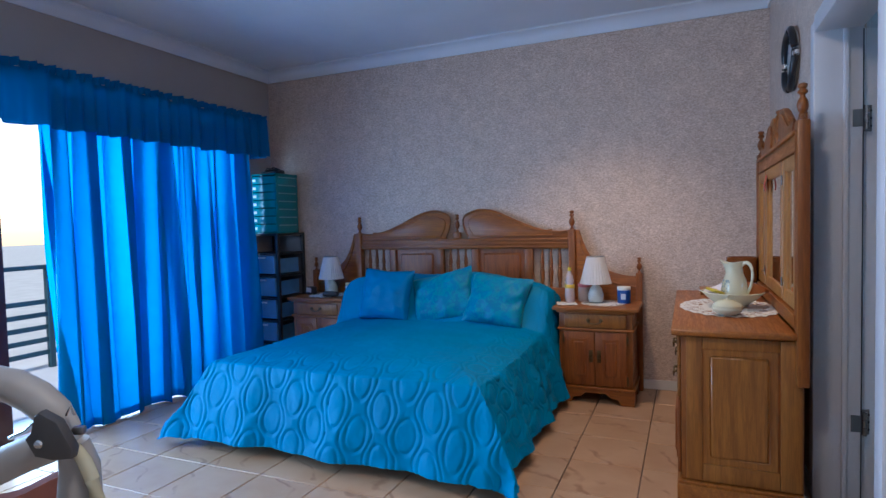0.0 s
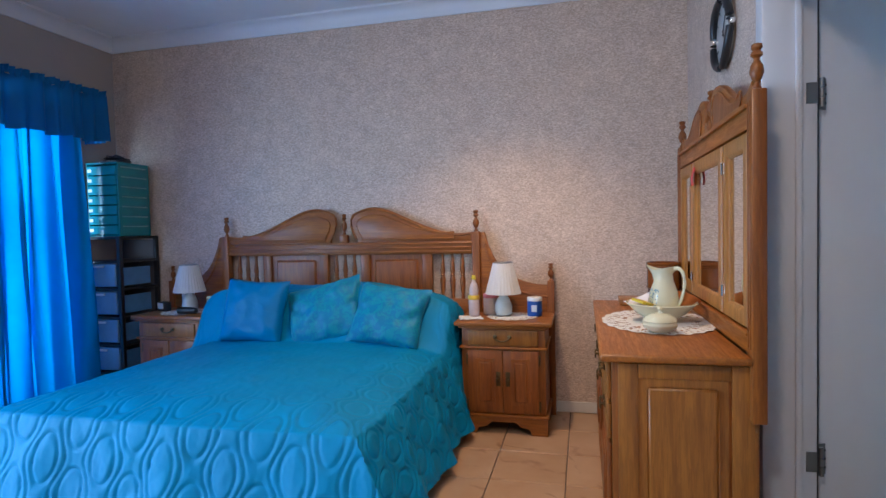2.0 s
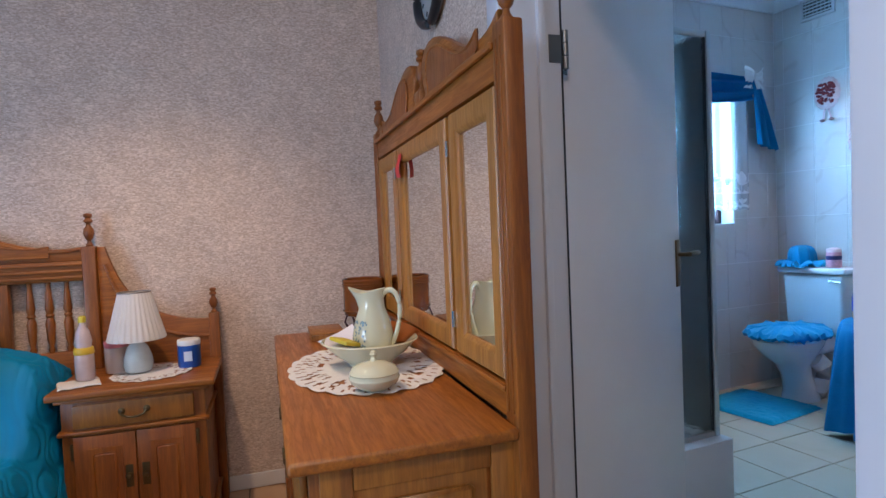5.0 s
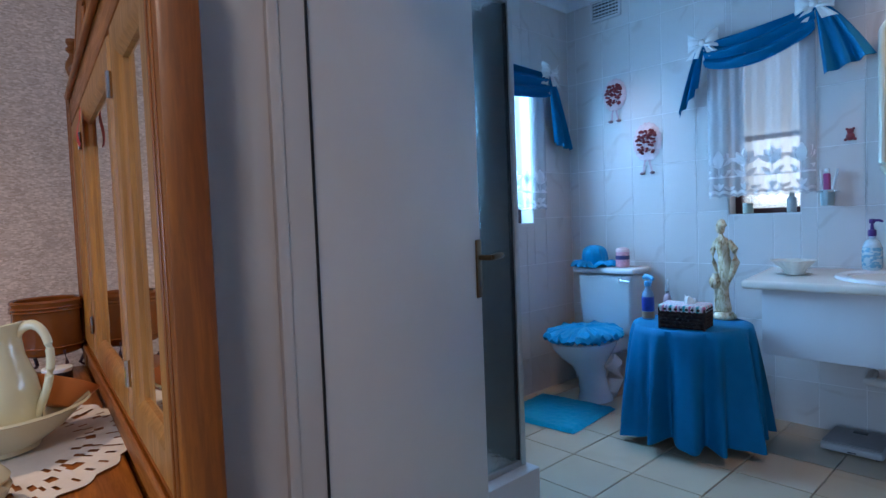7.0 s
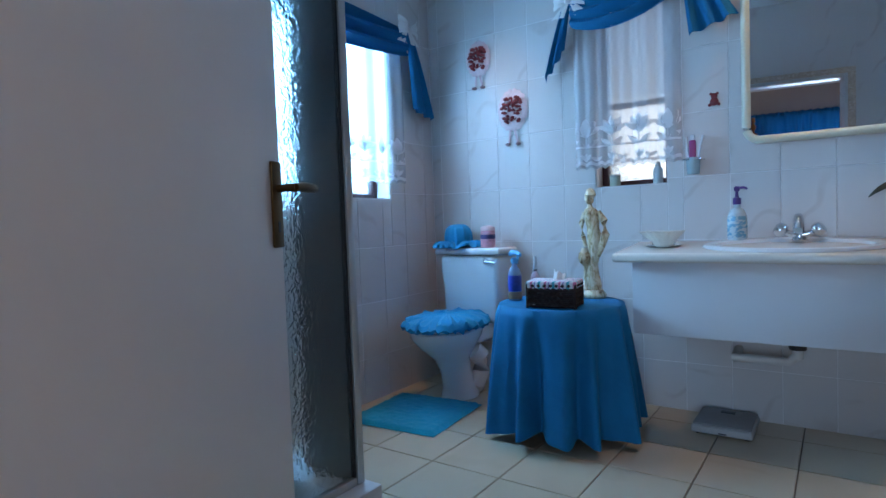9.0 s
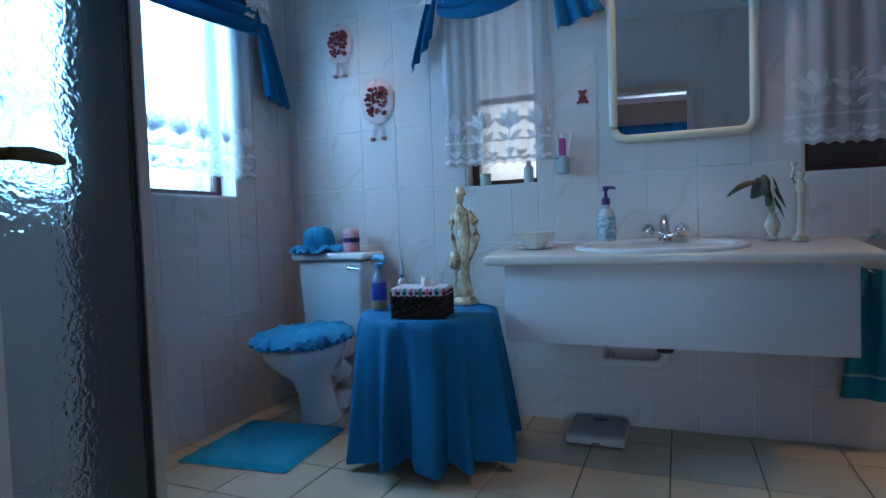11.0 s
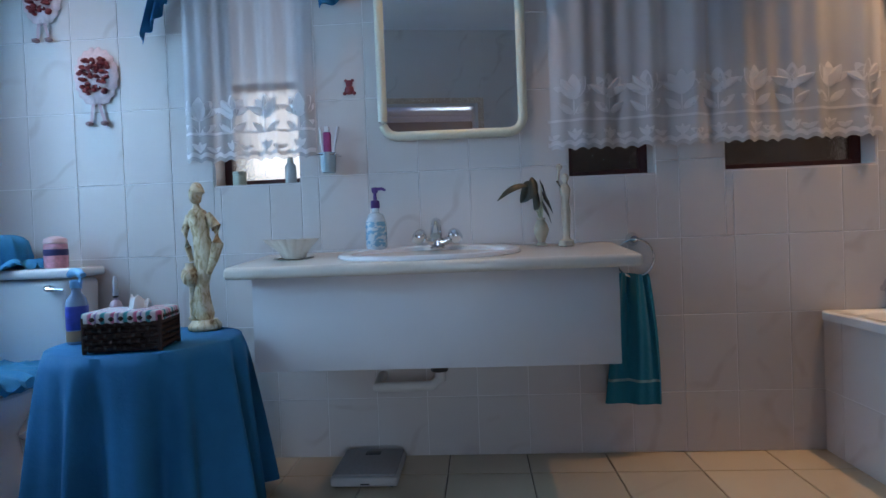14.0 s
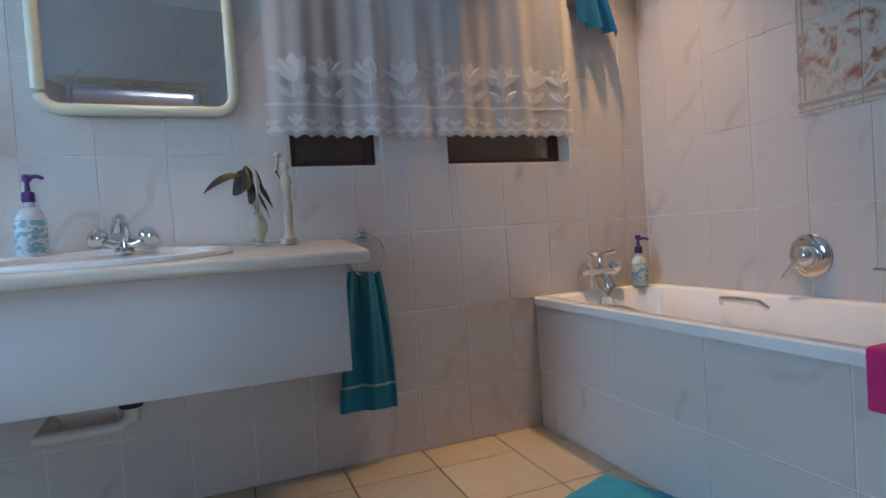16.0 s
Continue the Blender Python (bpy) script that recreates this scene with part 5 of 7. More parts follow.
def wash_set():
    b = thing("wash_bowl", "wide cream china wash bowl standing on the lace mat", "bowl", (0.945, 3.70, DT + 0.004))
    part("bowl", lathe([(0.06, 0), (0.068, 0.004), (0.07, 0.012), (0.11, 0.04), (0.145, 0.075), (0.153, 0.080), (0.150, 0.084), (0.138, 0.074), (0.10, 0.042), (0.06, 0.020), (0.01, 0.016)], 48), M_CREAM, b)
    j = thing("jug", "cream china jug with blue flower sprays standing in the bowl", "jug", (0.955, 3.69, DT + 0.022), -30)
    j.matrix_world = j.matrix_world @ Matrix.Diagonal((0.86, 0.86, 1.08, 1))
    jb = bmesh.new()
    prof = [(0.05, 0.0), (0.058, 0.004), (0.072, 0.035), (0.076, 0.065), (0.066, 0.11), (0.048, 0.15), (0.044, 0.175), (0.052, 0.20), (0.050, 0.201), (0.041, 0.176), (0.040, 0.15), (0.05, 0.11)]
    lathe(prof, 40, (0, 0, 0), jb)
    for v in jb.verts:
        if v.co.z > 0.15:
            a = math.atan2(v.co.y, v.co.x)
            k = (v.co.z - 0.15) / 0.05
            lip = max(0, math.cos(a - math.pi)) ** 5
            v.co.x -= 0.038 * lip * k
            v.co.z += 0.020 * lip * k + 0.008 * k * math.cos(a)
    part("body", jb, M_CREAM, j)
    part("handle", tube(arc(22, bezier((0.040, 0, 0.185), (0.070, 0, 0.225), (0.118, 0, 0.205), (0.122, 0, 0.14), (0.098, 0, 0.085), (0.070, 0, 0.045))), 0.0085, 12), M_CREAM, j)
    sp = bmesh.new()
    rnd = random.Random(5)
    for k in range(46):
        a = math.radians(-115 + rnd.uniform(-26, 26))
        z = 0.075 + rnd.uniform(-0.035, 0.045)
        r = 0.0768 if z < 0.08 else 0.0768 - (z - 0.08) * 0.33
        s = moved(lathe([(0.001, 0), (0.0038, 0.0006), (0.0034, 0.001)], 7), Matrix.Translation((r * math.cos(a), r * math.sin(a), z)) @ Vector((math.cos(a), math.sin(a), 0.2)).to_track_quat("Z", "Y").to_matrix().to_4x4())
        merge(sp, s)
    part("flower_spray", sp, plain("blue_grey_flowers", (0.16, 0.24, 0.25), 0.3, 0, 0.5, 200, 0), j, "blue grey flower spray")
    d = thing("lidded_dish", "cream lidded china dish with a flowered lid", "dish", (0.905, 3.42, DT + 0.004))
    part("dish", lathe([(0.035, 0), (0.042, 0.004), (0.062, 0.018), (0.068, 0.032), (0.064, 0.042), (0.055, 0.044)], 36), M_CREAM, d)
    part("lid", lathe([(0.066, 0), (0.067, 0.003), (0.056, 0.018), (0.03, 0.029), (0.01, 0.033), (0.006, 0.042), (0.011, 0.050), (0.007, 0.058), (0.001, 0.060)], 36, (0, 0, 0.043)), M_CREAM, d)
    fl2 = bmesh.new()
    for k in range(14):
        a, rr = rnd.uniform(0, 6.28), rnd.uniform(0.02, 0.045)
        lathe([(0.001, 0), (0.0085, 0.0015), (0.007, 0.004), (0.001, 0.006)], 8, (rr * math.cos(a), rr * math.sin(a), 0.043 + 0.033 - 0.35 * rr - 0.004), fl2)
    part("flower_cluster", fl2, plain("brown_pink_flowers", (0.30, 0.20, 0.15), 0.4, 0, 0.5, 200, 0), d, "small raised flowers")
    p = thing("papers", "white papers and a yellow packet lying in the bowl", "papers", (0.865, 3.72, DT + 0.066), 15)
    pb = sheet(8, 8, lambda u, v: (-0.06 + 0.12 * u, -0.07 + 0.14 * v, 0.010 + 0.04 * u * v + 0.02 * (u - 0.5) ** 2), None, 0.003)
    part("crumpled_sheet", pb, plain("white_paper", (0.66, 0.63, 0.66), 0.7), p)
    part("packet", moved(box(-0.03, 0.03, -0.04, 0.04, 0, 0.012, 0.003), pose(-0.02, -0.055, 0.020, 8, 14, 20)), plain("yellow_packet", (0.55, 0.42, 0.03), 0.5), p, "yellow packet")
    o = thing("orange_dish", "orange dish leaning at the bowl's back edge", "dish", (1.035, 3.735, DT + 0.062), 0)
    part("dish", moved(lathe([(0.03, 0), (0.035, 0.003), (0.07, 0.05), (0.067, 0.05), (0.03, 0.008)], 28), pose(0, 0, 0, -18, 22, 0)), plain("orange_glaze", (0.62, 0.19, 0.05), 0.35), o)
    a = thing("amber_pot", "brown glazed pot on a small wrought stand", "pot", (1.045, 4.40, DT), 0)
    am = plain("amber_glaze", (0.17, 0.05, 0.010), 0.07, 0, 0.3, 20, 0)
    part("pot", lathe([(0.075, 0.06), (0.085, 0.066), (0.088, 0.10), (0.087, 0.20), (0.092, 0.215), (0.088, 0.222), (0.080, 0.218), (0.078, 0.10), (0.02, 0.075)], 40), am, a)
    for z in (0.085, 0.19, 0.20):
        part("ridge", tube([(0.089 * math.cos(t), 0.089 * math.sin(t), z) for t in (2 * math.pi * i / 40 for i in range(40))], 0.004, 6, None, True), am, a)
    for k in range(4):
        t0 = math.pi / 2 * k + 0.4
        part("stand_leg", tube([(0.085 * math.cos(t0), 0.085 * math.sin(t0), 0.075), (0.098 * math.cos(t0), 0.098 * math.sin(t0), 0.04), (0.082 * math.cos(t0), 0.082 * math.sin(t0), 0.012), (0.095 * math.cos(t0), 0.095 * math.sin(t0), 0.004)], 0.005, 8), M_REDWOOD, a)
    bk = thing("wooden_box", "flat pale wooden box at the back of the dressing table", "box", (0.86, 4.30, DT), 0)
    part("box", box(-0.06, 0.07, -0.10, 0.10, 0, 0.022, 0.004), M_WOOD_P, bk)
    part("lid", box(-0.062, 0.072, -0.102, 0.102, 0.0222, 0.032, 0.004), M_WOOD_P, bk)
    jar("cream_jar", "small black jar with a white lid by the mirror", (1.055, 4.18, DT), 0.035, 0.055, M_BLACK, plain("white_jar_lid", (0.72, 0.72, 0.72), 0.35))


wash_set()


def infant_seat():
    s = thing("infant_seat", "cream moulded carry seat with a curved handle and dark pivot", "seat", (-0.921, 1.230, 0), 23.5)
    cr = plain("cream_moulded_plastic", (0.42, 0.40, 0.37), 0.45, 0, 0.16, 7)
    part("handle", tube([(-0.52, 0, 0.70), (-0.42, 0, 0.80), (-0.28, 0, 0.865), (-0.12, 0, 0.890), (0.0, 0, 0.883), (0.0585, 0, 0.869), (0.111, 0, 0.839), (0.155, 0, 0.797), (0.185, 0, 0.745)], [0.036, 0.04, 0.042, 0.043, 0.044, 0.044, 0.044, 0.042, 0.036], 20), cr, s, "broad cream carry handle")
    part("side_bar", tube([(-0.55, 0.0, 0.40), (-0.40, 0.0, 0.48), (-0.2, 0.0, 0.575), (0.0, 0, 0.658), (0.076, 0, 0.690), (0.152, 0, 0.715), (0.205, 0, 0.715)], [0.044, 0.045, 0.046, 0.046, 0.045, 0.043, 0.035], 18), cr, s)
    part("back_leg", tube([(0.20, 0.0, 0.72), (0.207, 0.01, 0.65), (0.203, 0.01, 0.576), (0.18, 0.01, 0.40), (0.12, 0.01, 0.20), (0.02, 0.01, 0.045)], [0.036, 0.048, 0.052, 0.052, 0.05, 0.045], 18), cr, s)
    part("front_leg", tube([(0.222, -0.03, 0.72), (0.246, -0.03, 0.68), (0.263, -0.03, 0.634), (0.272, -0.03, 0.576), (0.26, -0.03, 0.40), (0.20, -0.03, 0.18), (0.12, -0.03, 0.025)], [0.014, 0.017, 0.018, 0.02, 0.022, 0.022, 0.022], 14), M_CREAM, s, "paler cream edge leg")
    part("pad", sheet(20, 10, lambda u, v: (-0.50 + 0.64 * u, 0.05 + 0.30 * v, 0.22 + 0.40 * (1 - v) * (0.55 + 0.45 * u) + 0.010 * math.sin(u * 14)), None, 0.02), plain("salmon_cloth", (0.50, 0.20, 0.16), 0.9, 0, 0.15, 12), s, "salmon pink padded lining")
    out = [(0.135, 0.759), (0.150, 0.775), (0.160, 0.815), (0.174, 0.826), (0.217, 0.801), (0.252, 0.730), (0.246, 0.706), (0.20, 0.704), (0.158, 0.714)]
    part("pivot", board(out, 0.035, "y", -0.085, 0.008), plain("dark_grey_joint", (0.07, 0.068, 0.07), 0.45), s, "dark grey pivot joint")
    part("pivot_bolt", moved(lathe([(0.010, 0), (0.011, 0.003), (0.008, 0.007), (0.002, 0.008)], 16), pose(0.172, -0.085, 0.748, 90, 0, 0)), M_CHROME, s)
    part("latch", box(0.225, 0.256, -0.045, -0.025, 0.752, 0.774, 0.006), M_STEEL, s)
    part("hook", tube([(0.205, -0.03, 0.80), (0.218, -0.03, 0.822), (0.226, -0.03, 0.80)], 0.0035, 8), M_CHROME, s)
    part("metal_bar", tube([(0.01, 0.03, 0.722), (0.06, 0.03, 0.742), (0.10, 0.02, 0.772), (0.13, 0.01, 0.776)], [0.005, 0.007, 0.009, 0.007], 8), M_CHROME, s, "bright metal bar")
    part("rocker", tube([(0.12, -0.03, 0.022), (-0.1, -0.03, 0.018), (-0.45, -0.03, 0.022), (-0.55, 0.0, 0.10), (-0.55, 0.0, 0.40)], 0.018, 10), cr, s)


infant_seat()
# the second rim is made up to go with the passage fill lamp
for nm, at, lab in (("ceiling_light", (0.10, 3.66, CEIL), "small round recessed ceiling downlight over the bedside"), ("ceiling_light", (0.28, 1.1, CEIL), "small round ceiling rim added for the unseen fill lamp near the room door")):
    dl = thing(nm, lab, "ceiling light", at)
    part("rim", lathe([(0.060, -0.008), (0.062, -0.004), (0.058, -0.0005), (0.040, -0.0005), (0.040, -0.006)], 28), M_WHITE, dl)


BATH_BEGIN = set(scene.objects)

# ---- bathroom ----


def toilet():
    t = thing("toilet", "white close-coupled toilet with a fluffy blue lid cover", "toilet", (0, 4.42, 0))
    cis = box(4.085, 4.285, -0.205, 0.205, 0.40, 0.80, 0.03, 4)
    for v in cis.verts:
        k = (0.80 - v.co.z) / 0.4
        v.co.y *= 1 - 0.10 * k
        v.co.x += 0.015 * k if v.co.x < 4.2 else 0
    part("cistern", cis, M_CERAMIC, t)
    part("cistern_lid", box(4.065, 4.288, -0.225, 0.225, 0.803, 0.842, 0.014, 4), M_CERAMIC, t)
    kb = bmesh.new()
    tube([(4.085, -0.135, 0.765), (4.06, -0.135, 0.765)], 0.013, 12, kb)
    tube([(4.058, -0.135, 0.765), (4.055, -0.17, 0.763), (4.056, -0.205, 0.760)], [0.007, 0.006, 0.005], 8, kb)
    part("flush_lever", kb, M_CHROME, t, "chrome flush lever")
    # pan: an oval bowl on a waisted pedestal
    pan = bmesh.new()
    prof = [(0.0, 3.965, 0.125, 0.105), (0.03, 3.965, 0.122, 0.10), (0.06, 3.955, 0.108, 0.088), (0.16, 3.925, 0.098, 0.082), (0.24, 3.89, 0.115, 0.095), (0.31, 3.86, 0.185, 0.145), (0.37, 3.85, 0.235, 0.178), (0.405, 3.85, 0.246, 0.186), (0.415, 3.85, 0.240, 0.180)]
    rings = []
    for z, cx, rx, ry in prof:
        rings.append([pan.verts.new((cx + rx * math.cos(a), ry * math.sin(a), z)) for a in (2 * math.pi * i / 32 for i in range(32))])
    for a, b in zip(rings, rings[1:]):
        for i in range(32):
            pan.faces.new((a[i], a[(i + 1) % 32], b[(i + 1) % 32], b[i]))
    pan.faces.new(rings[0][::-1])
    pan.faces.new(rings[-1])
    part("pan", pan, M_CERAMIC, t)
    part("pan_back", box(3.98, 4.25, -0.13, 0.13, 0.30, 0.41, 0.03, 3), M_CERAMIC, t)
    tr = tube([(4.0, -0.06, 0.27), (4.06, -0.075, 0.22), (4.08, -0.08, 0.13), (4.04, -0.07, 0.07), (4.09, -0.03, 0.03)], [0.06, 0.06, 0.055, 0.05, 0.05], 14)
    part("trapway", tr, M_CERAMIC, t)
    seat = lathe([(0.90, 0), (0.97, 0.004), (1.0, 0.012), (0.97, 0.022), (0.90, 0.025)], 40)
    for v in seat.verts:
        v.co = Vector((3.845 + v.co.x * 0.242, v.co.y * 0.185, 0.417 + v.co.z))
    part("seat", seat, M_CERAMIC, t)
    def wob(a, z):
        return 1 + 0.10 * noise.noise((4 * math.cos(a), 4 * math.sin(a), z * 20)) + 0.06 * noise.noise((12 * math.cos(a), 12 * math.sin(a), 3.0))
    cov = lathe([(0.55, -0.012), (1.08, -0.024), (1.15, -0.008), (1.08, 0.016), (0.9, 0.030), (0.6, 0.040), (0.3, 0.043), (0.02, 0.044)], 120, (0, 0, 0), None, wob)
    for v in cov.verts:
        n = 0.020 * noise.noise((v.co.x * 9, v.co.y * 9, 3.0)) + 0.012 * noise.noise((v.co.x * 22, v.co.y * 25, 1.0))
        v.co = Vector((3.86 + v.co.x * 0.252, v.co.y * 0.195, 0.447 + v.co.z + n))
    part("lid_cover", cov, M_BLUE_FUR, t, "ruffled bright blue cloth lid cover")
    return t


toilet()


def hat(at):
    """A blue ruffled cover over a spare roll."""
    h = thing("roll_cover", "blue ruffled cloth roll cover shaped like a bonnet on the cistern", "roll cover", at)
    def w1(a, z):
        return 1 + 0.035 * math.sin(a * 11) + 0.03 * math.sin(a * 19 + 1 + z * 30) + 0.08 * noise.noise((2 * math.cos(a), 2 * math.sin(a), z * 14))
    part("crown", lathe([(0.080, 0.01), (0.083, 0.05), (0.080, 0.09), (0.072, 0.115), (0.055, 0.132), (0.03, 0.141), (0.005, 0.143)], 64, (0, 0, 0), None, w1), M_BLUE_FUR, h)
    def w2(a, z):
        return 1 + 0.22 * noise.noise((3.5 * math.cos(a), 3.5 * math.sin(a), 1.0)) + 0.16 * noise.noise((9 * math.cos(a), 9 * math.sin(a), 5.0))
    br = lathe([(0.080, 0.024), (0.115, 0.028), (0.150, 0.014), (0.152, 0.004), (0.115, 0.012), (0.080, 0.004)], 72, (0, 0, 0), None, w2)
    for v in br.verts:
        a = math.atan2(v.co.y, v.co.x)
        v.co.z += 0.016 * math.sin(a * 13 + 2 * math.sin(a * 4)) * min(1, v.co.length * 9)
        v.co.z = max(v.co.z, 0.001)
    part("brim", br, M_BLUE_FUR, h)


hat((4.165, 4.53, 0.843))
cn = thing("scent_tin", "small pink and white patterned tin on the cistern", "tin", (4.17, 4.325, 0.843))
part("body", lathe([(0.040, 0), (0.043, 0.005), (0.043, 0.092), (0.040, 0.098)], 24), plain("pink_print", (0.62, 0.28, 0.34), 0.4, 0, 0.5, 60, 0), cn)
part("band", lathe([(0.0435, 0), (0.0442, 0.004), (0.0442, 0.022), (0.0435, 0.026)], 24, (0, 0, 0.05)), plain("navy_band", (0.03, 0.03, 0.12), 0.4), cn, "dark blue band")
part("lid", lathe([(0.042, 0), (0.044, 0.004), (0.040, 0.02), (0.02, 0.028), (0.004, 0.030)], 24, (0, 0, 0.099)), plain("pale_pink_lid", (0.72, 0.50, 0.52), 0.4), cn)


def mat(name, label, pts, at, rz, notch=None):
    m = thing(name, label, "bath mat", at, rz)
    x, y = pts
    nx, ny = 44, 44

    def fn(u, v):
        px, py = -x / 2 + x * u, -y / 2 + y * v
        e = min(u, 1 - u, v, 1 - v)
        if notch:
            d = math.hypot((px - notch[0]) / notch[2], (py - notch[1]) / notch[2])
            if d < 1.0:
                s = 1.0 / max(d, 0.05)
                px = notch[0] - abs(px - notch[0]) * s if px < notch[0] else px
                py = notch[1] + (py - notch[1]) * min(s, 1.6)
        z = 0.003 + 0.017 * smooth01(0, 0.06, e) + 0.004 * noise.noise((px * 40, py * 40, 0)) + 0.003 * noise.noise((px * 90, py * 90, 5))
        return (px, py, max(z, 0.002))
    part("tufted_surface", sheet(nx, ny, fn), M_MAT, m, smooth=80)
    part("backing", box(-x / 2 + 0.005, x / 2 - 0.005, -y / 2 + 0.005, y / 2 - 0.005, 0.0005, 0.0028), M_MAT, m)


mat("pedestal_mat", "turquoise tufted mat in front of the toilet", (0.52, 0.53), (3.585, 4.455, 0.0), 5)
mat("bath_mat", "turquoise tufted mat lying beside the bath", (0.55, 0.45), (3.43, 1.45, 0.0), 20)


def round_table():
    t = thing("side_table", "round side table hidden under a long blue tablecloth", "table", (3.76, 3.70, 0))
    part("tabletop", lathe([(0.27, 0), (0.28, 0.004), (0.28, 0.018), (0.27, 0.022)], 40, (0, 0, 0.578)), M_WOOD_X, t)
    part("pedestal", lathe([(0.03, 0.02), (0.045, 0.1), (0.03, 0.3), (0.04, 0.5), (0.06, 0.578)], 16), M_WOOD_Z, t)
    for k in range(4):
        a = math.pi / 2 * k + 0.5
        part("leg", tube([(0.02 * math.cos(a), 0.02 * math.sin(a), 0.16), (0.14 * math.cos(a), 0.14 * math.sin(a), 0.10), (0.25 * math.cos(a), 0.25 * math.sin(a), 0.025)], [0.025, 0.022, 0.022], 10), M_WOOD_D, t)
    return t


round_table()


def tablecloth():
    bm = bmesh.new()
    steps, rows = 220, 30
    rings = []
    ks = [(13, 0.4, 1.0), (21, 1.1, 0.5), (7, 2.0, 0.5)]
    for j in range(rows + 1):
        s = j / rows
        ring = []
        for i in range(steps):
            a = 2 * math.pi * i / steps
            if s < 0.3:
                r = 0.288 * (s / 0.3) if j else 0.001
                z = 0.604 - 0.002 * s
                w = 0
            else:
                f = (s - 0.3) / 0.7
                edge = min(1, f * 10)
                wv = sum(k * math.sin(n * a + p + 0.3 * math.sin(a * 3)) for n, p, k in ks)
                r = 0.288 + 0.012 * math.sqrt(edge) + 0.035 * f + 0.042 * (f ** 0.7) * wv
                z = 0.603 - 0.010 * edge - 0.545 * f
                z += 0.010 * f * math.sin(4 * a + 1) - 0.008 * f * wv
            ring.append(bm.verts.new((r * math.cos(a), r * math.sin(a), z)))
        rings.append(ring)
    for a, b in zip(rings, rings[1:]):
        for i in range(steps):
            bm.faces.new((a[i], a[(i + 1) % steps], b[(i + 1) % steps], b[i]))
    bmesh.ops.remove_doubles(bm, verts=bm.verts, dist=1e-5)
    ob = part("tablecloth", bm, M_TABLECLOTH, None, "", 80)
    ob.matrix_world = pose(3.76, 3.70, 0)
    tagged(ob, "deep blue tablecloth falling in folds over the side table", "tablecloth")


tablecloth()


def vanity():
    v = thing("vanity_unit", "wall-hung cream vanity top with a white board front", "vanity", (0, 0, 0))
    # the top rises slightly to the back
    top = box(3.845, 4.285, 2.065, 3.485, 0.785, 0.828, 0.016, 4)
    for q in top.verts:
        q.co.z += 0.036 * (q.co.x - 3.845) / 0.44
    part("worktop", top, M_WORKTOP, v, "cream worktop with a rounded front edge")
    part("front_board", box(3.900, 3.918, 2.135, 3.405, 0.455, 0.788, 0.003), M_VANITY, v, "plain white front board")
    for y0, y1 in ((2.136, 2.154), (3.386, 3.404)):
        part("side_board", box(3.9185, 4.29, y0, y1, 0.456, 0.787, 0.003), M_VANITY, v)
    b = bmesh.new()
    prof = [(1.0, 0.0), (1.02, 0.008), (1.0, 0.018), (0.94, 0.022), (0.86, 0.016), (0.80, -0.02), (0.62, -0.10), (0.30, -0.13), (0.05, -0.132)]
    rings = []
    for r, z in prof:
        rings.append([b.verts.new((4.055 + r * 0.19 * math.cos(a), 2.79 + r * 0.335 * math.sin(a), 0.841 + z + 0.082 * (r * 0.19 * math.cos(a)))) for a in (2 * math.pi * i / 48 for i in range(48))])
    for p, q in zip(rings, rings[1:]):
        for i in range(48):
            b.faces.new((p[i], p[(i + 1) % 48], q[(i + 1) % 48], q[i]))
    b.faces.new(rings[-1])
    part("basin", b, M_CERAMIC, v, "white oval basin")
    tp = bmesh.new()
    cx, cy, cz = 4.185, 2.765, 0.862
    lathe([(0.028, 0), (0.03, 0.006), (0.02, 0.016), (0.018, 0.05), (0.022, 0.06)], 16, (cx, cy, cz), tp)
    tube([(cx, cy - 0.055, cz + 0.04), (cx, cy - 0.025, cz + 0.028), (cx, cy + 0.025, cz + 0.028), (cx, cy + 0.055, cz + 0.04)], [0.012, 0.016, 0.016, 0.012], 12, tp)
    tube(arc(12, bezier((cx, cy, cz + 0.04), (cx - 0.01, cy, cz + 0.13), (cx - 0.07, cy, cz + 0.115), (cx - 0.115, cy, cz + 0.05))), 0.0185, 14, tp)
    part("tap", tp, M_CHROME, v, "chrome mixer tap with crystal knobs")
    for sg in (-1, 1):
        kn = lathe([(0.016, 0), (0.028, 0.008), (0.034, 0.024), (0.030, 0.040), (0.014, 0.050)], 10)
        moved(kn, Matrix.Translation((cx, cy + sg * 0.050, cz + 0.035)) @ pose(0, 0, 0, -sg * 55, 0, 0))
        part("tap_knob", kn, M_CHROME, v)
    tr = bmesh.new()
    tube([(4.10, 2.77, 0.72), (4.10, 2.77, 0.42), (4.10, 2.77, 0.36)], 0.022, 12, tr)
    tube([(4.10, 2.77, 0.375), (4.10, 2.80, 0.345), (4.10, 2.9, 0.342), (4.10, 3.01, 0.342), (4.29, 3.02, 0.342)], 0.020, 12, tr)
    part("waste_pipe", tr, plain("white_pvc", (0.62, 0.6, 0.58), 0.4), v, "white plastic waste pipe")
    part("waste_nut", lathe([(0.032, 0), (0.034, 0.004), (0.034, 0.03), (0.03, 0.034)], 12, (4.10, 2.77, 0.40)), M_BLACK, v, "black waste fitting")


vanity()
VT = 0.864


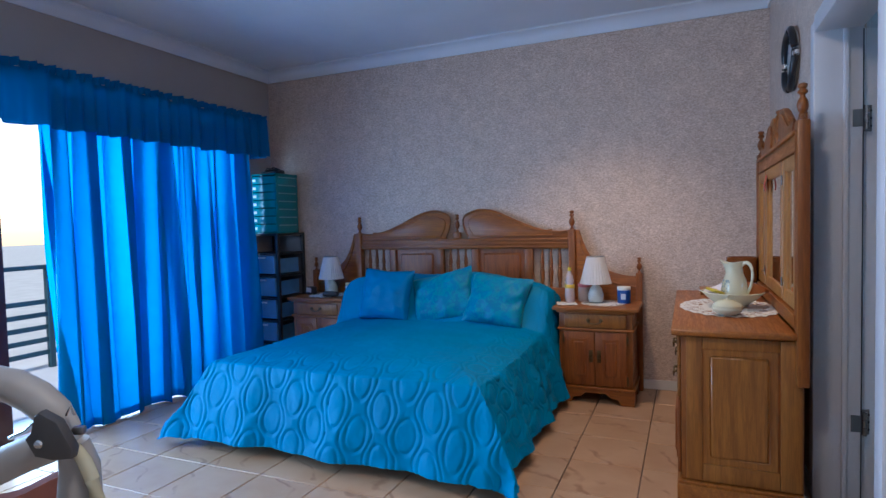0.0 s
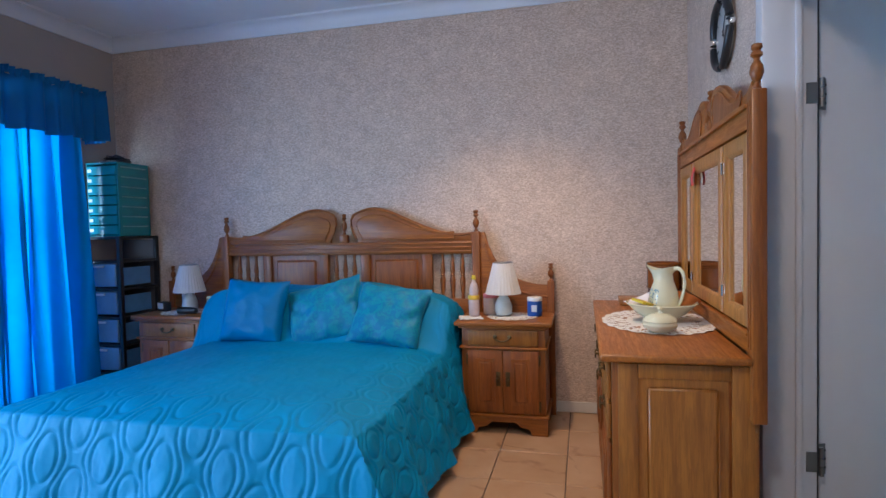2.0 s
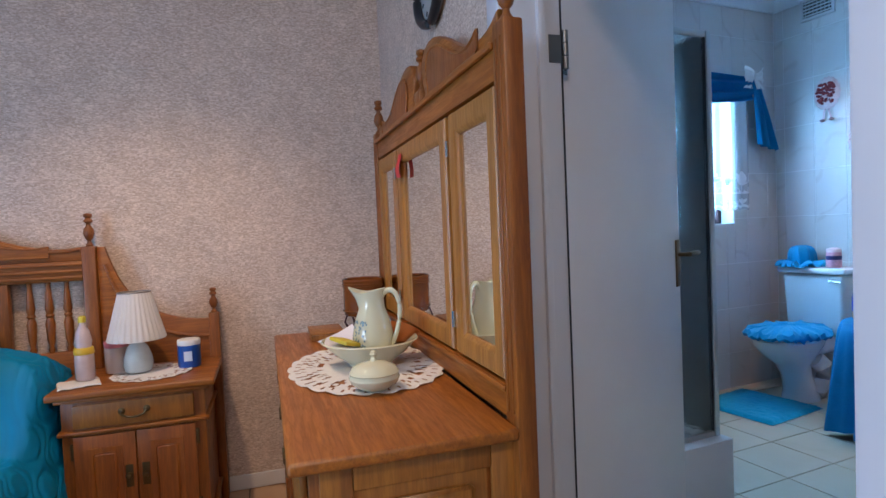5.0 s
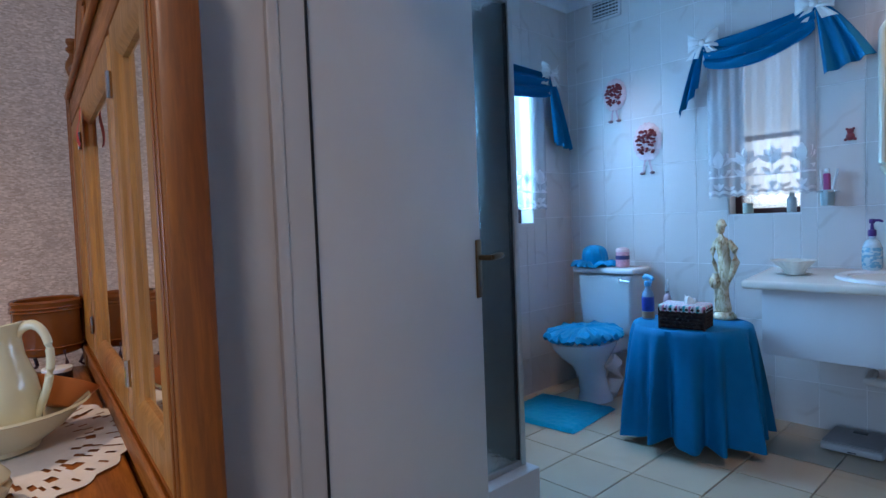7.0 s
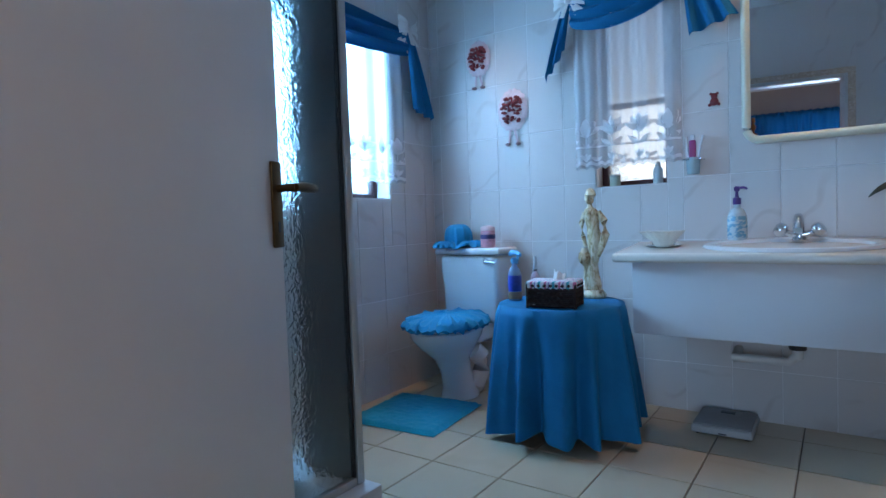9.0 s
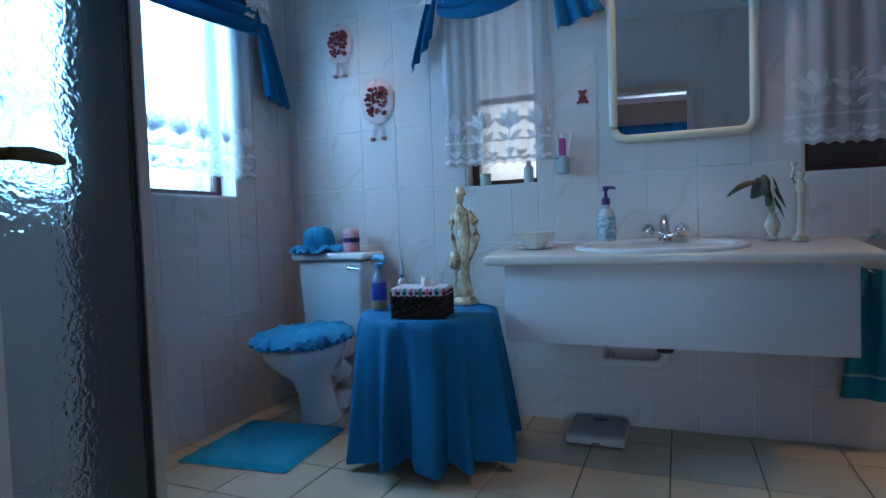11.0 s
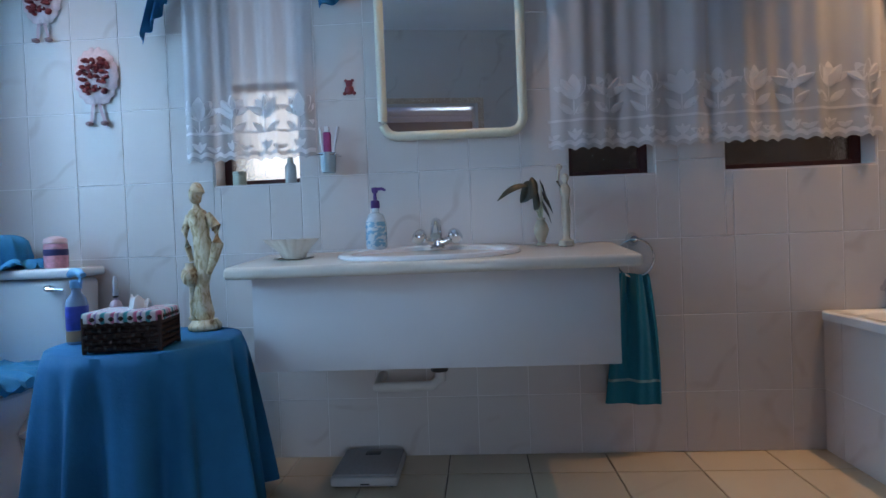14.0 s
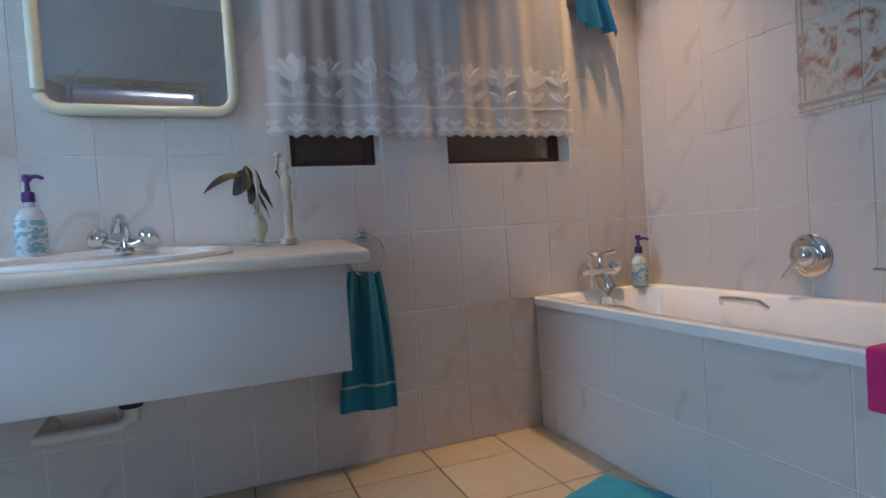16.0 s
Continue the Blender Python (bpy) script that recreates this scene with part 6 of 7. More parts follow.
def pump_bottle(at, s=1.0, label="soap dispenser bottle with purple pump and pale blue print"):
    b = thing("soap_dispenser", label, "soap dispenser", at)
    part("bottle", lathe([(0.034 * s, 0), (0.039 * s, 0.008), (0.041 * s, 0.06 * s), (0.039 * s, 0.12 * s), (0.030 * s, 0.145 * s), (0.014 * s, 0.155 * s), (0.014 * s, 0.17 * s)], 20), plain("clear_soap_bottle", (0.48, 0.58, 0.64), 0.15, 0, 0.4, 45, 0), b)
    pm = bmesh.new()
    lathe([(0.016, 0), (0.018, 0.004), (0.017, 0.03), (0.008, 0.034), (0.006, 0.06), (0.012, 0.064), (0.013, 0.08), (0.008, 0.084)], 14, (0, 0, 0.17 * s), pm)
    tube([(0, 0, 0.245 * s), (-0.012, -0.03, 0.247 * s), (-0.015, -0.045, 0.240 * s)], [0.007, 0.006, 0.005], 8, pm)
    part("pump", pm, plain("purple_pump", (0.075, 0.025, 0.17), 0.35), b, "purple pump")
    k = Mat("blue_leaf_print", rough=0.25)
    k.colour(k.ramp(k.noise(k.coords((1, 1, 1.8)), 48, 3), (0.47, (0.50, 0.58, 0.62)), (0.53, (0.17, 0.38, 0.52))))
    part("print", lathe([(0.0408 * s, 0), (0.0418 * s, 0.003), (0.0425 * s, 0.05 * s), (0.0412 * s, 0.095 * s), (0.040 * s, 0.098 * s)], 24, (0, 0, 0.018)), k.m, b, "pale blue leaf print")


pump_bottle((4.205, 3.01, VT - 0.002))
pump_bottle((4.235, 0.735, 0.561), 0.86, "soap dispenser bottle with purple pump on the bath corner")


def shell_dish():
    d = thing("shell_dish", "ivory pierced shell-shaped soap dish", "soap dish", (4.06, 3.30, 0.846))
    def wob(a, z):
        return 1 + (0.10 * abs(math.sin(a * 7)) + 0.28 * max(0, math.cos(a - 1.5)) ** 6) * min(1, max(0, z) / 0.05)
    part("bowl", moved(lathe([(0.035, 0), (0.042, 0.003), (0.05, 0.02), (0.078, 0.05), (0.092, 0.062), (0.088, 0.063), (0.07, 0.048), (0.04, 0.02), (0.02, 0.012)], 84, (0, 0, 0), None, wob), Matrix.Diagonal((0.95, 0.95, 1.2, 1))), plain("ivory_china", (0.72, 0.69, 0.63), 0.35, 0, 0.1, 60, 0.3), d)


shell_dish()


def cabinet_mirror():
    m = thing("wall_mirror", "rectangular mirror in a cream frame with rounded corners", "mirror", (BX1 - 0.012, 2.69, 1.69))
    m.matrix_world = Matrix.Translation((BX1 - 0.012 - 0.022, 2.69, 1.69)) @ pose(0, 0, 0, 0, -1.0, 2.2)
    w, h, r = 0.285, 0.365, 0.06
    cs = [(w - r, h - r, 0), (-(w - r), h - r, 90), (-(w - r), -(h - r), 180), (w - r, -(h - r), 270)]
    ring = [(0.0, cy + r * math.cos(radians(a0 + 15 * k)), cz + r * math.sin(radians(a0 + 15 * k))) for cy, cz, a0 in cs for k in range(7)]
    part("frame", tube(ring, 0.019, 10, None, True), plain("cream_plastic_frame", (0.66, 0.64, 0.52), 0.28), m, "cream moulded frame")
    part("mirror_glass", box(0.004, 0.008, -w + 0.004, w - 0.004, -h + 0.004, h - 0.004), M_MIRROR, m)
    part("backing", box(0.0085, 0.016, -w, w, -h, h), M_WHITE, m)


cabinet_mirror()


def bath():
    b = thing("bathtub", "white bathtub built in behind tiles along the wall", "bathtub", (0, 0, 0))
    x0, x1, y0, y1, z = 2.60, 4.292, 0.628, 1.262, 0.56
    bm = bmesh.new()
    # rim and well as rounded rectangles
    def rr(ins, zz, rad):
        ax, bx, ay, by = x0 + ins, x1 - ins, y0 + ins * 0.85, y1 - ins * 0.85
        pts = []
        for cx, cy, a0 in ((bx - rad, by - rad, 0), (ax + rad, by - rad, 90), (ax + rad, ay + rad, 180), (bx - rad, ay + rad, 270)):
            for k in range(6):
                a = radians(a0 + 18 * k)
                pts.append(bm.verts.new((cx + rad * math.cos(a), cy + rad * math.sin(a), zz)))
        return pts
    rows = [rr(0.0, z - 0.035, 0.02), rr(0.0, z - 0.006, 0.02), rr(0.006, z, 0.02), rr(0.050, z, 0.09), rr(0.062, z - 0.01, 0.10), rr(0.085, z - 0.12, 0.11), rr(0.12, z - 0.33, 0.12), rr(0.17, z - 0.38, 0.10)]
    for p, q in zip(rows, rows[1:]):
        n = len(p)
        for i in range(n):
            bm.faces.new((p[i], p[(i + 1) % n], q[(i + 1) % n], q[i]))
    bm.faces.new(rows[-1])
    part("tub", bm, M_CERAMIC, b)
    part("surround", box(x0 + 0.02, x1 - 0.004, y1 - 0.09, y1 - 0.016, 0.0, z - 0.036), M_GROUT_L, b)
    part("end_surround", box(x0 + 0.001, x0 + 0.09, y0, y1 - 0.017, 0.0, z - 0.036), M_GROUT_L, b)
    for x, y in ((3.72, y0 + 0.075), (3.85, y1 - 0.085)):
        part("grab_handle", tube([(x - 0.10, y, z - 0.045), (x - 0.08, y + (0.02 if y < 1 else -0.02), z - 0.022), (x, y + (0.03 if y < 1 else -0.03), z - 0.018), (x + 0.08, y + (0.02 if y < 1 else -0.02), z - 0.022), (x + 0.10, y, z - 0.045)], [0.009, 0.011, 0.012, 0.011, 0.009], 10), M_CHROME, b, "chrome grab handle")
    return b


bathtub = bath()


def bath_taps():
    t = thing("bath_mixer", "chrome bath mixer with hand shower on the tiled wall", "bath mixer", (BX1 - 0.005, 0.945, 0.64))
    bm = bmesh.new()
    for sg in (-1, 1):
        tube([(0, sg * 0.07, 0.0), (-0.06, sg * 0.07, 0.0)], 0.013, 12, bm)
    tube([(-0.06, -0.065, 0.0), (-0.06, 0.065, 0.0)], 0.022, 14, bm)
    tube([(-0.06, 0, 0.0), (-0.10, 0, -0.03), (-0.11, 0, -0.07)], [0.015, 0.013, 0.012], 12, bm)
    part("body", bm, M_CHROME, t)
    for sg in (-1, 1):
        kn = lathe([(0.018, 0), (0.030, 0.01), (0.033, 0.026), (0.027, 0.040), (0.01, 0.046)], 10)
        part("knob", moved(kn, Matrix.Translation((-0.06, sg * 0.055, 0.012)) @ pose(0, 0, 0, -sg * 70, 0, 0)), M_CHROME, t)
    hs = bmesh.new()
    tube([(-0.06, 0.0, 0.02), (-0.062, 0.0, 0.07), (-0.075, -0.02, 0.085), (-0.085, -0.06, 0.09)], [0.012, 0.011, 0.012, 0.013], 12, hs)
    lathe([(0.012, 0), (0.026, 0.012), (0.028, 0.022), (0.02, 0.026)], 16, (-0.06, 0.03, 0.07), hs)
    part("hand_shower", hs, M_CHROME, t)
    part("hose", tube([(-0.07, -0.03, -0.01), (-0.09, -0.045, -0.06), (-0.085, -0.01, -0.105), (-0.08, 0.03, -0.06), (-0.065, 0.05, 0.02)], 0.007, 8), M_STEEL, t)
    o = thing("overflow_plate", "round chrome overflow plate in the bath end", "overflow", (BX1 - 0.085, 0.945, 0.505))
    part("plate", moved(lathe([(0.032, 0), (0.034, 0.003), (0.03, 0.008), (0.012, 0.010)], 24), pose(0, 0, 0, 0, -90, 0)), M_CHROME, o)
    m = thing("shower_mixer", "round chrome mixer plate with a lever on the tiled wall", "mixer", (3.51, BY0 + 0.008, 0.70))
    part("plate", moved(lathe([(0.072, 0), (0.075, 0.004), (0.068, 0.012), (0.045, 0.016)], 40), pose(0, 0, 0, -90, 0, 0)), M_CHROME, m)
    part("dome", moved(lathe([(0.038, 0), (0.036, 0.02), (0.026, 0.034), (0.01, 0.040)], 28, (0, 0, 0.016)), pose(0, 0, 0, -90, 0, 0)), M_CHROME, m)
    part("lever", tube([(0.0, 0.045, 0.0), (0.03, 0.06, -0.04), (0.055, 0.065, -0.075)], [0.010, 0.010, 0.008], 10), M_CHROME, m)


bath_taps()


def towel_ring():
    r = thing("towel_ring", "chrome towel ring on the tiled wall", "towel ring", (BX1 - 0.006, 1.985, 0.87))
    part("mount", moved(lathe([(0.026, 0), (0.028, 0.004), (0.022, 0.014), (0.014, 0.03)], 20), pose(0, 0, 0, 0, -90, 0)), M_CHROME, r)
    part("ring", tube([(-0.035, 0.075 * math.sin(a), -0.075 + 0.075 * math.cos(a)) for a in (2 * math.pi * i / 32 for i in range(32))], 0.005, 8, None, True), M_CHROME, r)
    t = thing("hand_towel", "teal hand towel with a pale woven border hanging from the ring", "towel", (BX1 - 0.04, 2.01, 0))

    def fn(u, v):
        z = 0.735 - 0.52 * v
        y = -0.008 + (u - 0.5) * (0.12 + 0.10 * v ** 0.8) + 0.012 * v
        x = -0.018 + (0.030 * math.sin(u * 11.5 + 0.6) + 0.010 * math.sin(u * 25)) * (1 - 0.72 * v) - 0.02 * math.sin(math.pi * v)
        return (x, y, z + 0.012 * (u - 0.5))
    part("cloth", sheet(50, 30, fn, None, 0.012), M_TOWEL, t, smooth=80)
    part("border", sheet(50, 2, lambda u, v: (fn(u, 0)[0] * 0 + fn(u, 0.80)[0] - 0.009, fn(u, 0.80 + 0.02 * v)[1], fn(u, 0.80 + 0.02 * v)[2])), plain("pale_border", (0.20, 0.42, 0.45), 0.9, 0, 0.6, 120), t, "pale woven border")


towel_ring()


def scale():
    s = thing("bathroom_scale", "grey flat bathroom scale on the floor under the vanity", "bathroom scale", (4.115, 3.055, 0))
    part("base", box(-0.13, 0.13, -0.125, 0.125, 0.006, 0.042, 0.010, 3), plain("pale_grey_plastic", (0.42, 0.42, 0.43), 0.45), s)
    part("platform", box(-0.122, 0.125, -0.118, 0.118, 0.0425, 0.052, 0.004), plain("grey_rubber", (0.28, 0.275, 0.285), 0.7, 0, 0.1, 60), s)
    part("window", box(0.06, 0.10, -0.03, 0.03, 0.0522, 0.0545, 0.001), M_BLACK, s)
    part("label_mark", box(-0.1308, -0.13, -0.022, 0.012, 0.014, 0.020), M_BLACK, s)
    for x in (-0.1, 0.1):
        for y in (-0.1, 0.1):
            part("foot", lathe([(0.012, 0), (0.013, 0.006)], 10, (x, y, 0)), M_BLACK, s)


scale()


def shower():
    s = thing("shower_enclosure", "shower enclosure of textured glass on a white hob", "shower", (0, 0, 0))
    m = plain("shower_aluminium", (0.50, 0.50, 0.50), 0.35, 0.8)
    part("hob", box(1.425, 2.45, 3.685, 3.80, 0.0, 0.262, 0.006), M_WHITE, s, "white painted shower hob")
    part("hob", box(2.345, 2.448, 3.801, 4.795, 0.0, 0.262, 0.006), M_WHITE, s, "white painted shower hob")
    part("corner_post", box(2.405, 2.432, 3.735, 3.765, 0.262, 1.98, 0.003), m, s)
    part("sill_rail", box(1.425, 2.405, 3.738, 3.762, 0.262, 0.285, 0.003), m, s)
    part("top_rail", box(1.425, 2.405, 3.738, 3.762, 1.955, 1.98, 0.003), m, s)
    # black seal between the glass and the corner post
    part("seal", box(2.399, 2.4045, 3.741, 3.759, 0.285, 1.955), M_BLACK, s)
    g = part("glass_panel", box(1.43, 2.399, 3.747, 3.753, 0.285, 1.955), M_SHOWERGLASS, s, "textured translucent glass")
    g.visible_shadow = False
    part("side_panel", box(2.408, 2.428, 3.7655, 3.965, 0.262, 1.98, 0.003), M_SLATE, s, "slate grey side panel")
    return s


shower()


def sheer(name, label, axis, face, u0, u1, z0, z1, waves, lace=0.27, seed=0.0, scallop=0.10, net=None):
    """A gathered lace half-curtain with a denser flowered border and a scalloped hem."""
    c = thing(name, label, "lace curtain", (0, 0, 0))

    def fn(u, v):
        a = u0 + (u1 - u0) * u
        d = face - (0.016 + 0.013 * math.sin(a * waves + 1.2 * math.sin(a * 9 + seed)) + 0.006 * math.sin(a * waves * 2.3 + seed))
        z = z0 + (z1 - z0) * v
        if v == 0:
            z += 0.012 * abs(math.sin(math.pi * a / (scallop / 2)))
        return (d, a, z) if axis == "x" else (a, d, z)
    n = int((u1 - u0) * 220)
    part("net", sheet(n, 14, fn), net or M_LACE, c, "sheer white net", 80)

    def near(a, z, off):
        p = fn((a - u0) / (u1 - u0), max(0.001, (z - z0) / (z1 - z0)))
        return (p[0] - off, p[1], p[2]) if axis == "x" else (p[0], p[1] - off, p[2])

    def blob(bm, ca, cz, w, h, tilt, n=12, tip=1.0):
        """A petal laid on the net."""
        vs = []
        for i in range(n):
            t = 2 * math.pi * i / n
            x, y = w * math.cos(t), h * math.sin(t)
            if y > 0:
                x *= 1 - 0.45 * tip * (y / h)
            a2 = ca + x * math.cos(tilt) - y * math.sin(tilt)
            z2 = cz + x * math.sin(tilt) + y * math.cos(tilt)
            a2 = max(u0 + 0.002, min(u1 - 0.002, a2))
            vs.append(bm.verts.new(near(a2, z2, 0.0015)))
        bm.faces.new(vs)
    k = 0
    a = u0 + 0.06
    while a < u1 - 0.03:
        fl = bmesh.new()
        zc = z0 + lace - 0.055
        for t, w, h in ((0.0, 0.028, 0.050), (0.55, 0.024, 0.050), (-0.55, 0.024, 0.050), (1.15, 0.018, 0.044), (-1.15, 0.018, 0.044)):
            blob(fl, a - 0.042 * math.sin(t), zc + 0.012 - 0.014 * abs(t), w, h, t)
        for t in (0.9, -0.9):
            blob(fl, a - 0.042 * math.sin(t), zc - 0.074, 0.015, 0.036, t)
        blob(fl, a, zc - 0.06, 0.003, 0.05, 0, 6, 0)
        part("lace_flower", fl, M_LACE_D, c, smooth=False)
        sm = bmesh.new()
        for t in (0.0, 0.8, -0.8):
            blob(sm, a + 0.0 - 0.014 * math.sin(t), z0 + 0.066, 0.011, 0.024, t)
        part("lace_sprig", sm, M_LACE_D, c, smooth=False)
        sm = bmesh.new()
        for t in (1.1, -1.1):
            blob(sm, a + 0.086 - 0.012 * math.sin(t), z0 + 0.058, 0.010, 0.020, t)
        part("lace_sprig", sm, M_LACE_D, c, smooth=False)
        a += 0.142
    bd = sheet(n, 1, lambda u, v: near(u0 + (u1 - u0) * u, z0 + 0.118 + 0.010 * v, 0.002))
    part("lace_band", bd, M_LACE_D, c, smooth=80)
    hm = sheet(n, 1, lambda u, v: near(u0 + (u1 - u0) * u, z0 + 0.016 + 0.018 * v + 0.012 * abs(math.sin(math.pi * (u0 + (u1 - u0) * u) / (scallop / 2))), 0.002))
    part("scalloped_hem", hm, M_LACE_D, c, smooth=80)
    part("wire", tube([near(u0, z1 - 0.01, 0.0), near(u1, z1 - 0.01, 0.0)], 0.003), M_STEEL, c)
    return c


sheer("lace_curtain", "white lace half-curtain before the bright bathroom window", "y", BY1 - 0.004, 2.72, 3.965, 1.235, 2.12, 34, 0.27, 0.3)
sheer("lace_curtain", "white lace half-curtain drawn back from the narrow window", "x", BX1 - 0.004, 3.265, 3.815, 1.255, 2.12, 44, 0.27, 1.7)
sheer("lace_curtain", "wide white lace curtain with tulip border over two windows", "x", BX1 - 0.004, 1.005, 2.305, 1.235, 2.12, 30, 0.30, 2.9, 0.10, M_LACE_W)


def bow(parent, at, axis, s=1.0, material=None):
    bm = bmesh.new()

    def put(a, d, z):
        return (at[0] - d, at[1] + a, at[2] + z) if axis == "x" else (at[0] + a, at[1] - d, at[2] + z)
    for sg in (-1, 1):
        def loop(u, v, sg=sg):
            r = 0.085 * s * u
            w = (0.022 + 0.085 * u ** 0.8) * s
            return put(sg * r, 0.012 + 0.022 * math.sin(math.pi * u) + 0.006 * math.sin(v * 14), (v - 0.5) * w + 0.018 * u * s)
        sheet(8, 8, loop, bm, 0.004)

        def tail(u, v, sg=sg):
            return put(sg * (0.012 + 0.055 * u) * s + (v - 0.5) * 0.05 * s * (0.4 + u), 0.010 + 0.004 * math.sin(v * 9), -0.075 * u * s - 0.01 * abs(v - 0.5))
        sheet(6, 5, tail, bm, 0.004)
    k = lathe([(0.004, -0.02), (0.018, -0.012), (0.02, 0.0), (0.018, 0.012), (0.004, 0.02)], 12)
    merge(bm, moved(k, Matrix.Translation(put(0, 0.03, 0))))
    return part("bow", bm, material or plain("white_bow_cloth", (0.78, 0.77, 0.76), 0.8), parent, "white cloth bow", 70)


def swag(name, label, axis, face, ua, ub, za, zb, tails, sag=0.02, deep=0.13):
    """A draped length of cloth between two points, with a hanging tail at each end and white bows."""
    s = thing(name, label, "swag", (0, 0, 0))

    def put(a, d, z):
        return (face - d, a, z) if axis == "x" else (a, face - d, z)

    def drape(u, v):
        a = ua + (ub - ua) * u
        zt = za + (zb - za) * u - sag * math.sin(math.pi * u)
        h = deep + 0.05 * math.sin(math.pi * min(1, max(0, u))) ** 0.6
        return put(a, 0.035 + 0.026 * math.sin(v * 17 + 3 * u) * (0.4 + math.sin(math.pi * u)), zt - h * v)
    part("drape", sheet(50, 16, drape, None, 0.003), M_SWAG, s, smooth=80)
    for (at, z, dirn, w, l1, l2) in ((ua, za, tails[0], 0.09, *tails[2]), (ub, zb, tails[1], 0.18, *tails[3])):
        def tail(u, v):
            wd = 0.03 + w * v ** 0.7
            ln = l1 + (l2 - l1) * u
            return put(at + dirn * (u * wd + 0.04 * v), 0.03 + 0.022 * math.sin(u * 17) * v + 0.006 * math.sin(u * 25), z - ln * v)
        part("tail", sheet(24, 16, tail, None, 0.003), M_SWAG, s, smooth=80)
    bow(s, (face - 0.03, ua, za) if axis == "x" else (ua, face - 0.03, za), axis)
    bow(s, (face - 0.03, ub, zb) if axis == "x" else (ub, face - 0.03, zb), axis)


swag("curtain_swag", "blue cloth swag with white bows over the narrow window", "x", BX1 - 0.03, 3.81, 3.25, 2.16, 2.215, (1, -1, (0.25, 0.40), (0.36, 0.30)))
swag("curtain_swag", "blue cloth swag with white bows over the bright window", "y", BY1 - 0.03, 2.72, 3.99, 2.15, 2.15, (-1, 1, (0.30, 0.5), (0.46, 0.50)), 0.0, 0.15)
swag("curtain_swag", "blue cloth swag with white bows over the wide lace curtain", "x", BX1 - 0.03, 2.28, 1.02, 2.2, 2.2, (1, -1, (0.22, 0.34), (0.48, 0.52)))

# ---- small things, bathroom ----


def ornament(at, s, label):
    o = thing("wall_ornament", label, "wall ornament", at, 0, "flower plaques on the tiles")
    rd2 = plain("dark_red_flowers", (0.22, 0.02, 0.03), 0.6, 0, 0.5, 60, 0.4)
    ry = moved(lathe([(0.088, 0), (0.092, 0.006), (0.080, 0.014), (0.06, 0.016)], 60, (0, 0, 0), None, lambda a, z: 0.94 + 0.11 * abs(math.sin(a * 9))), Matrix.Diagonal((1.28 * s, 1.0 * s, 1, 1)))
    part("lace_edge", moved(ry, pose(0, 0, 0, 0, -90, 0)), plain("pink_lace", (0.66, 0.48, 0.49), 0.8, 0, 0.2, 80, 0.3), o, "pale pink scalloped edge")
    rnd = random.Random(7)
    for k in range(64):
        a, rr = rnd.uniform(0, 6.28), 0.066 * math.sqrt(rnd.uniform(0, 1))
        k2 = rnd.uniform(0.009, 0.014)
        part("flower", moved(lathe([(0.001, -0.6 * k2), (k2 * 0.8, -0.3 * k2), (k2, 0.1 * k2), (k2 * 0.6, 0.7 * k2), (0.001, 0.8 * k2)], 8), Matrix.Translation((-0.018 - rnd.uniform(0, 0.008), rr * math.cos(a) * s, rr * math.sin(a) * 1.28 * s))), rd2, o)
    for k in range(5):
        part("bead", lathe([(0.001, -0.005), (0.005, 0), (0.001, 0.005)], 8, (-0.036, 0.03 * math.sin(k * 2.1) * s, 0.05 * math.cos(k * 1.7) * s)), M_CERAMIC, o)
    for sg in (-1, 1):
        tb = sheet(3, 10, lambda u, v, sg=sg: (-0.010 - 0.003 * math.sin(v * 6), sg * (0.012 + 0.018 * v) * s + (u - 0.5) * 0.014, (-0.105 - 0.085 * v) * s))
        part("ribbon", tb, plain("pink_ribbon", (0.55, 0.36, 0.38), 0.7), o, "hanging pink ribbon")
        part("ribbon_rose", lathe([(0.001, -0.008), (0.014, -0.003), (0.016, 0.006), (0.006, 0.012), (0.001, 0.012)], 10, (-0.014, sg * 0.032 * s, -0.192 * s)), plain("faded_rose", (0.36, 0.22, 0.24), 0.7), o)


ornament((BX1 - 0.004, 4.425, 1.985), 0.92, "oval plaque of red cloth flowers with a pink lace edge")
ornament((BX1 - 0.004, 4.20, 1.645), 1.05, "larger oval plaque of red cloth flowers with hanging ribbons")
ch = thing("red_charm", "small dark red bear-shaped sticker on the tiles", "sticker", (BX1 - 0.003, 3.115, 1.545))
cbm = bmesh.new()
for y, z, r in ((0, -0.012, 0.020), (0, 0.014, 0.015), (-0.014, 0.026, 0.007), (0.014, 0.026, 0.007), (-0.02, -0.026, 0.008), (0.02, -0.026, 0.008)):
    merge(cbm, moved(lathe([(r * 0.9, 0), (r, 0.002), (r * 0.8, 0.006), (0.001, 0.008)], 14), Matrix.Translation((0, y, z)) @ pose(0, 0, 0, 0, -90, 0)))
part("figure", cbm, plain("dark_red_rubber", (0.16, 0.01, 0.02), 0.5), ch)

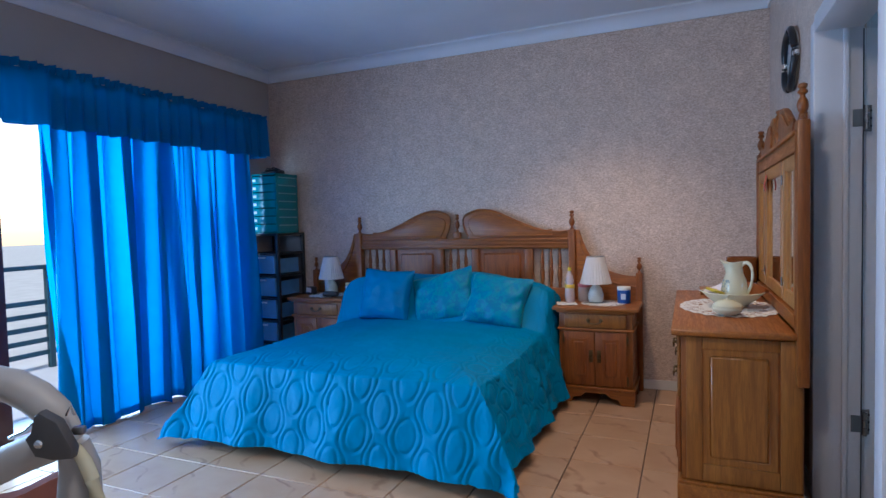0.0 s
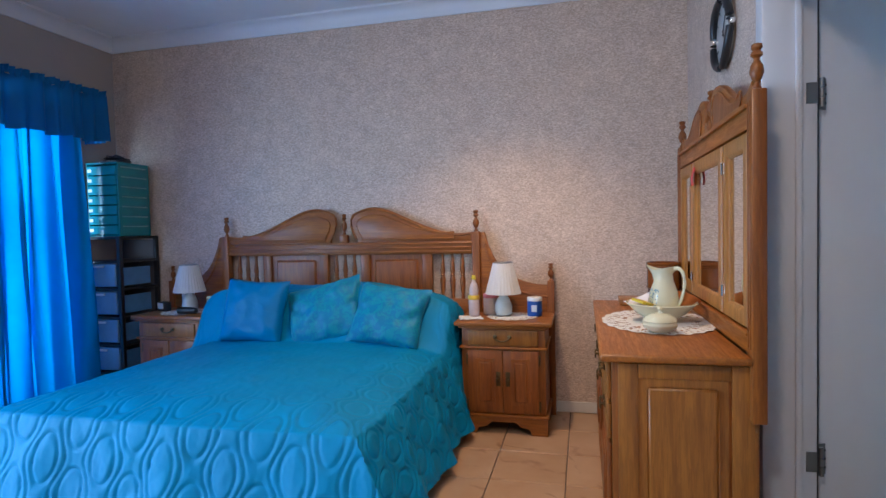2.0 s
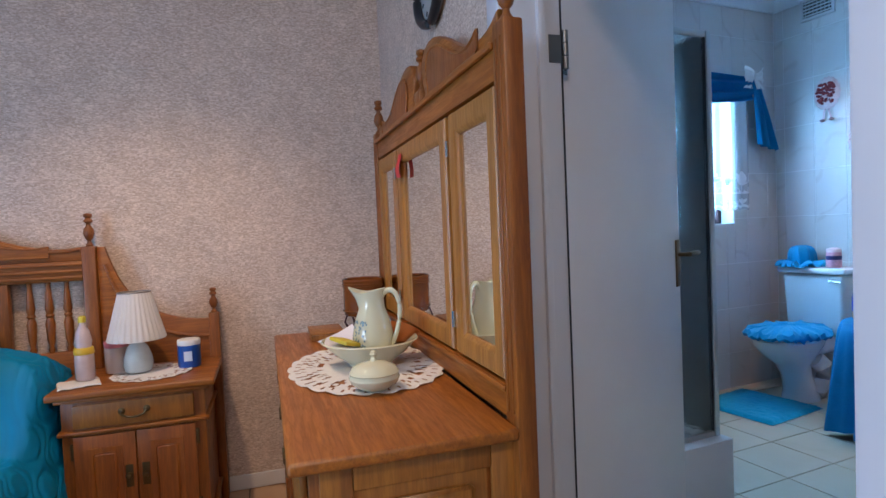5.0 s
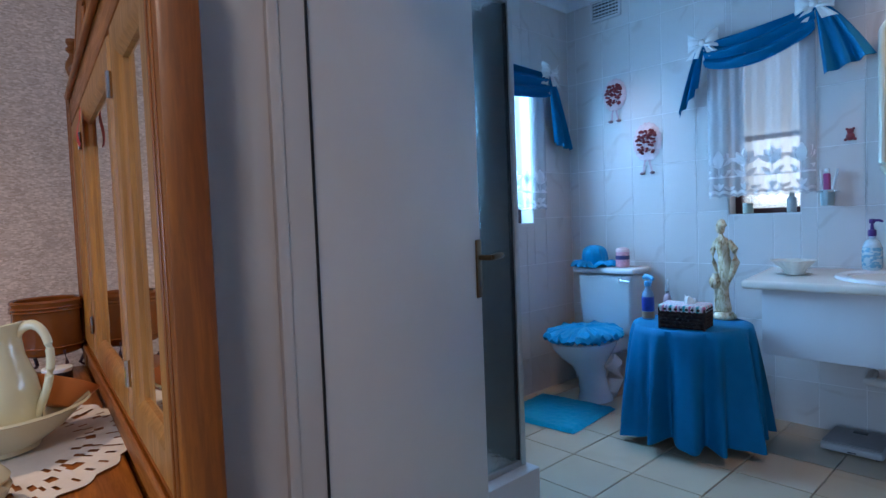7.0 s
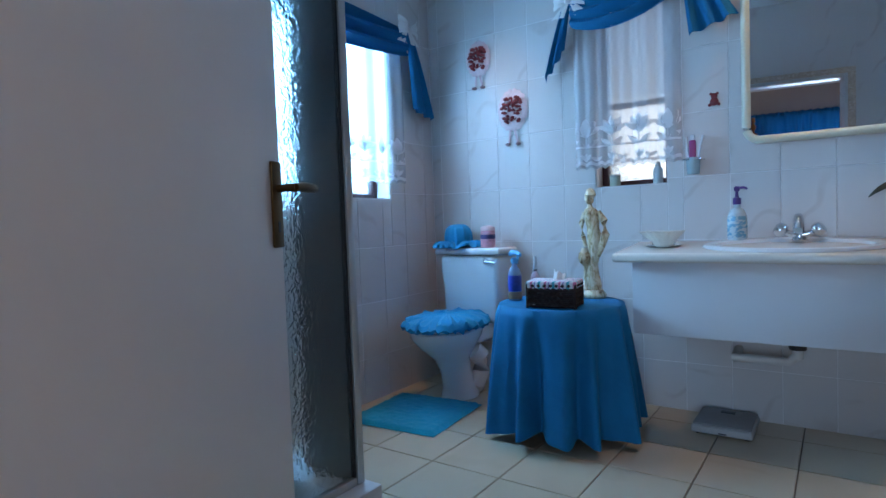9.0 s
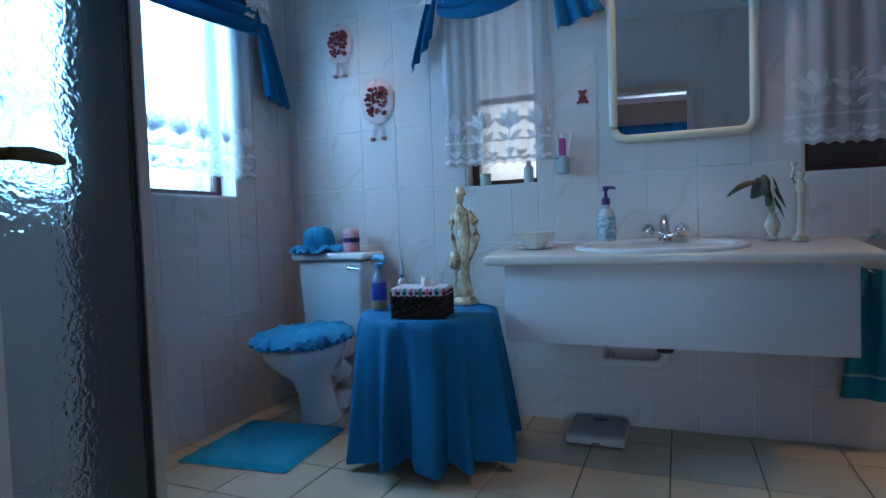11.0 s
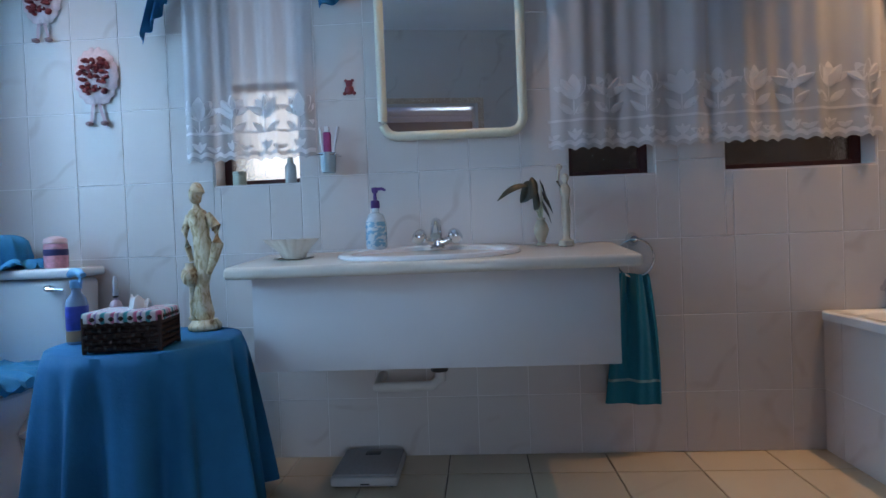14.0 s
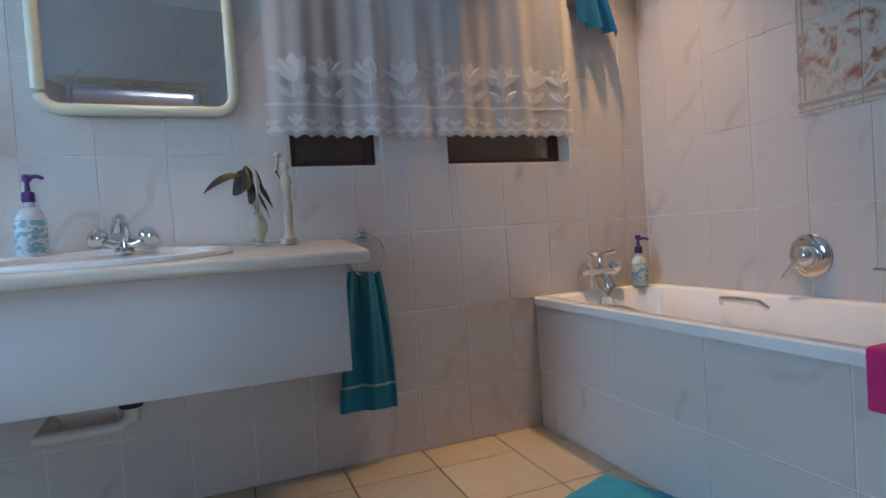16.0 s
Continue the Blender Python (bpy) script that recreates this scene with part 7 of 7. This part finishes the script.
tbh = thing("toothbrush_holder", "small clear wall holder with toothbrushes and a tube", "toothbrush holder", (BX1 - 0.045, 3.205, 1.19))
part("cup", lathe([(0.026, 0), (0.028, 0.003), (0.033, 0.08), (0.031, 0.08), (0.026, 0.006)], 20), plain("frosted_cup", (0.34, 0.45, 0.50), 0.2), tbh)
part("bracket", box(-0.03, 0.042, -0.045, 0.045, 0.068, 0.074, 0.002), M_CHROME, tbh)
part("toothpaste", box(-0.012, 0.012, -0.014, 0.018, 0.02, 0.165, 0.008), plain("purple_white_tube", (0.30, 0.03, 0.14), 0.4), tbh, "purple and white tube")
part("tube_cap", box(-0.009, 0.009, -0.008, 0.012, 0.1655, 0.19, 0.004), M_CERAMIC, tbh)
for y0, y1, c2 in ((-0.01, -0.045, (0.6, 0.62, 0.66)), (0.015, 0.03, (0.65, 0.6, 0.6))):
    part("toothbrush", tube([(0, y0, 0.01), (0, (y0 + y1) / 2, 0.10), (0, y1, 0.185)], [0.004, 0.005, 0.006], 8), plain("brush_plastic", c2, 0.3), tbh)

vt = thing("air_vent", "white louvred air vent high on the tiled wall", "vent", (BX1 - 0.003, 4.48, 2.575))
for y0, y1, z0, z1 in ((-0.115, 0.115, 0.055, 0.075), (-0.115, 0.115, -0.075, -0.055), (-0.115, -0.095, -0.055, 0.055), (0.095, 0.115, -0.055, 0.055)):
    part("frame", box(-0.014, 0, y0, y1, z0, z1, 0.003), M_WHITE, vt)
part("dark_back", box(-0.003, -0.001, -0.095, 0.095, -0.055, 0.055), M_BLACK, vt)
for k in range(5):
    part("slat", box(-0.011, -0.004, -0.095, 0.095, -0.048 + 0.022 * k, -0.040 + 0.022 * k, 0.001, 1), M_WHITE, vt)
for k in range(7):
    part("slat", box(-0.0125, -0.0105, -0.082 + 0.026 * k, -0.078 + 0.026 * k, -0.055, 0.055), M_WHITE, vt)

# on the side table
TT = 0.606


def wicker_basket():
    b = thing("tissue_basket", "dark wicker basket with a striped cloth lining holding tissues", "basket", (3.62, 3.665, TT), 10)
    dk = plain("dark_wicker", (0.030, 0.014, 0.012), 0.8, 0, 0.4, 60, 0.3)
    w, d, h = 0.105, 0.075, 0.105
    part("core", box(-d + 0.006, d - 0.006, -w + 0.006, w - 0.006, 0.002, h - 0.004), dk, b)
    rows = 6
    for k in range(rows):
        z = 0.014 + k * (h - 0.02) / (rows - 1)
        ring = []
        per = [(-d, -w), (d, -w), (d, w), (-d, w)]
        n = 16
        for i in range(4):
            p, q = Vector(per[i]), Vector(per[(i + 1) % 4])
            nrm = Vector(((q - p).y, -(q - p).x)).normalized()
            for j in range(n):
                t = j / n
                o = 0.004 * (1 if (j + k) % 2 else -1) * (0 if j == 0 else 1)
                pt = p.lerp(q, t) + nrm * o
                ring.append((pt.x, pt.y, z))
        part("weave", tube(ring, 0.0075, 6, None, True), dk, b)
    for x, y in ((-d, -w), (d, -w), (d, w), (-d, w)):
        part("corner_stake", tube([(x, y, 0.0), (x, y, h)], 0.007, 8), dk, b)
    k = Mat("striped_cotton", rough=0.9)
    wv = k.node("ShaderNodeTexWave", Scale=10.0, Distortion=0.0)
    wv.bands_direction, wv.wave_profile = "DIAGONAL", "SAW"
    k.l.new(k.coords((1, 1, 0.0)), wv.inputs["Vector"])
    white = (0.66, 0.63, 0.66)
    k.colour(k.ramp(wv.outputs["Fac"], (0.0, (0.60, 0.10, 0.24)), (0.14, (0.58, 0.22, 0.32)), (0.2, white), (0.38, white), (0.44, (0.03, 0.38, 0.42)), (0.58, (0.04, 0.30, 0.36)), (0.64, white), (0.76, white), (0.82, (0.22, 0.13, 0.36)), (0.92, white)))
    cl = bmesh.new()
    box(-d - 0.006, d + 0.006, -w - 0.006, w + 0.006, h - 0.022, h + 0.014, 0.008, 3, cl)
    part("lining", cl, k.m, b, "striped pink and turquoise cotton lining")
    ts = sheet(10, 10, lambda u, v: (-0.02 + 0.05 * u + 0.012 * math.sin(v * 6), -0.01 + 0.05 * v - 0.04, h + 0.012 + 0.045 * math.sin(math.pi * u) * (0.5 + 0.5 * v) + 0.006 * math.sin(v * 13)), None, 0.003)
    part("tissue", ts, plain("white_tissue", (0.78, 0.78, 0.79), 0.9), b, "white tissue")


wicker_basket()


def spray_bottle(at):
    b = thing("spray_bottle", "clear spray bottle with blue label and pale blue trigger", "bottle", at)
    part("bottle", lathe([(0.030, 0), (0.033, 0.006), (0.033, 0.12), (0.028, 0.145), (0.014, 0.165), (0.013, 0.18)], 20), plain("clear_blue_bottle", (0.20, 0.30, 0.44), 0.12), b)
    part("label_panel", lathe([(0.0332, 0), (0.0338, 0.002), (0.0338, 0.075), (0.0332, 0.077)], 20, (0, 0, 0.045)), plain("blue_label", (0.02, 0.05, 0.34), 0.35, 0, 0.6, 35, 0), b, "dark blue printed label")
    part("liquid_patch", lathe([(0.0332, 0), (0.0337, 0.002), (0.0337, 0.032), (0.0332, 0.034)], 20, (0, 0, 0.008)), plain("amber_print", (0.34, 0.20, 0.12), 0.35), b)
    tr = bmesh.new()
    lathe([(0.016, 0), (0.018, 0.003), (0.017, 0.024), (0.012, 0.028)], 16, (0, 0, 0.18), tr)
    tube([(0.012, 0.03, 0.222), (0.004, 0.012, 0.232), (-0.012, -0.02, 0.232), (-0.026, -0.046, 0.222)], [0.010, 0.014, 0.014, 0.009], 10, tr)
    tube([(-0.012, -0.022, 0.225), (-0.022, -0.032, 0.20), (-0.018, -0.03, 0.18)], [0.006, 0.006, 0.004], 8, tr)
    part("trigger", tr, plain("pale_blue_trigger", (0.10, 0.36, 0.60), 0.35), b, "pale blue trigger head")


spray_bottle((3.735, 3.925, TT))
sb = thing("lotion_bottle", "small pink and white pump bottle on the side table", "bottle", (3.86, 3.875, TT))
part("bottle", lathe([(0.020, 0), (0.022, 0.005), (0.022, 0.10), (0.016, 0.118), (0.008, 0.126), (0.008, 0.134)], 16), plain("pink_white_bottle", (0.58, 0.46, 0.55), 0.3, 0, 0.3, 30, 0), sb)
part("band", lathe([(0.009, 0), (0.010, 0.002), (0.010, 0.006)], 12, (0, 0, 0.134)), M_BLACK, sb)
part("cap", lathe([(0.009, 0), (0.010, 0.003), (0.007, 0.06), (0.003, 0.068)], 12, (0, 0, 0.141)), plain("clear_cap", (0.55, 0.58, 0.62), 0.2), sb, "clear tapered cap")


def statue():
    bm = bmesh.new()
    lathe([(0.060, 0), (0.066, 0.006), (0.066, 0.018), (0.056, 0.026), (0.050, 0.036)], 36, (0, 0, 0), bm, lambda a, z: 1 + 0.05 * math.sin(a * 12))
    # body as a leaning column of rings
    col = [(0.036, 0.036, 0.00, 0.00), (0.06, 0.044, 0.0, 0.004), (0.11, 0.036, -0.004, 0.008), (0.16, 0.030, -0.002, 0.006), (0.21, 0.034, 0.004, 0.0), (0.26, 0.042, 0.008, -0.006), (0.30, 0.040, 0.006, -0.004), (0.34, 0.034, 0.002, 0.002), (0.38, 0.042, 0.0, 0.008), (0.41, 0.046, 0.0, 0.012), (0.43, 0.034, 0.0, 0.014), (0.442, 0.016, 0.0, 0.016), (0.455, 0.014, 0.0, 0.017)]
    rings = []
    for z, r, dx, dy in col:
        rings.append([bm.verts.new((dx + r * 0.72 * math.cos(a) * (1 + 0.10 * math.sin(5 * a + z * 30)), dy + r * math.sin(a) * (1 + 0.08 * math.sin(7 * a - z * 22)), z)) for a in (2 * math.pi * i / 26 for i in range(26))])
    for a, b in zip(rings, rings[1:]):
        for i in range(26):
            bm.faces.new((a[i], a[(i + 1) % 26], b[(i + 1) % 26], b[i]))
    lathe([(0.004, -0.036), (0.022, -0.022), (0.027, 0.0), (0.024, 0.02), (0.012, 0.034), (0.002, 0.037)], 18, (-0.002, 0.018, 0.485), bm)
    lathe([(0.02, -0.01), (0.034, 0.0), (0.028, 0.012), (0.018, 0.03), (0.003, 0.036)], 18, (0.004, 0.014, 0.498), bm)
    tube([(0.0, 0.048, 0.412), (-0.004, 0.070, 0.36), (0.0, 0.062, 0.30), (-0.006, 0.045, 0.25)], [0.016, 0.015, 0.013, 0.010], 12, bm)
    tube([(0.0, -0.030, 0.415), (0.002, -0.066, 0.37), (0.0, -0.072, 0.31), (-0.006, -0.052, 0.25), (-0.010, -0.03, 0.20)], [0.016, 0.022, 0.024, 0.018, 0.010], 12, bm)
    lathe([(0.010, 0), (0.028, 0.012), (0.036, 0.036), (0.032, 0.058), (0.016, 0.074), (0.019, 0.084)], 24, (-0.012, 0.052, 0.158), bm, lambda a, z: 1 + 0.04 * math.sin(a * 12))
    lathe([(0.016, 0), (0.024, 0.006), (0.016, 0.016), (0.014, 0.12), (0.02, 0.125)], 18, (-0.006, 0.046, 0.034), bm)
    moved(bm, Matrix.Diagonal((0.88, 0.84, 1.0, 1.0)))
    ob = part("statue", bm, M_STONE, None, "", 60)
    ob.matrix_world = pose(3.955, 3.605, TT, 0, 0, 0)
    tagged(ob, "ivory resin classical statue on the side table", "statue")


statue()


def plant():
    p = thing("vase", "small ivory vase holding drooping dark green leaves", "vase", (4.175, 2.36, 0.86))
    part("vase", lathe([(0.020, 0), (0.022, 0.003), (0.012, 0.014), (0.024, 0.04), (0.030, 0.062), (0.022, 0.086), (0.013, 0.098), (0.018, 0.108), (0.015, 0.108), (0.011, 0.098)], 24), plain("ivory_vase", (0.52, 0.46, 0.36), 0.35, 0, 0.15, 30), p)
    lf = plain("dark_green_leaf", (0.022, 0.024, 0.013), 0.45, 0, 0.35, 20)
    st = plain("pale_stem", (0.34, 0.36, 0.24), 0.5)
    rnd = random.Random(11)
    ends = [(0.165, 0.235, 0.0), (0.075, 0.235, 0.02), (0.03, 0.20, -0.04), (-0.02, 0.235, -0.02), (-0.05, 0.19, 0.02), (0.045, 0.245, -0.03), (-0.03, 0.15, -0.05)]
    for k, (dy, dz, dx) in enumerate(ends):
        top = Vector((dx * 0.4, dy * 0.25, dz))
        part("stem", tube([(0, 0, 0.095), (dx * 0.2, dy * 0.1, dz * 0.6), tuple(top)], [0.003, 0.003, 0.002], 6), st, p)
        tip = Vector((dx * 1.3, dy, dz - 0.06 if k else dz - 0.055))
        mid = (top + tip) / 2 + Vector((0, 0, 0.045))
        wd = 0.058 if k else 0.020
        path = bezier(tuple(top), tuple(mid), tuple(tip))

        def leaf(u, v):
            c = path(u)
            q = wd * math.sin(math.pi * (0.06 + 0.92 * u)) ** 0.8
            return (c.x + (v - 0.5) * q * 0.9, c.y + (v - 0.5) * q * 0.3, c.z + (v - 0.5) * q * 1.2 - abs(v - 0.5) * q * 0.4)
        part("leaf", sheet(10, 4, leaf, None, 0.0015), lf, p, smooth=80)


plant()


def figurine():
    bm = bmesh.new()
    lathe([(0.028, 0), (0.030, 0.004), (0.026, 0.012), (0.030, 0.018), (0.014, 0.028), (0.012, 0.06), (0.016, 0.10), (0.018, 0.13), (0.014, 0.16), (0.017, 0.19), (0.020, 0.215), (0.014, 0.232), (0.008, 0.238), (0.008, 0.244), (0.014, 0.255), (0.014, 0.268), (0.004, 0.278)], 20, (0, 0, 0), bm, lambda a, z: 1 + 0.10 * math.sin(a * 5 + z * 40))
    tube([(0, 0.014, 0.215), (0, 0.028, 0.25), (0, 0.020, 0.295)], [0.007, 0.006, 0.005], 8, bm)
    lathe([(0.002, 0), (0.012, 0.006), (0.013, 0.016), (0.003, 0.024)], 12, (0, 0.02, 0.292), bm)
    ob = part("figurine", bm, plain("pale_ivory", (0.55, 0.49, 0.40), 0.45, 0, 0.2, 40), None, "", 60)
    ob.matrix_world = pose(4.165, 2.265, 0.856)
    tagged(ob, "slender ivory figurine raising a flower on the vanity", "figurine")


figurine()
doily("doily", "small white doily under the shell dish", (4.085, 3.31, 0.8485), 0.075, 12, 0.9)
dj = thing("jar", "small pale green jar on the window sill", "jar", (BX1 + 0.05, 3.62, 1.162))
part("body", lathe([(0.024, 0), (0.028, 0.003), (0.028, 0.042), (0.024, 0.046)], 20), plain("pale_green_pot", (0.45, 0.50, 0.42), 0.3), dj)
part("lid", lathe([(0.029, 0), (0.030, 0.003), (0.028, 0.014)], 20, (0, 0, 0.046)), plain("green_lid", (0.38, 0.42, 0.36), 0.4), dj)
d2 = thing("bottle", "slim pale bottle on the window sill", "bottle", (BX1 + 0.05, 3.395, 1.162))
part("body", lathe([(0.020, 0), (0.024, 0.004), (0.024, 0.075), (0.014, 0.088)], 20), plain("pale_bottle", (0.42, 0.46, 0.48), 0.3), d2)
part("cap", lathe([(0.013, 0), (0.014, 0.003), (0.012, 0.024)], 16, (0, 0, 0.088)), plain("grey_cap", (0.40, 0.42, 0.40), 0.4), d2)
pc = thing("pink_cloth", "bright pink face cloth hanging over the bath edge", "cloth", (2.875, 1.262, 0))
part("cloth", sheet(14, 18, lambda u, v: (-0.10 + 0.16 * u, (0.012 + 0.005 * math.sin(u * 9)) if v > 0.25 else 0.012 - 0.07 * (0.25 - v) / 0.25, (0.572 if v < 0.25 else 0.572 - 0.13 * (v - 0.25) / 0.75)), None, 0.006), cloth("pink_towelling", (0.62, 0.03, 0.16), 0.9, sheen=0.1), pc, smooth=70)
sr = thing("soap_rack", "chrome wire soap rack on the tiles above the bath", "soap rack", (3.19, BY0 + 0.006, 0.66))
part("wire", tube([(-0.07, 0, 0), (-0.07, 0.08, 0.01), (0.07, 0.08, 0.01), (0.07, 0, 0)], 0.005, 8), M_CHROME, sr)
for k in range(5):
    part("bar", tube([(-0.05 + 0.025 * k, 0.002, 0.0), (-0.05 + 0.025 * k, 0.08, 0.008)], 0.003, 6), M_CHROME, sr)
for y_lamp in (1.05, 2.65, 4.25):
    cl2 = thing("ceiling_light", "small round recessed ceiling downlight in the bathroom", "ceiling light", (4.0, y_lamp, CEIL), 0, "bathroom downlights")
    part("rim", lathe([(0.060, -0.008), (0.062, -0.004), (0.058, -0.0005), (0.040, -0.0005), (0.040, -0.006)], 28), M_WHITE, cl2)


def mural():
    """A tile picture of muted figures-free floral shapes on nine tiles."""
    k = Mat("printed_mural_tile", rough=0.2)
    co = k.world_coords()
    n1 = k.noise(co, 9, 5, 0.6, 1.8)
    n2 = k.noise(co, 14, 5, 0.6, 1.2)
    c = k.ramp(n1, (0.36, (0.30, 0.13, 0.09)), (0.46, (0.48, 0.33, 0.26)), (0.54, (0.58, 0.52, 0.47)), (0.64, (0.33, 0.33, 0.31)))
    k.colour(k.mix(k.ramp(n2, (0.45, (0, 0, 0)), (0.6, (0.8,) * 3)), c, (0.57, 0.51, 0.47)))
    w = thing("tile_mural", "printed picture of brown and grey shapes on wall tiles", "mural", (0, 0, 0))
    bd = plain("mural_border", (0.42, 0.33, 0.28), 0.25)
    x1, z0 = 3.53, 1.17
    for i in range(3):
        for j in range(3):
            xa, za = x1 - 0.21 * (i + 1), z0 + 0.3125 * j
            part("tile", box(xa + 0.002, xa + 0.208, BY0 + 0.0025, BY0 + 0.006, za + 0.002, za + 0.310, 0.001, 1), k.m, w)
    for q in ((x1 - 0.63, x1, z0 + 0.03, z0 + 0.045), (x1 - 0.63, x1, z0 + 0.012, z0 + 0.017)):
        part("border_line", box(q[0], q[1], BY0 + 0.0062, BY0 + 0.0068, q[2], q[3]), bd, w)
    for q in ((x1 - 0.03, x1 - 0.022, z0 + 0.05, z0 + 0.93), (x1 - 0.012, x1 - 0.008, z0 + 0.02, z0 + 0.93)):
        part("border_line", box(q[0], q[1], BY0 + 0.0062, BY0 + 0.0068, q[2], q[3]), bd, w)


mural()
# unseen dark enclosure, added outside to darken the two right windows
wall("outer_wall", "x", 5.35, 5.5, -1.0, 2.72, 0, 3.1, [], plain("brown_dimmer", (0.10, 0.065, 0.045), 0.9, 0, 0.3, 8), "unseen brown wall added outside to dim the two right windows", "wall")
setting("outer_roof", box(4.56, 5.5, -1.0, 2.72, 2.9, 3.0), plain("dark_dimmer_roof", (0.06, 0.05, 0.05), 0.8), "unseen dark roof added outside to keep the sky off the two right windows", "roof")
setting("outer_end", box(4.56, 5.35, 2.62, 2.72, 0, 2.9), plain("brown_dimmer_end", (0.10, 0.065, 0.045), 0.9, 0, 0.3, 8), "unseen brown end wall added outside to dim the two right windows", "wall")
setting("outer_ground", box(4.56, 5.35, -1.0, 2.62, -0.2, -0.1), plain("dark_dimmer_ground", (0.12, 0.11, 0.10), 0.9), "unseen dark ground added below the two right windows to dim them", "paving")

# the bathroom's things are laid out square and then turned with the room
SHELL = ("wall_bath_far", "wall_bath_side", "wall_bath_right", "cornice_bath_far", "cornice_bath_side", "window_1", "window_2", "window_3", "window_4", "reveal_1", "reveal_2", "reveal_3", "reveal_4")
for ob in [o for o in scene.objects if o.parent is None and (o.name in SHELL or o not in BATH_BEGIN)]:
    ob.matrix_basis = BATH @ ob.matrix_basis

# ---- floors and wall tiles ----
fl = bpy.data.objects["floor"]
fb_floor = bpy.data.objects["bathroom_floor"]
far, sidew, rightw = (bpy.data.objects[n] for n in ("wall_bath_far", "wall_bath_side", "wall_bath_right"))
tiles(fl, "z", -0.008, 0.515, 0.361, 3.685, 0.363, LEFT, 1.33, BACK, HEAD, [], M_FLOOR, "floor_tile", 0.008, 0.005)
ROW, COL, ZF, = 0.3125, 0.21, 0.245
tiles(far, "x", BX1, 4.52, COL, ZF, ROW, BY0, BY1, 0.0, CEIL - 0.09, [WIN_B, WIN_C, WIN_D], M_WALLTILE, "wall_tile", 0.0022, 0.0035, 1)
tiles(sidew, "y", BY1, BX1 - 0.10, COL, ZF, ROW, BX0, BX1 - 0.006, 0.0, CEIL - 0.09, [WIN_A], M_WALLTILE, "wall_tile", 0.0022, 0.0035, 1)
tiles(rightw, "y", BY0, BX1 - 0.16, COL, ZF, ROW, BX0, BX1 - 0.006, 0.0, CEIL - 0.002, [], M_WALLTILE, "wall_tile", 0.0022, 0.0035, -1)
tiles(bathtub, "y", 1.246, BX1 - 0.12, COL * 1.9, 0.245 - 0.3125, ROW, 2.62, BX1 - 0.006, 0.0, 0.540, [], M_WALLTILE, "panel_tile", 0.0022, 0.0035, -1)
tiles(fb_floor, "z", -0.009, 4.11, 0.322, 1.80, 0.318, 1.36, BX1 + 0.3, BY0, BY1 + 0.2, [], M_FLOOR_B, "floor_tile", 0.008, 0.005)
for ob in fb_floor.children:
    ob.matrix_basis = BATH @ ob.matrix_basis
tagged(part("wall_bath_near", box(BX0 + 0.0005, BX0 + 0.006, DOOR1 + 0.05, BY1 + 0.2, 0, CEIL - 0.001), M_WALLTILE), "tiled bathroom wall beside the doorway", "wall", "", "structure")
tagged(part("wall_bath_near_2", box(BX0 + 0.0005, BX0 + 0.006, BY0 - 0.3, DOOR0 - 0.055, 0, CEIL - 0.001), M_WALLTILE), "tiled bathroom wall beside the doorway", "wall", "", "structure")
tagged(part("wall_bath_near_3", box(BX0 + 0.0005, BX0 + 0.006, DOOR0 - 0.055, DOOR1 + 0.05, DOORTOP + 0.05, CEIL - 0.001), M_WALLTILE), "tiled bathroom wall above the doorway", "wall", "", "structure")
